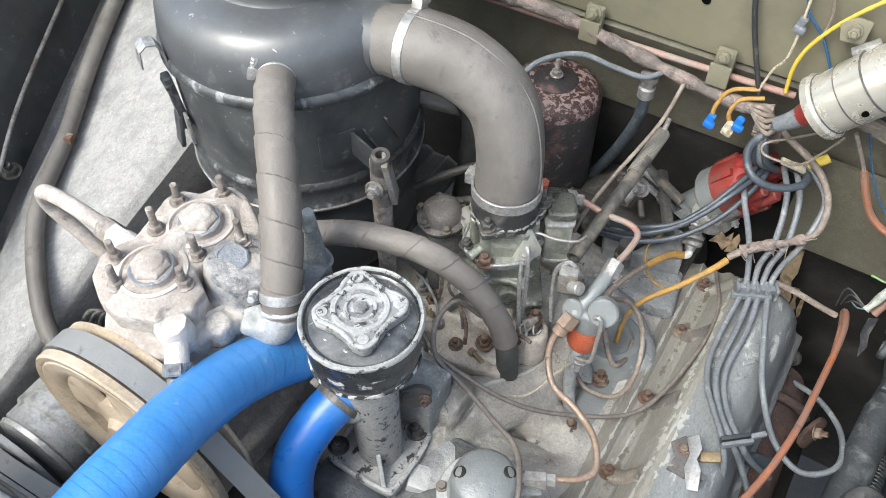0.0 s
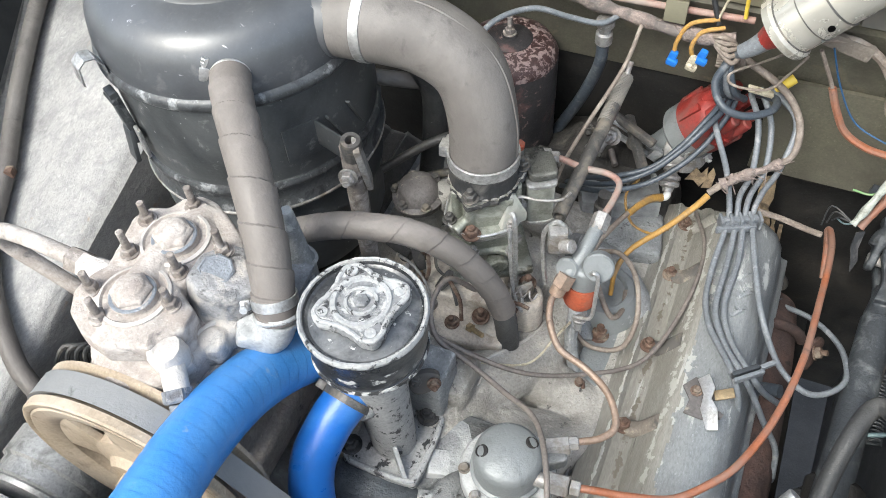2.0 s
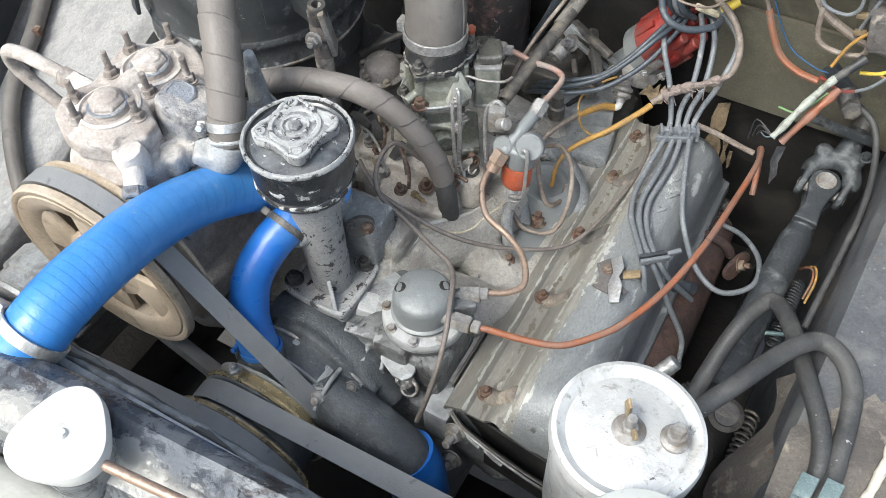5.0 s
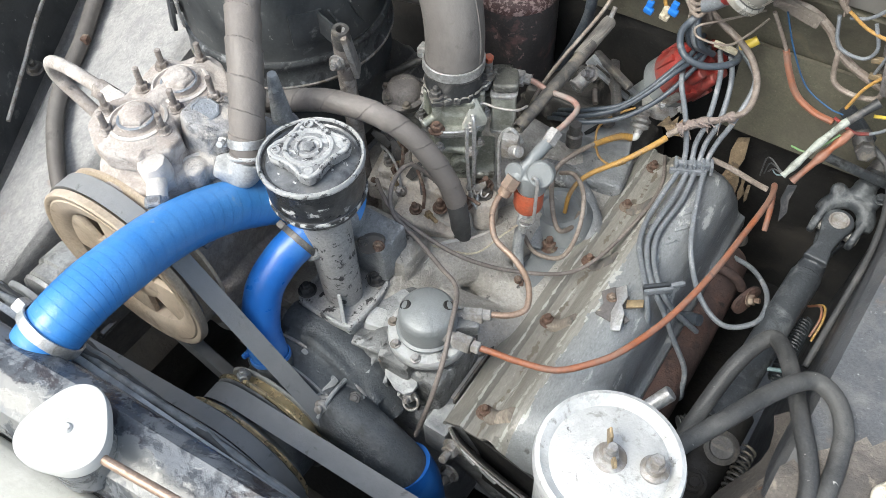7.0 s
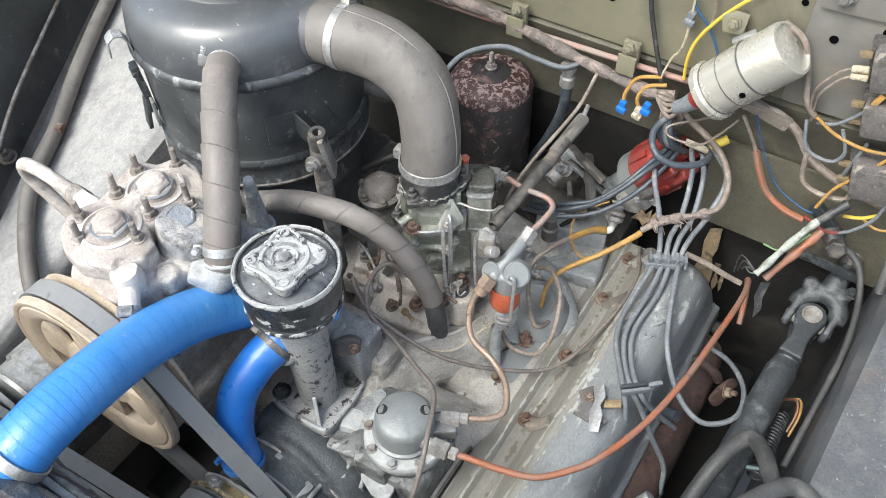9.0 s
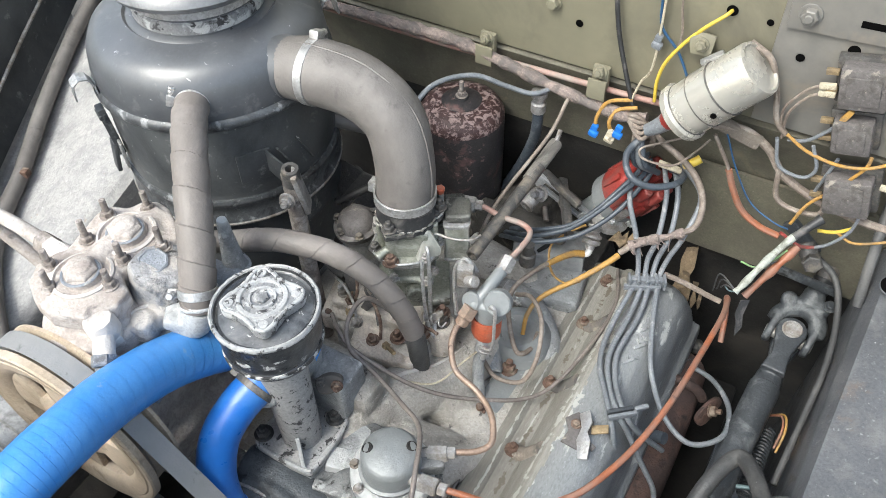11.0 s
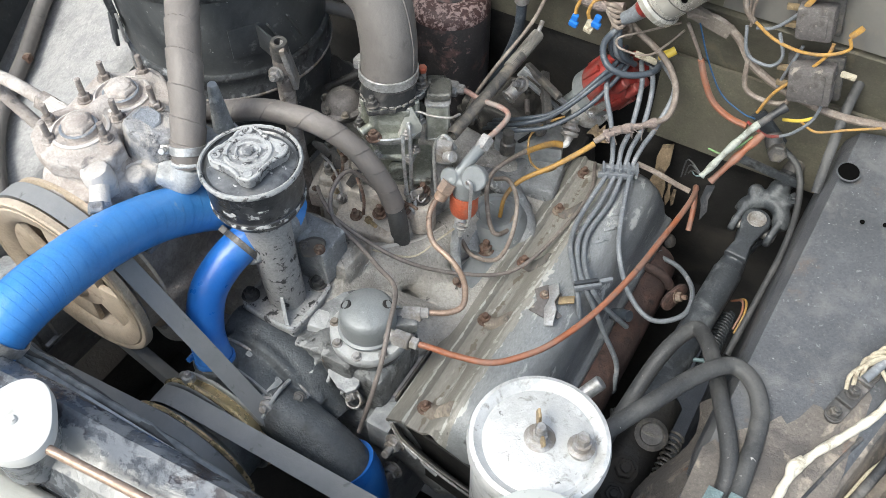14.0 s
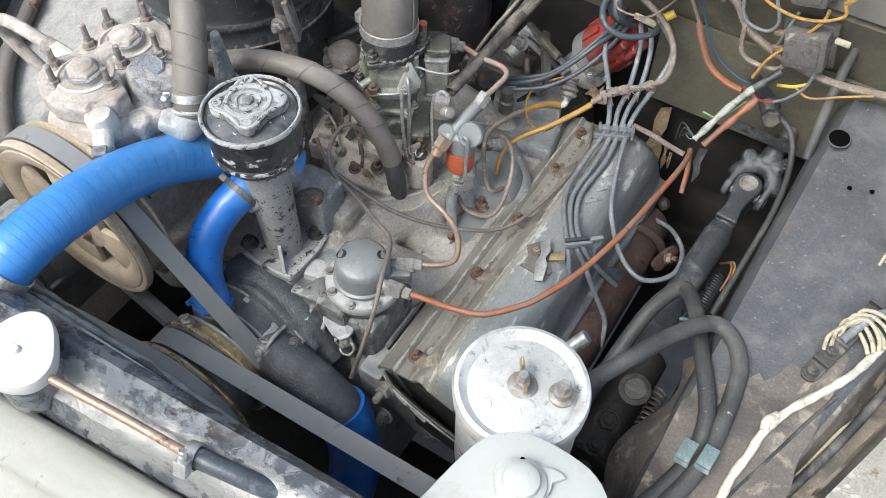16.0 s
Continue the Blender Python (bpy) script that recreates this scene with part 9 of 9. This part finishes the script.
line("white_cable", [(0.335, 0.20, 0.99), (0.342, 0.28, 1.010), (0.346, 0.324, 1.021), (0.347, 0.353, 1.029), (0.353, 0.383, 1.037), (0.357, 0.413, 1.046), (0.371, 0.448, 1.056), (0.396, 0.486, 1.066), (0.416, 0.520, 1.074), (0.429, 0.553, 1.083), (0.433, 0.567, 1.087)], lambda t: 0.0052 * (1 + 0.07 * math.sin(t * 60) + 0.05 * math.sin(t * 143)), "cream_white", "cracked cream-white cable along the wing channel", "cable", "", 14, 12)
line("dark_cable", [(0.431, 0.563, 1.085), (0.442, 0.585, 1.092), (0.462, 0.62, 1.10), (0.50, 0.68, 1.115)], 0.0060, "pipe_grey", "bare brown core of the cracked cable", "cable")
line("wire", [(0.357, 0.414, 1.049), (0.355, 0.425, 1.053), (0.363, 0.437, 1.056)], 0.0055, "cream_white", "torn flap on the cream cable", "wire", "loose wires")
line("thin_wire", [(0.330, 0.24, 0.994), (0.352, 0.329, 1.018), (0.373, 0.387, 1.034), (0.394, 0.446, 1.051), (0.412, 0.492, 1.063)], 0.0024, "wire_black", "thin black wire lying along the wing", "wire", "loose wires", 8)
line("thin_wire", [(0.372, 0.300, 0.985), (0.391, 0.359, 0.995), (0.407, 0.391, 1.004), (0.421, 0.430, 1.012), (0.436, 0.477, 1.024), (0.449, 0.505, 1.031), (0.470, 0.572, 1.048), (0.51, 0.68, 1.08)], 0.0024, "cream", "thin tan wire in the wing channel", "wire", "loose wires", 8)
line("dark_cable", [(0.385, 0.315, 0.992), (0.418, 0.402, 1.012), (0.444, 0.478, 1.032), (0.463, 0.545, 1.052), (0.50, 0.66, 1.085)], 0.006, "wire_black", "black cable in the wing channel", "cable")
line("dark_cable", [(0.39, 0.545, 1.095), (0.41, 0.585, 1.11), (0.44, 0.62, 1.11), (0.46, 0.66, 1.11)], 0.0055, "wire", "grey cable leaving the terminal strip", "cable")
for k in range(4):
    line("wire", [(0.395 + 0.006 * k, 0.665 + 0.008 * k, wz(0.66) + 0.004), (0.40 + 0.004 * k, 0.70, wz(0.70) + 0.018), (0.42, 0.72 + 0.006 * k, wz(0.72) + 0.010), (0.405 + 0.008 * k, 0.69, wz(0.69) + 0.022), (0.43, 0.66 + 0.01 * k, wz(0.66) + 0.006)], 0.002, "cream", "tangle of frayed cream wires on the wing", "wire", "loose wires", 6)
for x, y, z in ((0.291, 0.344, 1.044), (0.314, 0.346, 1.050)):
    t = thing("hose_tag", (x, y, z), "pale teal metal hose clip", "clip", "hose clips")
    part("clip", box(pose(x, y, z, 20, -20, -12), 0.018, 0.030, 0.003, 0.001), "teal", t)
    part("lip", box(pose(x, y - 0.014, z - 0.002, 60, -20, -12), 0.017, 0.006, 0.0025, 0.0008), "teal", t)

# ---- passenger's wing ----
lp = thing("rubber_pipe", (-1.0, 0.5, 0.97), "thick dusty grey rubber pipe along the wing", "hose")
part("pipe", tube([(-0.72, 0.245, 0.80), (-0.795, 0.270, 0.905), (-0.845, 0.295, 0.935), (-0.922, 0.363, 0.965), (-0.972, 0.430, 0.985), (-1.012, 0.520, 1.005), (-1.075, 0.645, 1.04), (-1.14, 0.79, 1.075), (-1.18, 0.90, 1.10)], 0.0135, 18, 10), "rubber", lp)
part("clip", box(pose(-1.0, 0.522, 1.012, 0, 0, 20), 0.012, 0.014, 0.014, 0.002), "rusty", lp, "rusty clip")
line("thin_wire", [(-0.985, 0.33, 0.985), (-1.04, 0.42, 1.01), (-1.09, 0.52, 1.05), (-1.17, 0.70, 1.10), (-1.23, 0.85, 1.14)], 0.0035, "steel", "thin bright cable beside the rubber pipe", "cable")
sb = thing("wing_bolt", (-1.05, 0.44, 0.99), "dull bolt in the wing channel", "bolt")
part("bolt", bolt((-1.05, 0.44, 0.985), (0.2, -0.2, 1), 0.02, True, 0.01), "steel_dark", sb)
rb = thing("rear_wing_bracket", (-0.93, 0.80, 1.10), "rusty bracket plate with a bolt on the wing", "bracket")
part("plate", box(pose(-0.975, 0.815, 1.152, 14, 0, 10), 0.12, 0.06, 0.010, 0.003), "rusty", rb)
part("ear", box(pose(-0.985, 0.790, 1.158, 14, 0, -20), 0.05, 0.03, 0.012, 0.003), "rusty", rb)
part("bolt", bolt((-0.985, 0.795, 1.156), (0, -0.2, 1), 0.018, True, 0.008), "rusty", rb)
for k in range(6):
    line("brushwood_wire", [(-0.82 + 0.02 * k, 0.30 + 0.01 * k, 0.86), (-0.80 + 0.015 * k, 0.34, 0.92 + 0.006 * k), (-0.74, 0.36 + 0.02 * k, 0.88), (-0.70, 0.38, 0.84 + 0.01 * k)], 0.0035, "wire_black", "thin dark wires low beside the compressor", "wire", "loose wires", 6)
